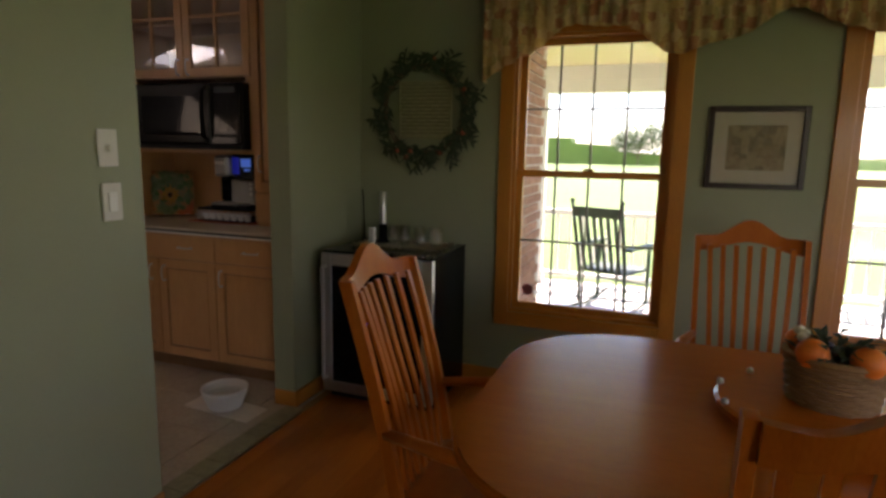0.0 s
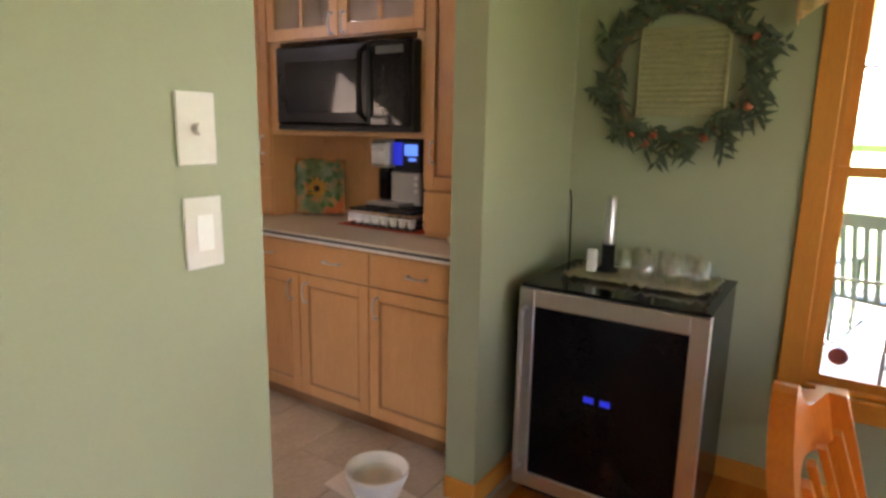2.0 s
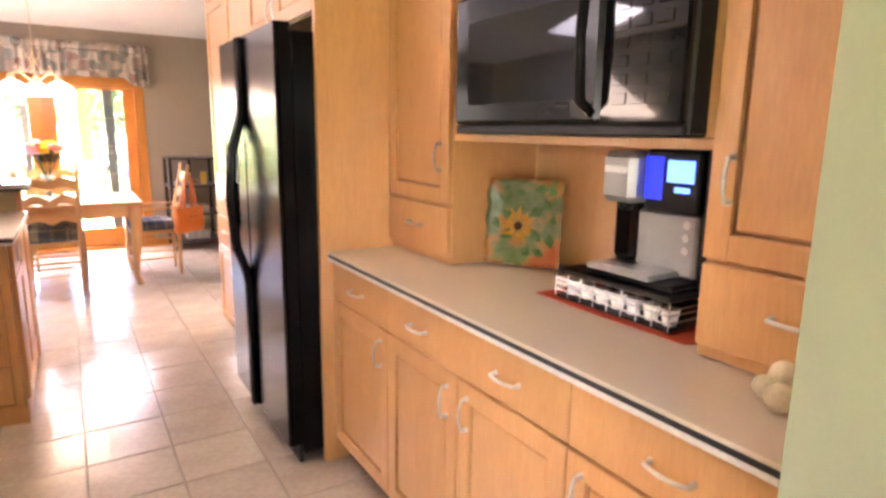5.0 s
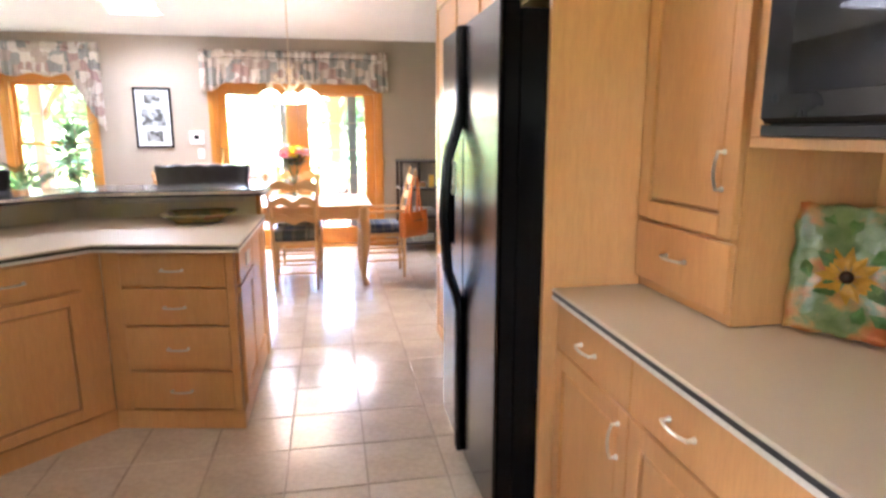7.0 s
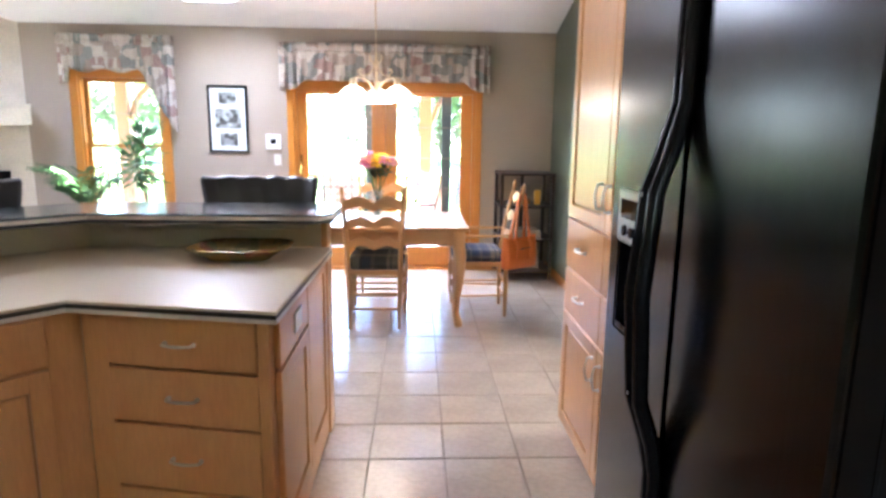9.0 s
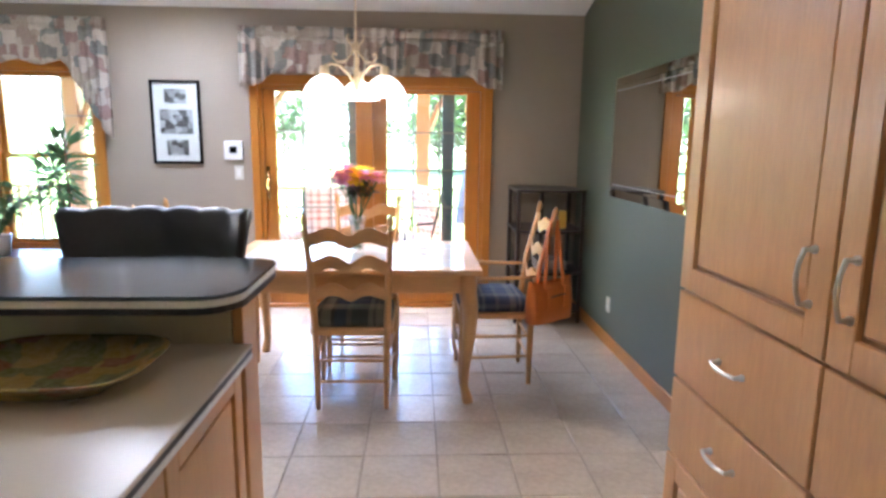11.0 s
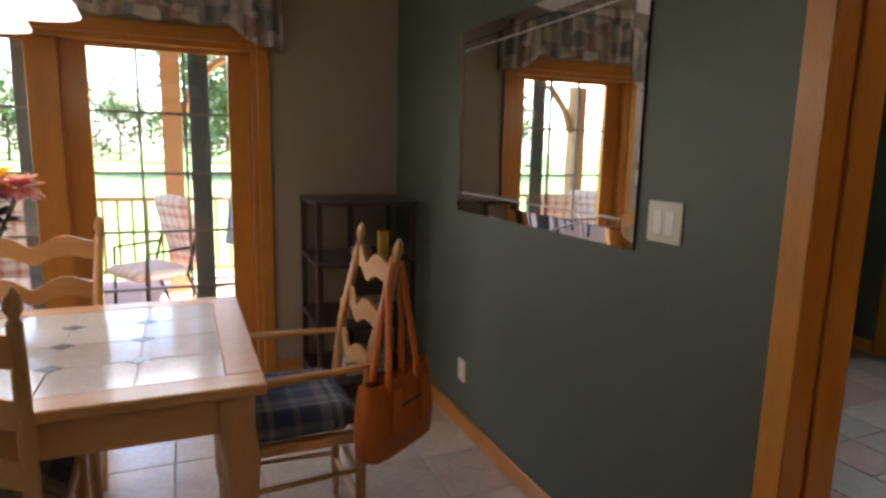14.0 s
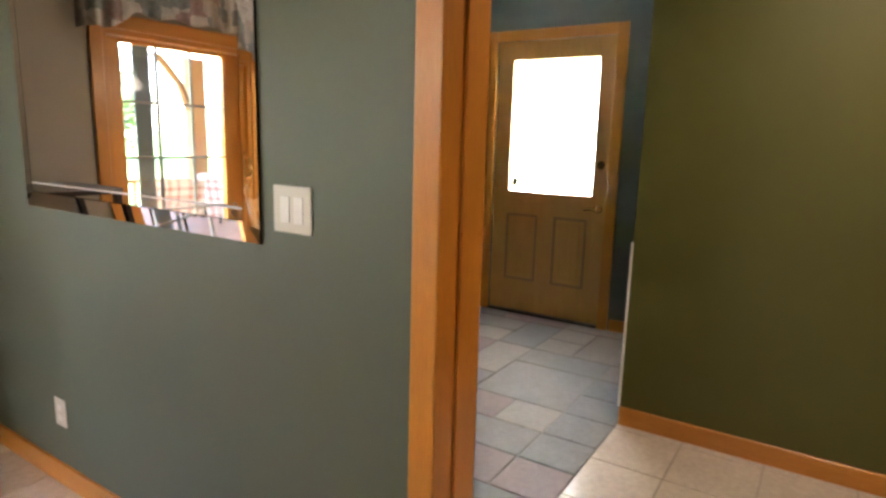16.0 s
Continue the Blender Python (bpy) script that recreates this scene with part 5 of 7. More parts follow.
def ladder_chair(label, m, arms=False, finial=LIGHTW):
    """A ladder-back chair in its own space: front towards +y, back posts at y = 0."""
    c = thing("ladder_back_chair", label, "chair", (0, 0, 0), "chairs round the breakfast table")
    for s in (-1, 1):
        bm = bmesh.new()
        pts = [(s * 0.188, 0.0, 0), (s * 0.19, 0.0, 0.2), (s * 0.195, 0.0, 0.46), (s * 0.205, -0.04, 0.75), (s * 0.218, -0.11, 1.02)]
        tube(bm, pts, [0.013, 0.018, 0.02, 0.018, 0.016], 8)
        part("back_post", bm, LIGHTW, c, smooth=True)
        bm = bmesh.new()
        tube(bm, [(s * 0.218, -0.11, 1.02), (s * 0.2185, -0.112, 1.035), (s * 0.219, -0.115, 1.055), (s * 0.22, -0.118, 1.08), (s * 0.22, -0.12, 1.10)], [0.016, 0.010, 0.019, 0.015, 0.004], 8)
        part("finial", bm, LIGHTW, c, smooth=True)
        bm = bmesh.new()
        top = 0.66 if arms else 0.47
        tube(bm, [(s * 0.22, 0.42, 0), (s * 0.22, 0.42, 0.06), (s * 0.22, 0.42, 0.3), (s * 0.22, 0.42, 0.47)] + ([(s * 0.222, 0.41, 0.66)] if arms else []), [0.011, 0.017, 0.02, 0.018] + ([0.014] if arms else []), 8)
        part("front_leg", bm, LIGHTW, c, smooth=True)
        for z in (0.18, 0.31):
            part("side_stretcher", tube(bmesh.new(), [(s * 0.19, 0.0, z), (s * 0.22, 0.42, z)], 0.009, 6), LIGHTW, c)
        if arms:
            bm = bmesh.new()
            tube(bm, [(s * 0.206, -0.035, 0.69), (s * 0.23, 0.1, 0.68), (s * 0.245, 0.3, 0.675), (s * 0.24, 0.46, 0.665)], [0.014, 0.018, 0.024, 0.02], 8)
            for v in bm.verts:
                v.co.z = 0.678 + (v.co.z - 0.678) * 0.6
            part("arm", bm, LIGHTW, c, smooth=True)
    for y, zs in ((0.42, (0.15, 0.26)), (0.0, (0.16, 0.28))):
        for z in zs:
            w = 0.22 if y > 0 else 0.19
            part("front_stretcher" if y > 0 else "back_stretcher", tube(bmesh.new(), [(-w, y, z), (w, y, z)], 0.0095, 6), LIGHTW, c)
    part("seat_rail", boxes((-0.215, 0.215, 0.40, 0.43, 0.425, 0.462), (-0.19, 0.19, -0.012, 0.012, 0.425, 0.462), (-0.225, -0.19, 0.012, 0.40, 0.425, 0.462), (0.19, 0.225, 0.012, 0.40, 0.425, 0.462), bevel=0.004), LIGHTWX, c)
    for z, h, w in ((0.965, 0.07, 0.208), (0.815, 0.066, 0.203), (0.66, 0.06, 0.198)):
        y = -0.04 - (z - 0.75) * 0.26 if z > 0.75 else -0.04 * (z - 0.46) / 0.29
        part("back_slat", wave_slat(-w, w, h, 0.03, 0.012, z, y - 0.02), LIGHTWX, c)
    part("cushion", cushion(bmesh.new(), -0.225, 0.225, 0.005, 0.44, 0.455, 0.55), PLAIDB if arms else PLAID, c, "blue plaid cushion" if arms else "dark green and tan plaid cushion", True)
    c.matrix_basis = m
    return c


ch1 = ladder_chair("pale ladder-back chair with plaid cushion pushed under the table", pose(1.272, 7.335, 0, 0, 0, 0))
copy_thing(ch1, pose(1.275, 8.41, 0, 0, 0, 180))
arm1 = ladder_chair("pale ladder-back armchair with plaid cushion and a hanging bag", pose(2.32, 7.86, 0, 0, 0, 90), True)
arm2 = copy_thing(arm1, pose(0.15, 7.84, 0, 0, 0, -90))
tagged(arm2, "pale ladder-back armchair with plaid cushion at the table's end")

# small round stool standing in the hall
STX, STY = 3.47, 7.06
sl = thing("stool", "small pale round wooden stool with dark legs in the hall", "stool", (STX, STY, 0))
part("seat", lathe(bmesh.new(), STX, STY, [(0.12, 0.415), (0.15, 0.422), (0.155, 0.44), (0.14, 0.452), (0.001, 0.454)], 24), LIGHTW, sl, "pale round seat", True)
for k in range(4):
    a = radians(45 + 90 * k)
    part("leg", tube(bmesh.new(), [(STX + 0.15 * math.cos(a), STY + 0.15 * math.sin(a), 0), (STX + 0.125 * math.cos(a), STY + 0.125 * math.sin(a), 0.2), (STX + 0.095 * math.cos(a), STY + 0.095 * math.sin(a), 0.418)], [0.011, 0.016, 0.012], 8), DARKW, sl, "dark turned leg", True)
    b = a + radians(90)
    part("stretcher", tube(bmesh.new(), [(STX + 0.13 * math.cos(a), STY + 0.13 * math.sin(a), 0.15 + 0.03 * (k % 2)), (STX + 0.13 * math.cos(b), STY + 0.13 * math.sin(b), 0.15 + 0.03 * (k % 2))], 0.008, 6), DARKW, sl)

# bag
bg = thing("tote_bag", "orange leather tote bag hanging on a chair post", "bag", (2.39, 7.52, 0.45))
A, B = Vector((2.27, 7.47)), Vector((2.54, 7.66))
U = (B - A).normalized()
W = Vector((-U.y, U.x))
bm = bmesh.new()
rows = []
for z, sc, th in ((0.44, 0.95, 0.035), (0.445, 0.98, 0.055), (0.54, 1.0, 0.06), (0.63, 1.0, 0.045), (0.675, 1.03, 0.022)):
    mid = (A + B) / 2
    ring = []
    L = (B - A).length / 2 * sc
    for k in range(20):
        a = 2 * math.pi * k / 20
        e = lambda v: math.copysign(abs(v) ** 0.45, v)
        p = mid + U * L * e(math.cos(a)) + W * th * e(math.sin(a))
        ring.append(bm.verts.new((p.x, p.y, z + (0.02 * abs(math.cos(a)) ** 3 if z > 0.66 else 0))))
    rows.append(ring)
for r0, r1 in zip(rows, rows[1:]):
    for k in range(20):
        bm.faces.new((r0[k], r0[(k + 1) % 20], r1[(k + 1) % 20], r1[k]))
bm.faces.new(rows[0][::-1])
part("body", bm, BAGM, bg, smooth=True)
for off, th in ((-0.035, -0.03), (0.035, 0.03)):
    bm = bmesh.new()
    p0, p1 = A + U * 0.09 + W * th, B - U * 0.09 + W * th
    tube(bm, [(p0.x, p0.y, 0.62), (p0.x, p0.y, 0.69), (2.395, 7.62 + off * 0.3, 0.95), (2.425, 7.655, 1.035), (2.455, 7.665, 1.02), (p1.x, p1.y, 0.70), (p1.x, p1.y, 0.62)], 0.011, 6)
    part("strap", bm, BAGM, bg)
for k in (0.28, 0.72):
    p = A + (B - A) * k - W * 0.062
    part("buckle_tab", slab(bmesh.new(), [(p.x - U.x * 0.018, p.y - U.y * 0.018, 0.52), (p.x + U.x * 0.018, p.y + U.y * 0.018, 0.52), (p.x + U.x * 0.018, p.y + U.y * 0.018, 0.66), (p.x - U.x * 0.018, p.y - U.y * 0.018, 0.66)], (-W.x * 0.006, -W.y * 0.006, 0)), BAGM, bg)
p0, p1 = A + U * 0.1 - W * 0.064, B - U * 0.1 - W * 0.064
part("pocket_zip", tube(bmesh.new(), [(p0.x, p0.y, 0.60), (p1.x, p1.y, 0.605)], 0.005, 6), surface("dark_zip", (0.08, 0.06, 0.04), (0.1, 0.08, 0.05), 0.4), bg, "dark zipper")

# corner shelf
et = thing("corner_shelf", "dark espresso open corner shelf unit", "shelf", (2.72, 9.15, 0))
E0, E1, F0, F1 = 2.43, 2.99, 8.88, 9.42
shape = [(E0, F1), (E0, F0 + 0.05), (E0 + 0.10, F0 - 0.02), (E1 - 0.12, F0 - 0.02), (E1, F0 + 0.05), (E1, F1)]
for z in (0.10, 0.42, 0.76, 1.085):
    part("shelf", prism(bmesh.new(), shape, z, z + 0.022, 0.003), DARKW, et)
for x, y in ((E0 + 0.02, F1 - 0.02), (E0 + 0.02, F0 + 0.07), (E1 - 0.02, F0 + 0.07), (E1 - 0.02, F1 - 0.02), (E0 + 0.30, F1 - 0.02)):
    bm = boxes((x - 0.016, x + 0.016, y - 0.016, y + 0.016, 0.0, 1.083), bevel=0.003)
    part("post", bm, DARKW, et)
solo("box_of_tea", boxes((2.80, 2.86, 9.02, 9.06, 0.783, 0.93), bevel=0.002), surface("yellow_card", (0.75, 0.42, 0.05), (0.8, 0.5, 0.08), 0.5), "tall yellow carton on the corner shelf", "carton")
solo("wicker_box", boxes((2.66, 2.76, 9.03, 9.12, 0.783, 0.84), bevel=0.006), WICKER, "small woven box on the corner shelf", "box")
COVER = surface("magazine_covers", (0.25, 0.22, 0.2), (0.5, 0.45, 0.4), 0.4, scale=15, vary=0.3)
for i in range(6):
    z = 0.443 + i * 0.013
    solo("magazine", boxes((2.62, 2.88 - 0.01 * (i % 3), 9.0, 9.2 + 0.01 * (i % 2), z, z + 0.0128), bevel=0.001), COVER, "glossy magazine in a stack on the corner shelf", "magazine")
for i in range(5):
    z = 0.123 + i * 0.02
    solo("book", boxes((2.60, 2.86 - 0.008 * (i % 2), 8.98, 9.2, z, z + 0.0198), bevel=0.001), COVER, "thin book stacked on the lowest corner shelf", "book")

# mirror, switches, outlet
mr = thing("wall_mirror", "wide frameless mirror hanging on the dark green wall", "mirror", (XG, 7.95, 1.09))
m0, m1, n0, n1 = 7.235, 8.50, 1.10, 1.925
part("back", boxes((XG - 0.008, XG - 0.0005, m0, m1, n0, n1)), BLACK, mr)
part("glass", boxes((XG - 0.014, XG - 0.0082, m0 + 0.055, m1 - 0.055, n0 + 0.055, n1 - 0.055)), MIRROR, mr)
for nm, q in (("bevel_low", ((m0, n0), (m1, n0), (m1 - 0.053, n0 + 0.053), (m0 + 0.053, n0 + 0.053))), ("bevel_high", ((m0, n1), (m1, n1), (m1 - 0.053, n1 - 0.053), (m0 + 0.053, n1 - 0.053))),
              ("bevel_side", ((m0, n0), (m0, n1), (m0 + 0.053, n1 - 0.053), (m0 + 0.053, n0 + 0.053))), ("bevel_side", ((m1, n0), (m1, n1), (m1 - 0.053, n1 - 0.053), (m1 - 0.053, n0 + 0.053)))):
    bm = bmesh.new()
    d = [XG - 0.009, XG - 0.009, XG - 0.0145, XG - 0.0145]
    vs = [bm.verts.new((d[i], q[i][0], q[i][1])) for i in range(4)]
    f = bm.faces.new(vs)
    f.normal_update()
    if f.normal.x > 0:
        f.normal_flip()
    part(nm, bm, MIRROR, mr)
bm = boxes((XG - 0.0150, XG - 0.0142, m0 + 0.06, m1 - 0.06, n0 + 0.085, n0 + 0.090), (XG - 0.0150, XG - 0.0142, m0 + 0.06, m1 - 0.06, n1 - 0.090, n1 - 0.085))
part("etched_line", bm, surface("etched_glass", (0.6, 0.6, 0.6), (0.7, 0.7, 0.7), 0.5, bumps=0), mr)


def plate(name, label, cat, axis, face, u, z, w, h, kind_, sgn=-1):
    """A wall plate with its rocker, knob or sockets. axis: the wall's normal."""
    t = thing(name, label, cat, (face, u, z) if axis == "x" else (u, face, z))

    def bx(u0, u1, d0, d1, z0, z1, bv=0.001):
        a, b = face + sgn * d0, face + sgn * d1
        return boxes((a, b, u0, u1, z0, z1) if axis == "x" else (u0, u1, a, b, z0, z1), bevel=bv)
    part("cover", bx(u - w / 2, u + w / 2, 0.0005, 0.006, z, z + h, 0.002), IVORY, t)
    zc = z + h / 2
    if kind_ == "rocker":
        part("rocker", bx(u - 0.017, u + 0.017, 0.006, 0.010, zc - 0.033, zc + 0.033), WHITE, t)
    elif kind_ == "knob":
        p = (face, u, zc) if axis == "x" else (u, face, zc)
        e = (face + sgn * 0.022, u, zc) if axis == "x" else (u, face + sgn * 0.022, zc)
        part("knob", tube(bmesh.new(), [p, e], [0.012, 0.010], 12), IVORY, t)
    elif kind_ == "pair":
        for k in (-0.024, 0.022):
            part("rocker", bx(u + k - 0.016, u + k + 0.016, 0.006, 0.009, zc - 0.033, zc + 0.033), WHITE, t)
    elif kind_ == "outlet":
        for k in (-0.02, 0.02):
            part("socket", bx(u - 0.015, u + 0.015, 0.006, 0.008, zc + k - 0.013, zc + k + 0.013), WHITE, t)
    return t


plate("light_switch", "ivory double switch plate beside the mirror", "switch", "x", XG, 7.12, 1.139, 0.13, 0.117, "pair")
plate("outlet", "ivory outlet low on the green wall", "outlet", "x", XG, 8.41, 0.25, 0.08, 0.112, "outlet")
plate("dimmer_switch", "ivory dimmer plate with a round knob", "switch", "y", YD, 0.956, 1.392, 0.078, 0.128, "knob")
plate("light_switch", "ivory switch plate with a wide rocker", "switch", "y", YD, 0.96, 1.203, 0.078, 0.132, "rocker")
plate("light_switch", "ivory switch plate under the thermostat", "switch", "y", YP, 0.104, 1.135, 0.075, 0.118, "rocker")
plate("outlet", "ivory outlet low on the taupe wall", "outlet", "y", YP, -0.12, 0.32, 0.075, 0.118, "outlet")
th = thing("thermostat", "white thermostat with a small grey screen", "thermostat", (0.068, YP, 1.305))
part("case", boxes((-0.008, 0.145, YP - 0.028, YP - 0.0005, 1.305, 1.461), bevel=0.005), WHITE, th)
part("screen", boxes((0.038, 0.098, YP - 0.0295, YP - 0.028, 1.36, 1.415)), BLACKG, th)

# three photos in one frame
pf = thing("photo_frame", "tall black frame with three grey photos on white", "picture", (-0.395, YP, 1.265))
f0, f1, g0, g1 = -0.60, -0.19, 1.265, 1.955
part("frame", boxes((f0, f0 + 0.022, YP - 0.025, YP - 0.0005, g0, g1), (f1 - 0.022, f1, YP - 0.025, YP - 0.0005, g0, g1), (f0 + 0.022, f1 - 0.022, YP - 0.025, YP - 0.0005, g0, g0 + 0.022), (f0 + 0.022, f1 - 0.022, YP - 0.025, YP - 0.0005, g1 - 0.022, g1), bevel=0.002), BLACK, pf)
part("mount", boxes((f0 + 0.022, f1 - 0.022, YP - 0.010, YP - 0.0008, g0 + 0.022, g1 - 0.022)), WHITE, pf)
for z0, z1, w in ((1.335, 1.465, 0.09), (1.515, 1.715, 0.135), (1.765, 1.885, 0.09)):
    part("photo", boxes((-0.395 - w, -0.395 + w, YP - 0.0115, YP - 0.010, z0, z1)), PHOTO, pf, "grey photograph of plain curved shapes")
part("glass", boxes((f0 + 0.022, f1 - 0.022, YP - 0.016, YP - 0.014, g0 + 0.022, g1 - 0.022)), PICGLASS, pf)


# valances: gathered cloth with a waved hem
def valance(name, label, mat, along, a0, a1, face, zt, hem, pleat=0.055, amp=0.02, out=0.09, step=0.012, gather=None):
    """A gathered valance. hem(u) gives the lower edge's height over u from 0 to 1."""
    bm = bmesh.new()
    n = int(abs(a1 - a0) / step)
    s = -1
    rows = 10
    g = []
    for i in range(n + 1):
        u = i / n
        a = a0 + (a1 - a0) * u
        col = []
        for j in range(rows + 1):
            v = j / rows
            z = zt + (hem(u) - zt) * v
            w = (0.35 + 0.65 * v) * amp * (gather(u) if gather else 1)
            ph = 2 * math.pi * (a / pleat) + 1.3 * math.sin(a * 7.1) + 0.6 * v * math.sin(a * 13.0)
            d = face + s * (out + w * math.sin(ph) + 0.006 * math.sin(a * 61.0 + 3 * v))
            col.append(bm.verts.new((a, d, z) if along == "x" else (d, a, z)))
        g.append(col)
    for i in range(n):
        for j in range(rows):
            bm.faces.new((g[i][j], g[i + 1][j], g[i + 1][j + 1], g[i][j + 1]))
    for col_, in ((g[0],), (g[-1],)):
        back = []
        for v in col_:
            p = v.co.copy()
            if along == "x":
                p.y = face - 0.003
            else:
                p.x = face - 0.003
            back.append(bm.verts.new(p))
        for j in range(rows):
            bm.faces.new((col_[j], col_[j + 1], back[j + 1], back[j]))
    bmesh.ops.recalc_face_normals(bm, faces=bm.faces)
    c = sum((v.co for v in bm.verts), Vector()) / len(bm.verts)
    val = thing(name, label, "valance", (c.x, c.y, zt))
    head = bm.copy()
    bmesh.ops.delete(head, geom=[f for f in head.faces if f.calc_center_median().z < zt - 0.07], context="FACES")
    bmesh.ops.delete(bm, geom=[f for f in bm.faces if f.calc_center_median().z >= zt - 0.07], context="FACES")
    for nm, m in (("heading", head), ("skirt", bm)):
        bmesh.ops.solidify(m, geom=list(m.faces), thickness=0.003)
        part(nm, m, mat, val, smooth=True)
    return val


def hem_patio(u):
    e = min(u, 1 - u)
    k = max(0, 1 - e / 0.13)
    return 2.015 - 0.105 * min(1, k * 1.6) + 0.01 * math.sin(u * 60)


valance("valance", "patchwork fabric valance over the patio door", VALANCE, "x", 0.17, 2.345, YP - 0.02, 2.385, hem_patio, 0.075, 0.024, 0.09, gather=lambda u: 0.12 + max(0, 1 - min(u, 1 - u, abs(u - 0.5)) / 0.12) ** 0.5)


def hem_left(u):
    return 2.07 + 0.02 * math.sin(u * 20) - (0.13 if u < 0.08 else 0) - max(0, (u - 0.70) / 0.30) ** 1.2 * 0.62


valance("valance", "patchwork fabric valance with a long jabot over the window", VALANCE, "x", -2.04, -0.91, YP - 0.02, 2.43, hem_left, 0.075, 0.022, 0.08, gather=lambda u: 0.15 + max(0, 1 - min(u, 1 - u) / 0.3) ** 0.5)


def hem_dining(u):
    x = u * 3.3
    c = 2.08 + 0.085 * math.cos(2 * math.pi * (x - 0.62) / 0.98) + 0.02 * math.sin(x * 17)
    return c - 0.16 * max(0, 1 - x / 0.22)


valance("valance", "gathered floral valance across both dining windows", FLORAL, "y", 0.61, -2.69, XE - 0.022, 2.56, hem_dining, 0.075, 0.016, 0.09)

# chandelier
CX, CY = 1.253, 7.99
cl = thing("chandelier", "cream iron chandelier with three lit opal shades", "chandelier", (CX, CY, 1.69))
zt = CZ(CY)
part("stem", tube(bmesh.new(), [(CX, CY, 1.79), (CX, CY, 2.12)], 0.009, 8), WROUGHT, cl)
bm = bmesh.new()
zz = 2.12
while zz < zt - 0.05:
    tube(bm, [(CX, CY, zz), (CX, CY, zz + 0.03)], 0.006 if int(zz * 100) % 2 else 0.0045, 6)
    zz += 0.03
part("chain", bm, WROUGHT, cl)
part("canopy", lathe(bmesh.new(), CX, CY, [(0.02, zt - 0.05), (0.06, zt - 0.03), (0.065, zt + 0.01), (0.01, zt + 0.012)], 16), WROUGHT, cl)
part("hub", lathe(bmesh.new(), CX, CY, [(0.004, 1.765), (0.02, 1.785), (0.032, 1.815), (0.018, 1.85), (0.012, 1.87), (0.02, 1.89), (0.010, 1.90)], 16), WROUGHT, cl, smooth=True)
for k in range(3):
    a = radians(90 + 120 * k)
    dx, dy = math.cos(a), math.sin(a)
    P = lambda r, z: (CX + r * dx, CY + r * dy, z)
    part("arm", tube(bmesh.new(), [P(0.015, 1.80), P(0.05, 1.87), P(0.11, 1.915), P(0.165, 1.92), P(0.205, 1.905)], 0.008, 6), WROUGHT, cl, smooth=True)
    part("scroll", tube(bmesh.new(), [P(0.012, 2.06), P(0.025, 1.99), P(0.07, 1.94), P(0.125, 1.935), P(0.155, 1.96), P(0.145, 1.985), P(0.125, 1.975)], [0.006] * 5 + [0.008, 0.010], 6), WROUGHT, cl, smooth=True)
    part("scroll_top", tube(bmesh.new(), [P(0.008, 2.00), P(0.03, 2.04), P(0.055, 2.065), P(0.06, 2.09), P(0.045, 2.095)], 0.006, 6), WROUGHT, cl, smooth=True)
    part("socket", lathe(bmesh.new(), CX + 0.205 * dx, CY + 0.205 * dy, [(0.028, 1.845), (0.03, 1.86), (0.026, 1.905), (0.008, 1.91)], 14), WROUGHT, cl)
    bm = bmesh.new()
    prof = [(0.030, 1.848), (0.065, 1.832), (0.098, 1.80), (0.12, 1.765), (0.132, 1.735), (0.128, 1.735), (0.115, 1.765), (0.094, 1.798), (0.062, 1.828), (0.028, 1.843)]
    cx, cy = CX + 0.205 * dx, CY + 0.205 * dy
    rings = [[bm.verts.new((cx + r * math.cos(2 * math.pi * q / 28), cy + r * math.sin(2 * math.pi * q / 28), z)) for q in range(28)] for r, z in prof]
    for r0, r1 in zip(rings, rings[1:]):
        for q in range(28):
            bm.faces.new((r0[q], r0[(q + 1) % 28], r1[(q + 1) % 28], r1[q]))
    part("shade", bm, SHADE, cl, "glowing opal glass bowl shade", True)
    part("bulb", ball(bmesh.new(), (cx, cy, 1.79), 0.028, 12, 1.2), SHADE, cl, smooth=True)
    ld = bpy.data.lights.new("bulb_light", "POINT")
    ld.energy, ld.shadow_soft_size, ld.color = BULB, 0.05, (1.0, 0.78, 0.5)
    lo = new("bulb_light", ld)
    lo.location = (cx, cy, 1.72)

# vase of flowers on the table
VX, VY = 1.262, 7.85
vz = tz + 0.001
va = thing("flower_vase", "glass vase of pink, peach and yellow flowers", "vase", (VX, VY, vz))
bm = bmesh.new()
prof = [(0.045, 0), (0.048, 0.006), (0.042, 0.03), (0.038, 0.10), (0.048, 0.18), (0.062, 0.235), (0.058, 0.235), (0.044, 0.18), (0.034, 0.10), (0.036, 0.03), (0.001, 0.02)]
rings = [[bm.verts.new((VX + r * math.cos(2 * math.pi * q / 24), VY + r * math.sin(2 * math.pi * q / 24), vz + z)) for q in range(24)] for r, z in prof]
for r0, r1 in zip(rings, rings[1:]):
    for q in range(24):
        bm.faces.new((r0[q], r0[(q + 1) % 24], r1[(q + 1) % 24], r1[q]))
bm.faces.new(rings[0][::-1])
part("glass", bm, GLASS, va, smooth=True)
rnd = random.Random(5)
stems, leaves = bmesh.new(), bmesh.new()
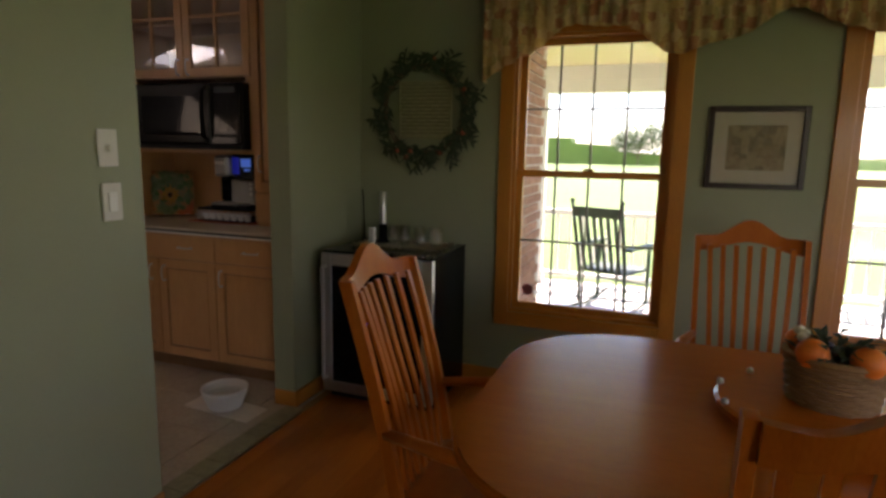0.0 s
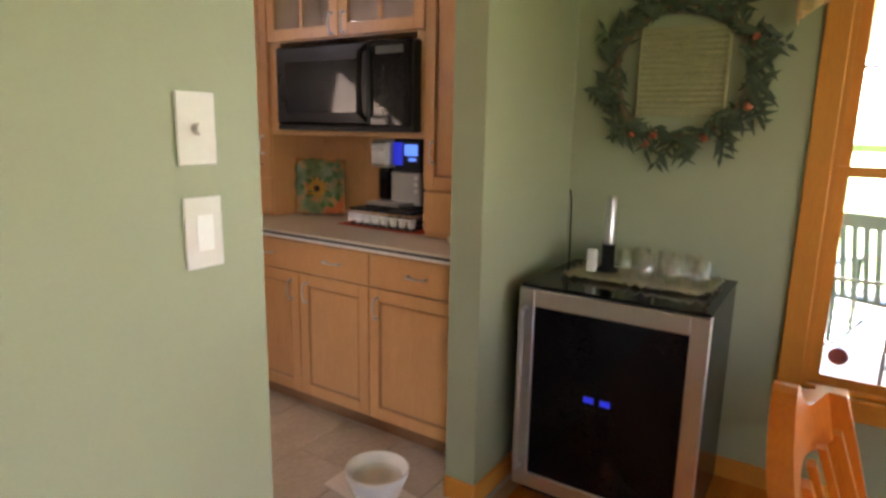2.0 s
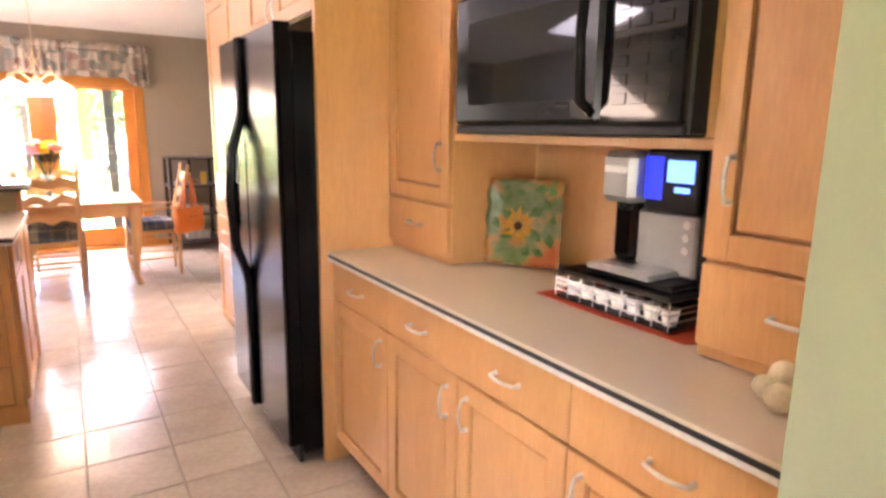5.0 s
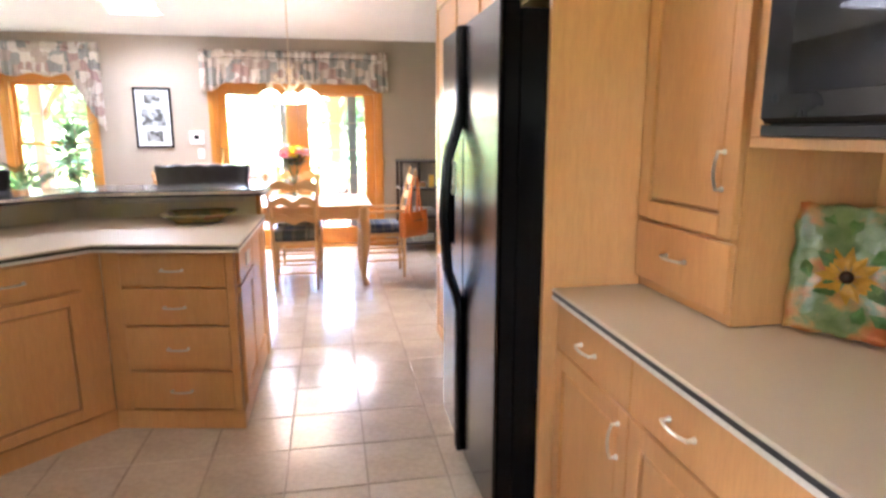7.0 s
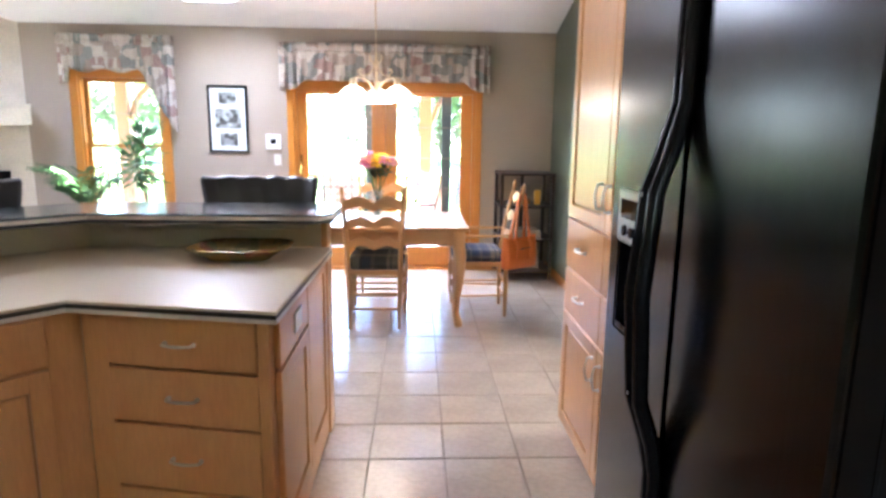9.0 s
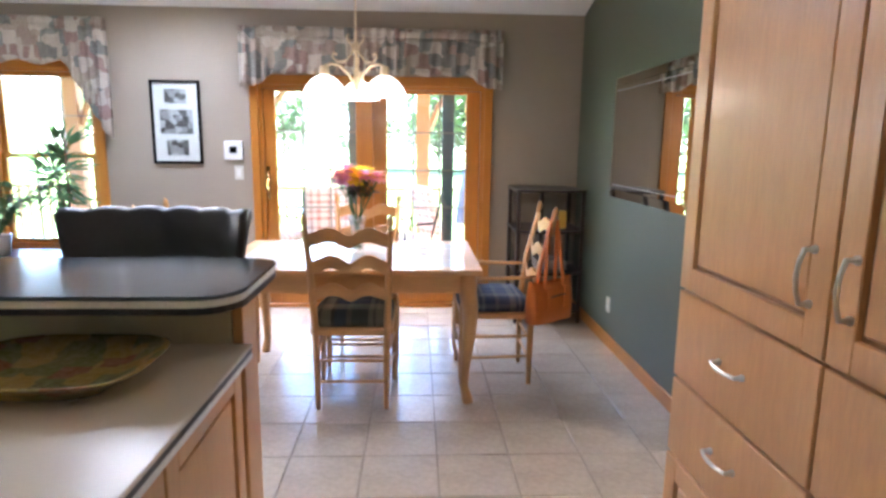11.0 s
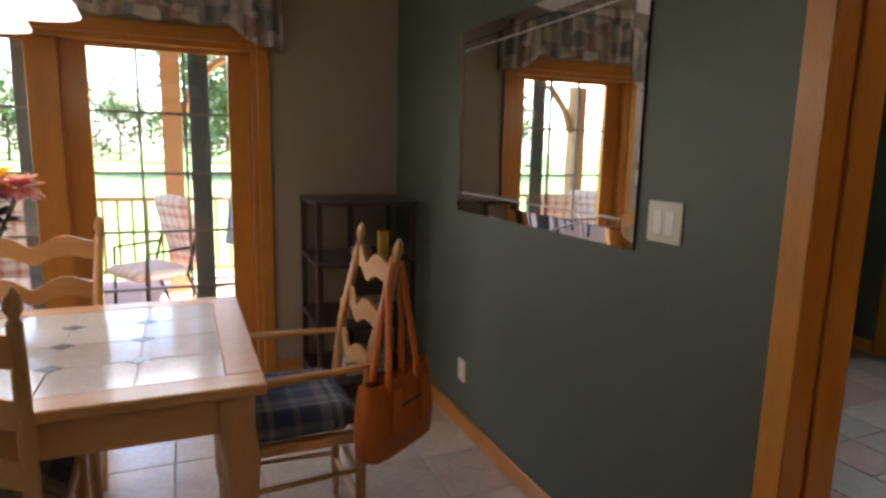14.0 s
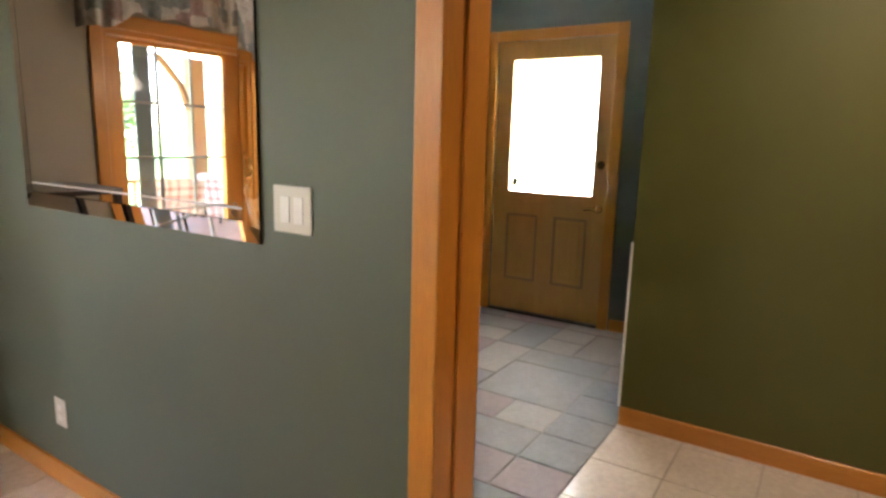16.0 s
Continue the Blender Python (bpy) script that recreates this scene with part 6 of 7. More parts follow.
for i in range(19):
    a, r = rnd.uniform(0, 6.28), 0.12 * math.sqrt(rnd.random())
    hx, hy, hz = VX + r * 1.15 * math.cos(a), VY + r * math.sin(a), vz + 0.52 - r * 0.5 + rnd.uniform(-0.03, 0.03)
    tube(stems, [(VX - 0.02 * math.cos(a), VY - 0.02 * math.sin(a), vz + 0.03), (VX + 0.03 * math.cos(a), VY + 0.03 * math.sin(a), vz + 0.24), (hx, hy, hz)], 0.003, 5)
    m = (PEACH if i % 4 == 0 else PINK) if hx < VX - 0.03 or hx > VX + 0.085 else (PINK if i % 5 == 0 else YELLOW)
    bm = bmesh.new()
    for ring in range(3):
        for k in range(9):
            t = 2 * math.pi * (k + 0.5 * ring) / 9
            d = Vector((math.cos(t), math.sin(t), -0.45 + 0.75 * ring))
            leaf(bm, Vector((hx, hy, hz)) + d * 0.004, d, (0, 0, 1), 0.062 - 0.006 * ring, 0.040)
    ball(bm, (hx, hy, hz + 0.012), 0.014, 8, 0.7)
    part("flower", bm, m, va)
    for k in range(8):
        t = rnd.uniform(0, 6.28)
        d = Vector((math.cos(t), math.sin(t), rnd.uniform(-0.3, 0.5)))
        q = rnd.uniform(0.45, 0.9)
        leaf(leaves, Vector((VX + (hx - VX) * q, VY + (hy - VY) * q, vz + 0.24 + (hz - vz - 0.24) * q)), d, (0, 0, 1), rnd.uniform(0.05, 0.1), rnd.uniform(0.02, 0.035))
part("stem", stems, LEAF, va)
tagged(part("leaves", leaves, LEAFD, va), kind="stuff")


# bar stools
def bar_stool(label, m):
    c = thing("bar_stool", label, "stool", (0, 0, 0), "bar stools")
    bm = cushion(bmesh.new(), -0.23, 0.23, -0.22, 0.22, 0.66, 0.76)
    part("seat", bm, LEATHER, c, smooth=True)
    bm = bmesh.new()
    n = 28
    prof = [(0.80, 0.0), (0.82, 0.03), (1.0, 0.045), (1.14, 0.05), (1.185, 0.075), (1.215, 0.06), (1.22, 0.02), (1.20, -0.015), (1.0, -0.02), (0.82, -0.01)]
    rings = []
    for i in range(n + 1):
        u = i / n * 2 - 1
        x = 0.31 * u
        tuft = 0.012 * abs(math.sin(u * math.pi * 2.5))
        yc = -0.24 + 0.10 * u * u
        rings.append([bm.verts.new((x * (0.80 + 0.20 * min(1, (z - 0.8) / 0.38)), yc - d * (1 + tuft * 8), z + (0.012 * abs(math.sin(u * math.pi * 2.5)) if z > 1.1 else 0))) for z, d in prof])
    for r0, r1 in zip(rings, rings[1:]):
        for k in range(len(prof)):
            bm.faces.new((r0[k], r0[(k + 1) % len(prof)], r1[(k + 1) % len(prof)], r1[k]))
    bm.faces.new(rings[0][::-1])
    bm.faces.new(rings[-1])
    bmesh.ops.recalc_face_normals(bm, faces=bm.faces)
    part("backrest", bm, LEATHER, c, "tufted black leather back", True)
    for s in (-1, 1):
        for t in (-1, 1):
            part("leg", tube(bmesh.new(), [(s * 0.22, t * 0.2, 0), (s * 0.19, t * 0.17, 0.67)], [0.014, 0.019], 8), DARKW, c)
        part("back_support", tube(bmesh.new(), [(s * 0.17, -0.18, 0.70), (s * 0.17, -0.215, 0.95)], 0.014, 8), DARKW, c)
    bm = bmesh.new()
    q = 0.212
    tube(bm, [(-q, -0.19, 0.25), (q, -0.19, 0.25), (q, 0.19, 0.25), (-q, 0.19, 0.25), (-q, -0.19, 0.25)], 0.010, 6)
    part("foot_ring", bm, BLACK, c)
    c.matrix_basis = m
    return c


st1 = bar_stool("black leather bar stool with a tufted back at the bar", pose(0.733, 6.08, 0, 0, 0, 180))
copy_thing(st1, pose(-0.47, 5.63, 0, 0, 0, 225))


# house plants on a stand by the window
def house_plant(name, label, x, y, z0, n, h, spread, lw, arch, pot=WHITE, seed=1):
    r_ = random.Random(seed)
    t = thing(name, label, "plant", (x, y, z0))
    part("pot", lathe(bmesh.new(), x, y, [(0.07, z0), (0.09, z0 + 0.15), (0.098, z0 + 0.16), (0.085, z0 + 0.162), (0.001, z0 + 0.14)], 18), pot, t, smooth=True)
    bm, st = bmesh.new(), bmesh.new()
    for i in range(n):
        a = r_.uniform(0, 6.28)
        k = r_.uniform(0.5, 1)
        if arch:
            pts = [Vector((x, y, z0 + 0.14))]
            for q in (0.35, 0.7, 1.0):
                pts.append(Vector((x + spread * k * q * math.cos(a), y + spread * k * q * math.sin(a), z0 + 0.14 + h * k * (q * 1.5 - q * q * 0.75))))
            tube(st, pts, [0.004, 0.003, 0.002, 0.001], 5)
            for q in range(9):
                f = 0.25 + 0.75 * q / 8
                i0 = min(2, int(f * 3))
                p = pts[i0].lerp(pts[i0 + 1], f * 3 - i0)
                for sg in (-1, 1):
                    leaf(bm, p, Vector((math.cos(a + sg * 1.0), math.sin(a + sg * 1.0), -0.1)), (0, 0, 1), lw * 4, lw)
        else:
            q = i % 2
            f = i / n
            top = h * (1 if q else 0.78)
            zz = z0 + 0.14 + top * (0.42 + 0.58 * f)
            d = Vector((math.cos(a), math.sin(a), -0.5 + 1.9 * f * f + r_.uniform(-0.2, 0.3)))
            leaf(bm, (x - 0.10 * (1 - q), y, zz), d, (math.sin(a) * 0.4, -0.8, 0.5), spread * r_.uniform(0.7, 1.1), lw)
    if not arch:
        tube(st, [(x, y, z0 + 0.13), (x + 0.01, y, z0 + 0.14 + h)], [0.012, 0.006], 6)
        tube(st, [(x, y, z0 + 0.2), (x - 0.1, y, z0 + 0.14 + h * 0.78)], [0.011, 0.006], 6)
    part("stem", st, LEAF if arch else STEM, t)
    tagged(part("leaves", bm, LEAF, t), kind="stuff")
    return t


ps = thing("plant_stand", "low wooden stand by the window", "plant stand", (-1.35, 9.05, 0))
part("top", boxes((-1.85, -0.75, 8.85, 9.3, 0.52, 0.55), bevel=0.004), DARKW, ps)
for x in (-1.81, -0.79):
    for y in (8.89, 9.26):
        part("leg", boxes((x - 0.02, x + 0.02, y - 0.02, y + 0.02, 0, 0.52)), DARKW, ps)
house_plant("palm_plant", "bushy green palm in a white pot", -1.66, 9.0, 0.551, 44, 0.62, 0.46, 0.030, True, seed=3)
house_plant("dracaena_plant", "tall green dracaena in a white pot", -1.12, 9.05, 0.551, 150, 0.78, 0.25, 0.026, False, seed=4)

# mantel and fireplace set across the corner
n45 = Vector((s2, -s2))
ma, mb = Vector((-2.48, 9.42)) + n45 * 0.005, Vector((-4.3, 7.60)) + n45 * 0.005
mt = thing("mantel_shelf", "cream stone mantel shelf over the fireplace", "mantel", (-3.6, 8.5, 1.5))
part("shelf", slab(bmesh.new(), [(ma.x, ma.y, 1.52), (mb.x, mb.y, 1.52), (mb.x, mb.y, 1.69), (ma.x, ma.y, 1.69)], (n45.x * 0.31, n45.y * 0.31, 0)), CREAM, mt)
part("lip", slab(bmesh.new(), [(ma.x, ma.y, 1.691), (mb.x, mb.y, 1.691), (mb.x, mb.y, 1.725), (ma.x, ma.y, 1.725)], (n45.x * 0.34, n45.y * 0.34, 0)), CREAM, mt)
fa, fb = Vector((-2.6, 9.30)) + n45 * 0.01, Vector((-3.6, 8.30)) + n45 * 0.01
fp = thing("fireplace", "black metal fireplace insert in the cream wall", "fireplace", (-3.5, 8.67, 0.3))
part("surround", slab(bmesh.new(), [(fa.x, fa.y, 0.3), (fb.x, fb.y, 0.3), (fb.x, fb.y, 1.06), (fa.x, fa.y, 1.06)], (n45.x * 0.04, n45.y * 0.04, 0)), BLACK, fp)
fa2, fb2 = fa + (fb - fa) * 0.08 + n45 * 0.041, fb + (fa - fb) * 0.08 + n45 * 0.041
part("glass_door", slab(bmesh.new(), [(fa2.x, fa2.y, 0.36), (fb2.x, fb2.y, 0.36), (fb2.x, fb2.y, 1.0), (fa2.x, fa2.y, 1.0)], (n45.x * 0.01, n45.y * 0.01, 0)), BLACKG, fp)
v0 = ma + n45 * 0.2 + (mb - ma) * 0.18
solo("mantel_vase", lathe(bmesh.new(), v0.x, v0.y, [(0.04, 1.726), (0.07, 1.785), (0.05, 1.845), (0.03, 1.875), (0.035, 1.885)], 16), surface("brown_glaze", (0.12, 0.06, 0.04), (0.2, 0.1, 0.06), 0.3), "small brown vase on the mantel", "vase", smooth=True)

# ---- dining room ----
dt = thing("dining_table", "reddish oak dining table with rounded corners", "table", (1.12, -1.05, 0))
dx0, dx1, dy0_, dy1_ = 0.45, 1.79, -2.06, 0.045
top = arc(dx1 - 0.42, dy1_ - 0.42, 0.42, 0, 90, 10) + arc(dx0 + 0.42, dy1_ - 0.42, 0.42, 90, 180, 10) + arc(dx0 + 0.42, dy0_ + 0.42, 0.42, 180, 270, 10) + arc(dx1 - 0.42, dy0_ + 0.42, 0.42, 270, 360, 10)
part("tabletop", prism(bmesh.new(), top, 0.728, 0.76, 0.010), CHERRYT, dt)
ap = [((x - 1.125) * 0.82 + 1.125, (y + 1.05) * 0.88 - 1.05) for x, y in top]
part("apron", prism(bmesh.new(), ap, 0.65, 0.727), CHERRY, dt)
for y in (-0.55, -1.55):
    part("pedestal", lathe(bmesh.new(), 1.125, y, [(0.09, 0.08), (0.10, 0.2), (0.06, 0.3), (0.075, 0.5), (0.11, 0.6), (0.12, 0.65)], 16), CHERRY, dt, smooth=True)
    for s in (-1, 1):
        part("foot", tube(bmesh.new(), [(1.125, y, 0.14), (1.125 + s * 0.2, y, 0.10), (1.125 + s * 0.38, y, 0.03)], [0.06, 0.05, 0.028], 8), CHERRY, dt, smooth=True)


def dining_chair(label, m, arms=True):
    """A tall slat-back oak chair: front towards +y, back at y = 0."""
    c = thing("slat_back_chair", label, "chair", (0, 0, 0), "chairs round the dining table")
    W0, W1 = 0.205, 0.225
    side = lambda z: -0.005 - 0.16 * ((z - 0.42) / 0.68) ** 1.25 if z > 0.42 else -0.005
    for s in (-1, 1):
        bm = bmesh.new()
        zs = [0.0, 0.2, 0.44, 0.6, 0.75, 0.9, 1.02, 1.10]
        wl = lambda z: W0 + (W1 - W0) * min(1, z / 1.1)
        a = [(s * (wl(z) - 0.013), side(z) - 0.02 - (0.05 * (1 - z / 0.44) if z < 0.44 else 0), z) for z in zs]
        for i in range(len(zs) - 1):
            p, q = a[i], a[i + 1]
            slab(bm, [(p[0], p[1], p[2]), (p[0], p[1] + 0.04, p[2]), (q[0], q[1] + 0.04, q[2]), (q[0], q[1], q[2])], (s * 0.024, 0, 0))
        bmesh.ops.remove_doubles(bm, verts=bm.verts, dist=0.0005)
        part("back_post", bm, CHERRY, c)
        part("front_leg", tube(bmesh.new(), [(s * 0.235, 0.44, 0), (s * 0.235, 0.44, 0.2), (s * 0.235, 0.44, 0.43)], [0.016, 0.022, 0.022], 8), CHERRY, c, smooth=True)
        part("side_stretcher", tube(bmesh.new(), [(s * 0.225, -0.03, 0.17), (s * 0.235, 0.44, 0.17)], 0.010, 6), CHERRY, c)
        if arms:
            part("arm", tube(bmesh.new(), [(s * 0.215, side(0.66), 0.66), (s * 0.275, 0.15, 0.665), (s * 0.29, 0.36, 0.655), (s * 0.27, 0.44, 0.65)], [0.016, 0.022, 0.026, 0.02], 8), CHERRY, c, smooth=True)
            part("arm_post", tube(bmesh.new(), [(s * 0.24, 0.36, 0.44), (s * 0.28, 0.36, 0.65)], 0.014, 8), CHERRY, c)
    # crest rail with a raised middle
    bm = bmesh.new()
    n = 24
    f, b = [], []
    for k in range(n + 1):
        u = k / n * 2 - 1
        h = 0.065 + 0.075 * (0.5 + 0.5 * math.cos(math.pi * min(1, abs(u) / 0.75)))
        lo = 1.03 + 0.045 * (0.5 + 0.5 * math.cos(math.pi * u))
        y = side(1.08) - 0.02 - 0.035 * (1 - u * u)
        f.append((bm.verts.new((0.212 * u, y, lo)), bm.verts.new((0.212 * u, y - 0.015, 1.035 + h))))
    for k in range(n):
        bm.faces.new((f[k][0], f[k + 1][0], f[k + 1][1], f[k][1]))
    ex = bmesh.ops.extrude_face_region(bm, geom=list(bm.faces))
    bmesh.ops.translate(bm, verts=[v for v in ex["geom"] if isinstance(v, bmesh.types.BMVert)], vec=(0, 0.026, 0))
    bmesh.ops.recalc_face_normals(bm, faces=bm.faces)
    part("crest_rail", bm, CHERRY, c)
    part("seat", cushion(bmesh.new(), -0.255, 0.255, -0.03, 0.47, 0.425, 0.465), CHERRY, c, smooth=True)
    for k in range(7):
        u = (k - 3) / 3
        bm = bmesh.new()
        zs = [0.455, 0.58, 0.72, 0.86, 0.98, 1.06]
        ps = [Vector((u * (0.14 + 0.03 * (z - 0.45) / 0.6), side(z) - 0.005 - 0.03 * (1 - u * u) * min(1, (z - 0.45) / 0.4) + 0.012 * math.sin((z - 0.45) * 5), z)) for z in zs]
        for p, q in zip(ps, ps[1:]):
            slab(bm, [p + Vector((-0.011, 0, 0)), p + Vector((0.011, 0, 0)), q + Vector((0.011, 0, 0)), q + Vector((-0.011, 0, 0))], (0, 0.011, 0))
        bmesh.ops.remove_doubles(bm, verts=bm.verts, dist=0.0005)
        part("slat", bm, CHERRY, c)
    c.matrix_basis = m
    return c


dc = dining_chair("reddish oak slat-back armchair at the table's head", pose(1.07, 0.22, 0, 0, 0, 180))
copy_thing(dc, pose(2.24, -0.82, 0, 0, 0, 90))
tagged(copy_thing(dc, pose(0.48, -0.80, 0, 0, 0, -90)), "reddish oak slat-back chair on the near long side of the table")

# lazy susan with a basket of fruit
LX, LY = 1.16, -0.87
ls = thing("lazy_susan", "round wooden turntable on the dining table", "turntable", (LX, LY, 0.761))
part("plate", lathe(bmesh.new(), LX, LY, [(0.24, 0.785), (0.262, 0.79), (0.265, 0.805), (0.255, 0.812), (0.001, 0.812)], 36), CHERRYT, ls, smooth=False)
part("base", lathe(bmesh.new(), LX, LY, [(0.12, 0.761), (0.12, 0.785), (0.001, 0.786)], 24), CHERRY, ls)
for k in range(10):
    a = 2 * math.pi * k / 10
    part("bead", ball(bmesh.new(), (LX + 0.255 * math.cos(a), LY + 0.255 * math.sin(a), 0.818), 0.010, 8), NICKEL, ls)
LX += 0.05
LY -= 0.03
bk = thing("fruit_basket", "round woven basket on the turntable", "basket", (LX, LY, 0.813))
bm = bmesh.new()
for i in range(11):
    z = 0.818 + i * 0.0115
    r = 0.106 + 0.012 * i / 10
    tube(bm, [(LX + (r + 0.003 * math.sin(12 * t + i * math.pi)) * math.cos(t), LY + (r + 0.003 * math.sin(12 * t + i * math.pi)) * math.sin(t), z) for t in [2 * math.pi * q / 36 for q in range(37)]], 0.0065, 5)
lathe(bm, LX, LY, [(0.10, 0.813), (0.102, 0.82), (0.001, 0.821)], 24)
part("weave", bm, WICKER, bk)
part("rim", tube(bmesh.new(), [(LX + 0.121 * math.cos(t), LY + 0.121 * math.sin(t), 0.945) for t in [2 * math.pi * q / 36 for q in range(37)]], 0.010, 6), WICKER, bk)
for nm, dx, dy, r, mt_, lb in (("orange", -0.06, 0.07, 0.042, ORANGE, "ripe orange in the basket"), ("orange", -0.085, -0.05, 0.042, ORANGE, "ripe orange at the basket's rim"), ("orange", 0.05, 0.08, 0.04, ORANGE, "ripe orange in the basket")):
    solo(nm, ball(bmesh.new(), (LX + dx, LY + dy, 0.955), r, 16), mt_, lb, "fruit", smooth=True)
rnd = random.Random(9)
gb = thing("dark_greenery", "dark leaves, grapes and pale buds filling the basket", "greenery", (LX, LY, 0.83))
bm = bmesh.new()
for i in range(46):
    a, r = rnd.uniform(0, 6.28), 0.09 * math.sqrt(rnd.random())
    ball(bm, (LX + r * math.cos(a), LY + r * math.sin(a), 0.905 + rnd.uniform(-0.01, 0.05)), rnd.uniform(0.012, 0.02), 8)
tagged(part("grapes", bm, surface("dark_grape", (0.02, 0.008, 0.012), (0.035, 0.012, 0.02), 0.35), gb), kind="stuff")
bm = bmesh.new()
for i in range(80):
    a, r = rnd.uniform(0, 6.28), rnd.uniform(0.03, 0.10)
    leaf(bm, (LX + r * math.cos(a), LY + r * math.sin(a), 0.94 + rnd.uniform(-0.01, 0.05)), (math.cos(a + rnd.uniform(-1, 1)), math.sin(a + rnd.uniform(-1, 1)), rnd.uniform(-0.1, 0.9)), (0, 0, 1), rnd.uniform(0.04, 0.075), 0.026)
tagged(part("leaves", bm, LEAFD, gb), kind="stuff")
bm = bmesh.new()
for i in range(5):
    ball(bm, (LX - 0.02 + 0.012 * i, LY + 0.09 - 0.01 * (i % 2), 0.99 + 0.006 * (i % 3)), 0.013, 8)
tagged(part("buds", bm, CREAMCLOTH, gb), kind="stuff")

# wine cooler in the corner
wc = thing("wine_cooler", "black wine cooler with a steel-framed glass door", "wine cooler", (2.62, 1.04, 0))
c0, c1, d0, d1, ht = 2.325, 2.90, 0.70, 1.385, 0.89
part("body", boxes((c0 + 0.045, c1, d0 + 0.004, d1 - 0.004, 0.03, ht - 0.012), bevel=0.004), BLACK, wc)
part("top", boxes((c0 + 0.01, c1, d0, d1, ht - 0.012, ht), bevel=0.003), BLACKG, wc)
part("kick_plate", boxes((c0 + 0.06, c1 - 0.05, d0 + 0.02, d1 - 0.02, 0.0, 0.03)), PLASTIC, wc)
f = 0.062
door = part("door_frame", boxes((c0, c0 + 0.042, d0, d0 + f, 0.05, ht - 0.014), (c0, c0 + 0.042, d1 - f, d1, 0.05, ht - 0.014), (c0, c0 + 0.042, d0 + f, d1 - f, 0.05, 0.05 + f), (c0, c0 + 0.042, d0 + f, d1 - f, ht - 0.014 - f * 1.1, ht - 0.014), bevel=0.003), STEEL, wc, "brushed steel door frame")
part("door_glass", boxes((c0 + 0.010, c0 + 0.03, d0 + f, d1 - f, 0.05 + f, ht - 0.014 - f * 1.1)), BLACKG, door, "dark glass door")
for k in (0, 1):
    yy = 1.045 + 0.045 - 0.062 * k
    part("display_digit", boxes((c0 + 0.007, c0 + 0.0098, yy - 0.019, yy + 0.019, 0.474, 0.497), bevel=0.001), BLUELED, door, "lit blue display")
part("handle", tube(bmesh.new(), [(c0 + 0.002, d1 - 0.03, 0.80), (c0 - 0.04, d1 - 0.03, 0.80), (c0 - 0.04, d1 - 0.03, 0.14), (c0 + 0.002, d1 - 0.03, 0.14)], 0.011, 10), STEEL, door, "round steel bar handle")
bm = bmesh.new()
n = 26
g = [[bm.verts.new((2.51 + 0.30 * i / 12 + 0.006 * math.sin(j), 0.74 + 0.56 * j / n, ht + 0.004 + 0.003 * math.sin(i * 1.7) * math.cos(j * 1.1) + (0.022 if i in (0, 12) or j in (0, n) else 0.004) * abs(math.sin(i * 2.1 + j * 1.7)))) for j in range(n + 1)] for i in range(13)]
for i in range(12):
    for j in range(n):
        bm.faces.new((g[i][j], g[i + 1][j], g[i + 1][j + 1], g[i][j + 1]))
bmesh.ops.solidify(bm, geom=list(bm.faces), thickness=-0.003)
solo("table_runner", bm, CREAMCLOTH, "crumpled cream lace runner on the wine cooler", "runner", smooth=True)
zb_ = ht + 0.016
opn = thing("wine_opener", "steel and black electric wine opener in its stand", "wine opener", (2.68, 1.165, zb_))
part("shaft", lathe(bmesh.new(), 2.68, 1.165, [(0.020, zb_ + 0.10), (0.021, zb_ + 0.12), (0.021, zb_ + 0.30), (0.017, zb_ + 0.306), (0.001, zb_ + 0.307)], 18), STEEL, opn, "polished steel shaft", True)
part("stand", lathe(bmesh.new(), 2.68, 1.165, [(0.045, zb_), (0.045, zb_ + 0.008), (0.027, zb_ + 0.02), (0.025, zb_ + 0.11), (0.001, zb_ + 0.112)], 18), PLASTIC, opn, smooth=True)
part("foil_cutter", boxes((2.62, 2.645, 1.195, 1.235, zb_, zb_ + 0.09), bevel=0.004), IVORY, opn, "pale foil cutter")
for x, y in ((2.66, 1.09), (2.74, 1.045), (2.62, 0.995), (2.72, 0.945), (2.63, 0.895), (2.72, 0.845), (2.65, 0.80)):
    bm = bmesh.new()
    prof = [(0.027, 0), (0.03, 0.004), (0.033, 0.10), (0.031, 0.10), (0.027, 0.015), (0.001, 0.012)]
    rings = [[bm.verts.new((x + r * math.cos(2 * math.pi * q / 20), y + r * math.sin(2 * math.pi * q / 20), zb_ + z)) for q in range(20)] for r, z in prof]
    for r0, r1 in zip(rings, rings[1:]):
        for q in range(20):
            bm.faces.new((r0[q], r0[(q + 1) % 20], r1[(q + 1) % 20], r1[q]))
    bm.faces.new(rings[0][::-1])
    solo("drinking_glass", bm, GLASS, "small clear glass tumbler on the lace runner", "glass", group="tumblers on the wine cooler", smooth=True)
bm = tube(bmesh.new(), [(2.95, 1.43, 0.05), (2.955, 1.435, 0.5), (2.952, 1.437, 0.93), (2.958, 1.445, 1.15), (2.955, 1.453, 1.2)], 0.004, 6)
solo("power_cord", bm, BLACK, "thin black power cord in the corner", "cord")

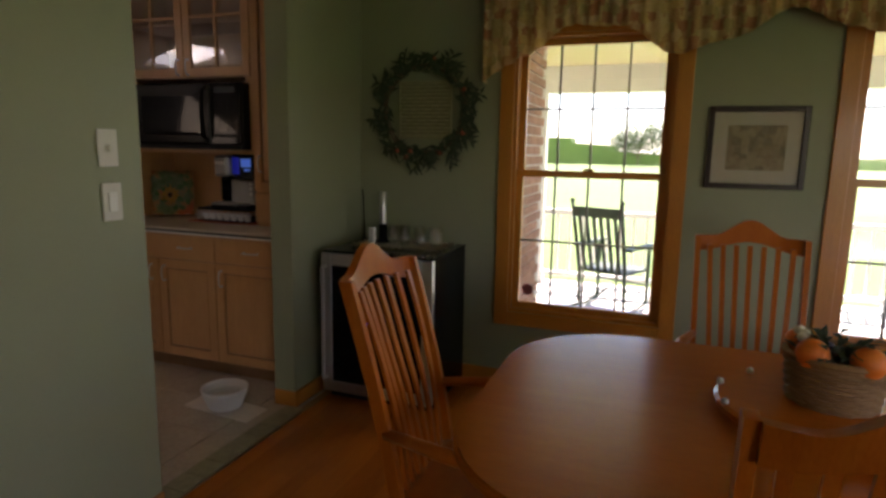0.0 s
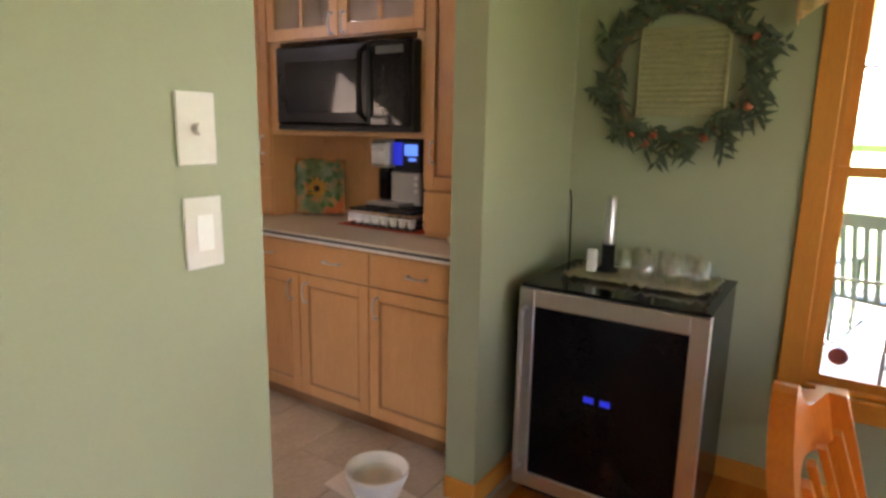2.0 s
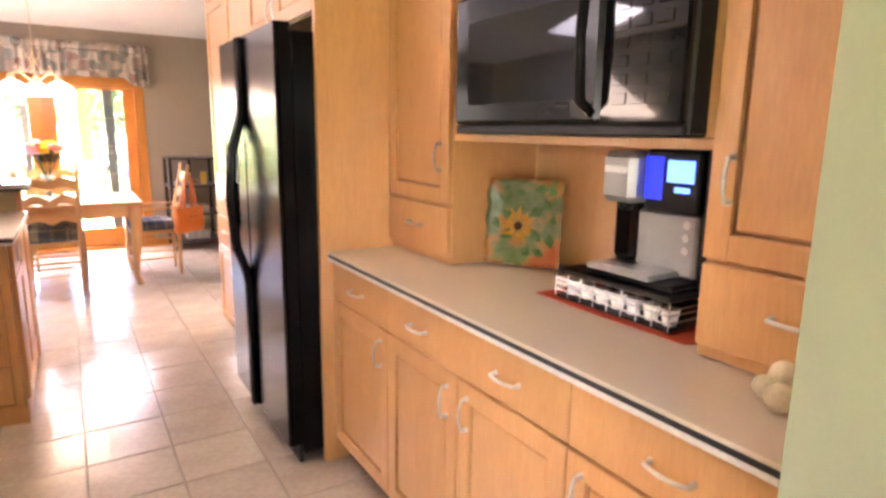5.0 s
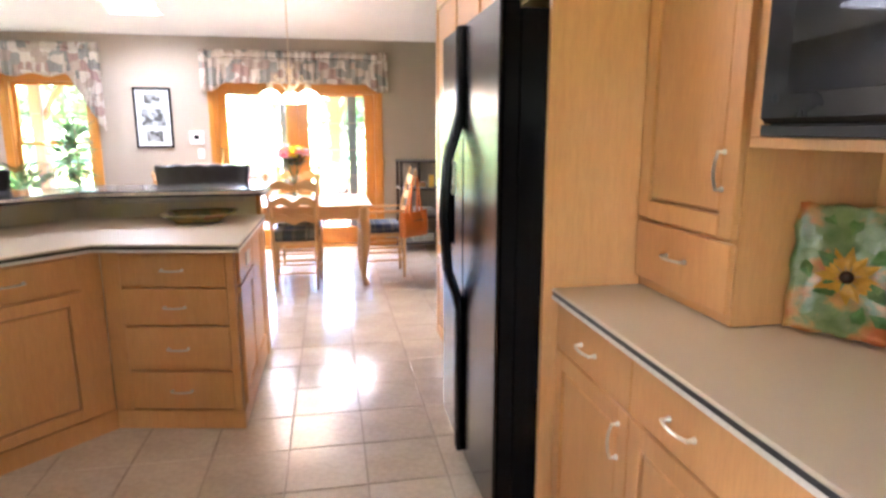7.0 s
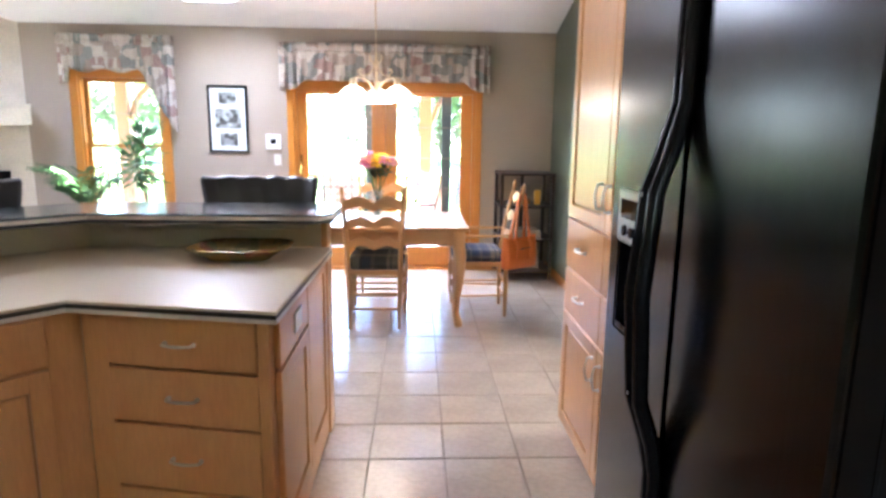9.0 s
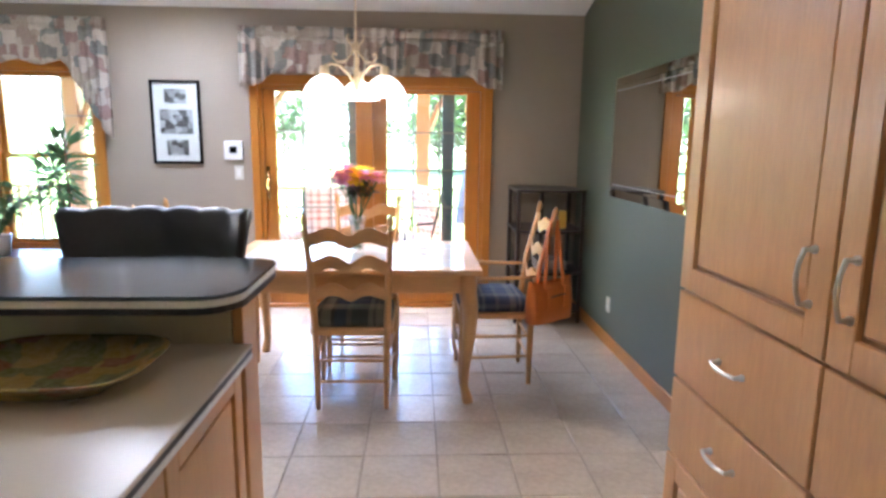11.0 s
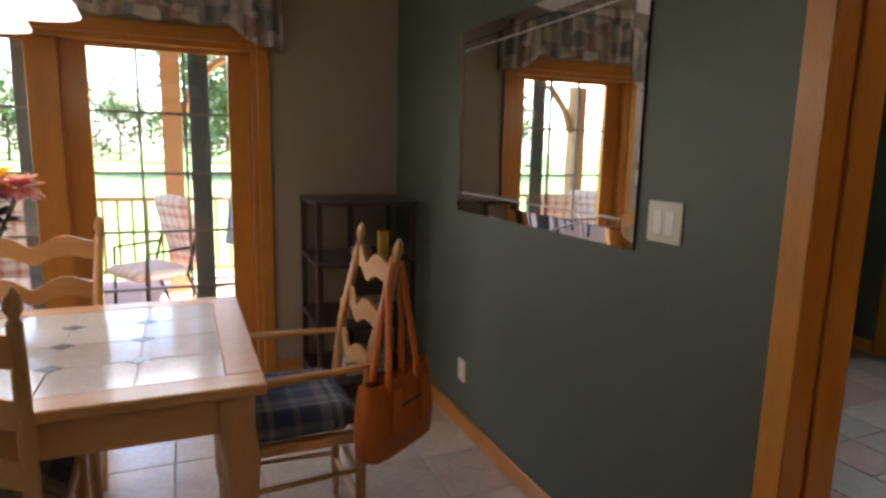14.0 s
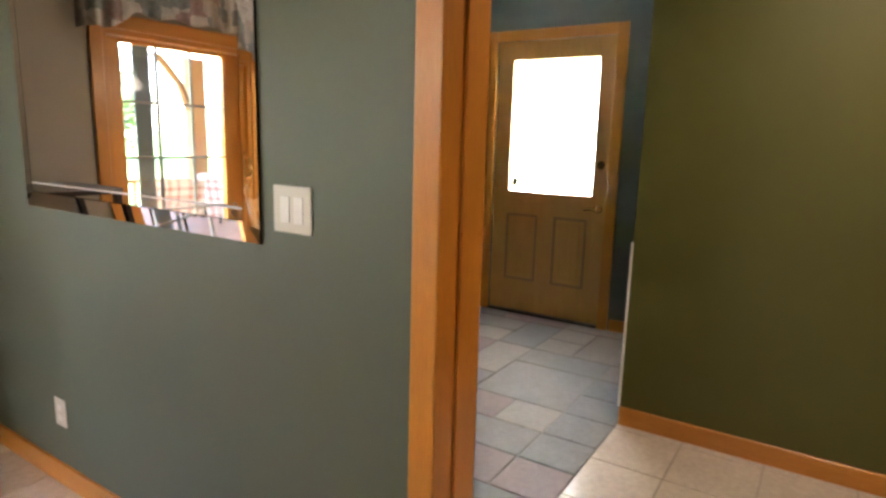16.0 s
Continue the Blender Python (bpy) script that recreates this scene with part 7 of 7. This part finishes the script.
# wreath with a square straw basket in it
WY, WZ = 1.0, 1.712
wr = thing("wreath", "leafy wreath round a square woven straw panel", "wreath", (XE, WY, WZ - 0.42))
rnd = random.Random(3)
vine, lv, br_ = bmesh.new(), bmesh.new(), bmesh.new()
for k in range(4):
    tube(vine, [(XE - 0.03 - 0.01 * k, WY + (0.265 + 0.012 * math.sin(5 * t + k * 2)) * math.cos(t), WZ + (0.265 + 0.012 * math.cos(4 * t + k)) * math.sin(t)) for t in [2 * math.pi * q / 40 for q in range(41)]], 0.005, 5)
for i in range(300):
    t = rnd.uniform(0, 6.28)
    r = 0.27 + rnd.uniform(-0.05, 0.05)
    p = Vector((XE - 0.03 - rnd.uniform(0, 0.05), WY + r * math.cos(t), WZ + r * math.sin(t)))
    a = t + rnd.choice((-1, 1)) * rnd.uniform(0.5, 1.4)
    d = Vector((-rnd.uniform(-0.1, 0.5), math.cos(a), math.sin(a)))
    leaf(lv, p, d, (-1, 0.1, 0.2), rnd.uniform(0.06, 0.12), rnd.uniform(0.018, 0.03))
for t in (0.3, 1.0, 1.9, 2.7, 3.5, 4.0, 4.7, 5.3, 5.9):
    for q in range(5):
        s = 0.27 + 0.025 * q
        p = Vector((XE - 0.04, WY + s * math.cos(t + 0.05 * q), WZ + s * math.sin(t + 0.05 * q)))
        for sg in (-1, 1):
            a = t + sg * 0.8
            leaf(lv, p, (-0.2 - 0.2 * math.sin(7 * q + t), math.cos(a), math.sin(a) - 0.25), (-1, 0.1, 0.2), 0.052 + 0.016 * math.sin(5 * q + 3 * t), 0.020)
for i in range(9):
    t = rnd.uniform(0, 6.28)
    ball(br_, (XE - 0.07, WY + 0.30 * math.cos(t) + rnd.uniform(-0.03, 0.03), WZ + 0.30 * math.sin(t) + rnd.uniform(-0.03, 0.03)), rnd.uniform(0.010, 0.019), 8)
part("vine", vine, STEM, wr)
tagged(part("leaves", lv, LEAFD, wr), kind="stuff")
part("berry", br_, surface("faded_red", (0.28, 0.06, 0.03), (0.4, 0.12, 0.05), 0.6), wr, "faded red berry")
bm = bmesh.new()
q0, q1, r0, r1 = WY - 0.17, WY + 0.17, WZ - 0.17, WZ + 0.17
for k in range(15):
    z = r0 + 0.012 + k * (r1 - r0 - 0.024) / 14
    tube(bm, [(XE - 0.028 + 0.004 * (-1) ** (k + j), q0 + (q1 - q0) * j / 8, z) for j in range(9)], 0.0105, 5)
part("straw", bm, STRAW, wr, "woven straw square panel")
bm = bmesh.new()
tube(bm, [(XE - 0.035, q0, r0), (XE - 0.035, q1, r0), (XE - 0.035, q1, r1), (XE - 0.035, q0, r1), (XE - 0.035, q0, r0)], 0.009, 6)
part("panel_rim", bm, STRAW, wr)


# framed pictures
def framed(name, label, along, face, a0, a1, z0, z1, fw, mat_f, art, mw_, s=-1):
    t = thing(name, label, "picture", (face, (a0 + a1) / 2, z0) if along == "y" else ((a0 + a1) / 2, face, z0))

    def bx(u0, u1, d0, d1, w0, w1):
        d0, d1 = face + s * d0, face + s * d1
        return (u0, u1, d0, d1, w0, w1) if along == "x" else (d0, d1, u0, u1, w0, w1)
    part("frame", boxes(bx(a0, a0 + fw, 0.0005, 0.024, z0, z1), bx(a1 - fw, a1, 0.0005, 0.024, z0, z1), bx(a0 + fw, a1 - fw, 0.0005, 0.024, z0, z0 + fw), bx(a0 + fw, a1 - fw, 0.0005, 0.024, z1 - fw, z1), bevel=0.003), mat_f, t)
    part("mount", boxes(bx(a0 + fw, a1 - fw, 0.001, 0.008, z0 + fw, z1 - fw)), surface(name + "_mount", (0.55, 0.5, 0.4), (0.62, 0.56, 0.46), 0.8), t)
    part("print", boxes(bx(a0 + fw + mw_, a1 - fw - mw_, 0.008, 0.010, z0 + fw + mw_, z1 - fw - mw_)), art, t)
    part("glass", boxes(bx(a0 + fw, a1 - fw, 0.012, 0.014, z0 + fw, z1 - fw)), PICGLASS, t)
    return t


framed("framed_print", "dark framed sepia print with a cream mount", "y", XE, -1.105, -0.63, 1.292, 1.722, 0.028, DARKW, SEPIA, 0.07)
framed("large_picture", "large dark framed picture behind glass", "x", YD, -0.25, 0.50, 1.255, 2.15, 0.035, DARKW, PHOTO, 0.10)
solo("window_sticker", tube(bmesh.new(), [(XE + 0.0530, 0.33, 0.615), (XE + 0.0535, 0.33, 0.615)], 0.035, 20), surface("maroon_sticker", (0.3, 0.05, 0.05), (0.4, 0.12, 0.1), 0.5), "round maroon sticker on the window glass", "sticker")

# ---- outdoors ----
solo("ground", boxes((-400, 400, -400, 400, -0.75, -0.6)), LAWN, "wide green lawn", "ground", "structure")
solo("pavement_porch", boxes((XE + 0.16, 6.9, -6, 1.38, -0.6, -0.14)), PORCHF, "pale concrete porch floor", "porch", "structure")
solo("pavement_deck_base", boxes((-5.5, 3.1, YP + 0.17, 13.2, -0.6, -0.16)), GROUT, "dark bed under the deck boards", "deck", "structure")
# front porch: roof, beam, posts and rail
solo("ceiling_porch", boxes((XE + 0.16, 7.2, -6, 1.38, 2.45, 2.6)), surface("cream_soffit", (0.6, 0.5, 0.28), (0.66, 0.56, 0.33), 0.7), "cream boarded porch ceiling", "ceiling", "structure")
solo("trim_porch_beam", boxes((6.6, 6.85, -6, 1.38, 2.15, 2.449)), WHITE, "white porch beam", "beam", "structure")
for y in (1.0, -2.75):
    c = thing("porch_post", "white square porch post", "post", (6.72, y, -0.14))
    part("shaft", boxes((6.66, 6.78, y - 0.06, y + 0.06, -0.14, 2.149)), WHITE, c)
    part("base", boxes((6.64, 6.80, y - 0.08, y + 0.08, -0.139, 0.02)), WHITE, c)
rl = thing("porch_rail", "white porch railing with square balusters", "railing", (6.72, -2.2, -0.14))
part("top_rail", boxes((6.68, 6.76, -6, 0.93, 0.72, 0.78)), WHITE, rl)
part("bottom_rail", boxes((6.69, 6.75, -6, 0.93, -0.04, 0.01)), WHITE, rl)
for i in range(46):
    y = -5.9 + i * 0.148
    part("baluster", boxes((6.705, 6.735, y - 0.015, y + 0.015, 0.01, 0.72)), WHITE, rl)


def rocker(m):
    c = thing("rocking_chair", "dark green wooden rocking chair on the porch", "rocking chair", (0, 0, 0))
    for s in (-1, 1):
        part("back_post", tube(bmesh.new(), [(s * 0.25, 0.0, 0.06), (s * 0.25, -0.02, 0.42), (s * 0.265, -0.20, 1.12)], [0.018, 0.022, 0.016], 8), DEEPGREEN, c, smooth=True)
        part("finial", ball(bmesh.new(), (s * 0.266, -0.205, 1.14), 0.024, 10), DEEPGREEN, c, smooth=True)
        part("front_leg", tube(bmesh.new(), [(s * 0.28, 0.46, 0.06), (s * 0.28, 0.46, 0.66)], 0.02, 8), DEEPGREEN, c, smooth=True)
        part("arm", boxes((s * 0.28 - 0.04, s * 0.28 + 0.04, -0.06, 0.54, 0.66, 0.685), bevel=0.006), DEEPGREEN, c)
        part("runner", tube(bmesh.new(), [(s * 0.27, -0.42, 0.10), (s * 0.27, -0.2, 0.045), (s * 0.27, 0.15, 0.02), (s * 0.27, 0.5, 0.05), (s * 0.27, 0.68, 0.10)], 0.018, 6), DEEPGREEN, c)
    part("crest", boxes((-0.25, 0.25, -0.205, -0.185, 0.98, 1.08), bevel=0.006), DEEPGREEN, c)
    part("seat", boxes((-0.27, 0.27, 0.0, 0.48, 0.40, 0.43), bevel=0.008), DEEPGREEN, c)
    for k in range(6):
        x = -0.19 + k * 0.076
        part("slat", slab(bmesh.new(), [(x - 0.018, -0.02, 0.43), (x + 0.018, -0.02, 0.43), (x + 0.018, -0.19, 1.0), (x - 0.018, -0.19, 1.0)], (0, 0.012, 0)), DEEPGREEN, c)
    part("stretcher", tube(bmesh.new(), [(-0.28, 0.46, 0.25), (0.28, 0.46, 0.25)], 0.012, 6), DEEPGREEN, c)
    c.matrix_basis = m
    return c


rocker(pose(5.55, 0.10, -0.14, 0, 0, -112))

# patio deck: boards, roof on posts, rail, chairs
dk = thing("pavement_deck", "reddish deck boards outside the patio door", "deck", (0, 11.3, -0.16), kind="structure")
for i in range(26):
    y = YP + 0.19 + i * 0.142
    b_ = boxes((-5.4, 3.05, y, y + 0.136, -0.158, -0.13))
    part("board", b_, DECK, dk)
solo("ceiling_deck", boxes((-5.4, 3.4, YP + 0.17, 12.9, 2.55, 2.7)), CEDAR, "cedar boarded patio roof", "ceiling", "structure")
solo("trim_deck_beam", boxes((-5.4, 3.4, 12.45, 12.6, 2.3, 2.549)), CEDAR, "cedar patio beam", "beam", "structure")
for x in (1.72, -0.5, -2.9):
    c = thing("patio_post", "square cedar post with a curved brace", "post", (x, 12.52, -0.13))
    part("shaft", boxes((x - 0.09, x + 0.09, 12.44, 12.60, -0.13, 2.299), bevel=0.004), CEDAR, c)
    bm = bmesh.new()
    tube(bm, [(x + 0.09, 12.52, 1.65), (x + 0.2, 12.52, 1.95), (x + 0.42, 12.52, 2.2), (x + 0.6, 12.52, 2.3)], 0.045, 6)
    part("brace", bm, CEDAR, c)
rl = thing("deck_rail", "cedar deck railing with thin balusters", "railing", (0, 13.0, -0.13))
part("top_rail", boxes((-5.4, 3.1, 12.98, 13.08, 0.78, 0.82)), CEDAR, rl)
part("bottom_rail", boxes((-5.4, 3.1, 13.0, 13.06, 0.0, 0.04)), CEDAR, rl)
for i in range(60):
    x = -5.3 + i * 0.14
    part("baluster", boxes((x - 0.012, x + 0.012, 13.01, 13.05, 0.04, 0.78)), CEDAR, rl)


def patio_chair(m, label, mat):
    c = thing("patio_chair", label, "chair", (0, 0, 0), "chairs on the deck")
    for s in (-1, 1):
        part("leg", tube(bmesh.new(), [(s * 0.28, -0.2, 0), (s * 0.28, -0.05, 0.4), (s * 0.28, -0.22, 1.02)], 0.014, 6), BLACK, c)
        part("front_leg", tube(bmesh.new(), [(s * 0.28, 0.32, 0), (s * 0.28, 0.30, 0.62), (s * 0.28, -0.12, 0.64)], 0.014, 6), BLACK, c)
    part("seat_cushion", cushion(bmesh.new(), -0.27, 0.27, -0.1, 0.4, 0.38, 0.48), mat, c, smooth=True)
    bm = cushion(bmesh.new(), -0.27, 0.27, -0.35, 0.35, -0.05, 0.05)
    bmesh.ops.transform(bm, matrix=pose(0, -0.16, 0.74, 75, 0, 0), verts=bm.verts)
    part("back_cushion", bm, mat, c, smooth=True)
    c.matrix_basis = m
    return c


pc = patio_chair(pose(0.60, 11.2, -0.13, 0, 0, 190), "patio chair with red plaid cushions on the deck", PLAIDR)
copy_thing(pc, pose(1.62, 11.6, -0.13, 0, 0, 120))
copy_thing(pc, pose(-0.2, 11.8, -0.13, 0, 0, 240))
pt = thing("patio_table", "round glass patio table on the deck", "table", (0.55, 12.0, -0.13))
part("top", lathe(bmesh.new(), 0.55, 12.0, [(0.5, 0.58), (0.5, 0.595), (0.001, 0.596)], 28), FROST, pt)
part("rim", tube(bmesh.new(), [(0.55 + 0.5 * math.cos(t), 12.0 + 0.5 * math.sin(t), 0.588) for t in [2 * math.pi * q / 28 for q in range(29)]], 0.014, 6), BLACK, pt)
for a in (0.6, 2.2, 3.8, 5.4):
    part("leg", tube(bmesh.new(), [(0.55 + 0.42 * math.cos(a), 12.0 + 0.42 * math.sin(a), -0.13), (0.55 + 0.36 * math.cos(a), 12.0 + 0.36 * math.sin(a), 0.58)], 0.014, 6), BLACK, pt)
# folded blue patio umbrella
um = thing("patio_umbrella", "folded blue patio umbrella by the deck rail", "umbrella", (2.35, 12.6, -0.13))
part("pole", tube(bmesh.new(), [(2.35, 12.6, -0.13), (2.35, 12.6, 1.3)], 0.018, 8), WHITE, um)
bm = bmesh.new()
for k in range(8):
    a = 2 * math.pi * k / 8
    tube(bm, [(2.35 + 0.02 * math.cos(a), 12.6 + 0.02 * math.sin(a), 1.28), (2.35 + 0.07 * math.cos(a), 12.6 + 0.07 * math.sin(a), 0.8), (2.35 + 0.12 * math.cos(a), 12.6 + 0.12 * math.sin(a), 0.35)], [0.015, 0.045, 0.05], 6)
part("canopy", bm, surface("blue_canvas", (0.08, 0.12, 0.25), (0.12, 0.17, 0.32), 0.8), um)


# trees
def tree(x, y, h, spread, seed, n=2400):
    r_ = random.Random(seed)
    z0 = -0.6
    t = thing("tree", "leafy green deciduous tree on the lawn", "tree", (x, y, z0), "trees round the house")
    bm = bmesh.new()
    tube(bm, [(x, y, z0), (x + 0.1, y, z0 + h * 0.3), (x - 0.1, y + 0.1, z0 + h * 0.7)], [h * 0.02, h * 0.015, h * 0.006], 8)
    tips = []
    for i in range(16):
        a, k = r_.uniform(0, 6.28), r_.uniform(0.08, 0.7)
        e = Vector((x + spread * r_.uniform(0.4, 0.9) * math.cos(a), y + spread * r_.uniform(0.4, 0.9) * math.sin(a), z0 + h * (k + r_.uniform(0.1, 0.3))))
        tube(bm, [(x, y, z0 + h * k * 0.8), ((x + e.x) / 2, (y + e.y) / 2, z0 + h * k + 0.2), e], [h * 0.012, h * 0.008, h * 0.003], 5)
        tips.append(e)
    part("trunk", bm, BARK, t)
    bm = bmesh.new()
    for i in range(n):
        c = tips[i % len(tips)]
        d = Vector((r_.gauss(0, 1), r_.gauss(0, 1), r_.gauss(0, 0.8)))
        p = c + d * spread * 0.26
        v = Vector((r_.uniform(-1, 1), r_.uniform(-1, 1), r_.uniform(-0.6, 0.6)))
        leaf(bm, p, v, (0.1, 0.2, 1), h * 0.075, h * 0.05)
    part("crown", bm, TREEL, t)
    return t


for i, (x, y, h, s) in enumerate([(-14, 48, 10, 5), (6, 50, 10, 5), (13, 46, 11, 5), (21, 50, 10, 5), (4.5, 78, 9, 4.6), (-15.0, 82, 9, 4.6), (17, 84, 10, 5), (-5.2, 88, 9, 4.8), (-26, 80, 10, 5), (-38, 86, 11, 5), (28, 80, 12, 5), (11, 96, 10, 5),
                                   (96, 26, 9, 5), (104, -12, 10, 5.5), (98, -40, 9, 5), (102, 4, 7, 4)]):
    tree(x, y, h, s, 40 + i)
# road or hill line far beyond the porch
bm = bmesh.new()
for k in range(40):
    y = -160 + k * 8
    hz = 2.2 + 2.0 * math.sin(k * 0.31) + 1.0 * math.sin(k * 0.9)
    slab(bm, [(110, y, -0.6), (110, y + 8.01, -0.6), (110, y + 8.01, hz + 0.5 * math.sin(k)), (110, y, hz)], (6, 0, 0))
solo("backdrop_hill", bm, LAWN, "low far hill beyond the lawn", "hill", "structure")

# brick wing seen past the window
bk_ = thing("wall_brick_wing", "red brick outside wall of the kitchen wing", "wall", (3.8, 0.55, -0.14), kind="structure")
part("core", boxes((XE + 0.17, 4.42, 0.538, 0.65, -0.14, 2.449)), MORTAR, bk_)
brick_mesh = None
for r in range(34):
    for k in range(6):
        z = -0.13 + r * 0.075
        x = XE + 0.19 + k * 0.24 + (0.12 if r % 2 else 0)
        if x + 0.23 > 4.43:
            continue
        if brick_mesh is None:
            brick_mesh = part("brick", boxes((x, x + 0.23, 0.524, 0.542, z, z + 0.063), bevel=0.003), BRICKM, bk_)
            bx0, bz0 = x, z
        else:
            o = new("brick", brick_mesh.data)
            o.parent = bk_
            o.location = (x - bx0, 0, z - bz0)

# ---- floor pieces ----
PT = 0.3435
tmesh = {}
fk = thing("floor_tiles", "square beige porcelain floor tiles with dark joints", "floor", (1.5, 5, -0.006), kind="structure")
rest = bmesh.new()
first = None
for i in range(-16, 16):
    for j in range(-14, 18):
        x, y = 1.378 + i * PT, 4.757 + j * PT
        x0, x1, y0, y1 = x + 0.003, x + PT - 0.003, y + 0.003, y + PT - 0.003
        if x1 < -5.1 or y1 < 1.54 or y0 > YP - 0.02 or x0 > 4.86:
            continue
        y0, y1 = max(y0, 1.524), min(y1, YP)
        if x0 > XG + 0.1 and y0 > 6.78:
            continue
        if x0 > XG - 0.05 and y1 > 6.785:
            y1 = 6.785
        if XG - 0.05 < x0 and (y1 < 3.35):
            continue
        full = abs(y1 - y0 - (PT - 0.006)) < 1e-4
        near = -0.7 < x < 3.1 and full
        if near:
            if first is None:
                first = part("tile", boxes((x0, x1, y0, y1, -0.008, 0.0), bevel=0.002), TILE, fk)
                fx, fy = x0, y0
            else:
                o = new("tile", first.data)
                o.parent = fk
                o.location = (x0 - fx, y0 - fy, 0)
        else:
            box(rest, x0, min(x1, 4.862), y0, y1, -0.008, 0.0, 0.002)
tagged(part("outer_tiles", rest, TILE, fk), kind="stuff")

fs = thing("floor_slate", "slate mudroom floor of grey, rust and tan stones", "floor", (4.8, 8.0, -0.005), kind="structure")
SL = [surface("slate_%d" % i, a, b, 0.55, scale=7, fine=40, bumps=0.5) for i, (a, b) in enumerate([((0.12, 0.098, 0.088), (0.165, 0.138, 0.122)), ((0.14, 0.085, 0.078), (0.18, 0.112, 0.10)), ((0.165, 0.135, 0.105), (0.21, 0.175, 0.14)), ((0.11, 0.097, 0.09), (0.15, 0.132, 0.122)), ((0.145, 0.11, 0.09), (0.19, 0.148, 0.12))])]
rnd = random.Random(12)
PS = 0.27
occ = set()
for i in range(12):
    for j in range(10):
        if (i, j) in occ:
            continue
        w = 2 if rnd.random() < 0.45 and (i + 1, j) not in occ and i < 11 else 1
        h = 2 if rnd.random() < 0.35 and (i, j + 1) not in occ and j < 9 and not any((i + q, j + 1) in occ for q in range(w)) else 1
        for a in range(w):
            for b in range(h):
                occ.add((i + a, j + b))
        x0, y0 = 3.205 + i * PS, 6.79 + j * PS
        x1, y1 = min(x0 + w * PS - 0.008, 6.34), min(y0 + h * PS - 0.008, 9.44)
        if x1 > x0 + 0.05 and y1 > y0 + 0.05:
            part("stone", boxes((x0, x1, y0, y1, -0.007, 0.002 + 0.001 * rnd.random()), bevel=0.003), rnd.choice(SL), fs)

fd_ = thing("floor_boards", "honey oak floor boards in the dining room", "floor", (1, 0, -0.012), kind="structure")
rnd = random.Random(21)
BWD = 0.083
for r in range(65):
    y = YD - BWD * (r + 1)
    x = -3.2 + rnd.uniform(-0.9, 0)
    while x < XE:
        l = rnd.uniform(0.8, 1.9)
        a, b = max(x, -3.199), min(x + l, XE - 0.001)
        if b - a > 0.02:
            part("board", boxes((a + 0.0003, b - 0.0003, y + 0.0003, y + BWD - 0.0003, -0.0115, 0.0)), PLANK, fd_)
        x += l
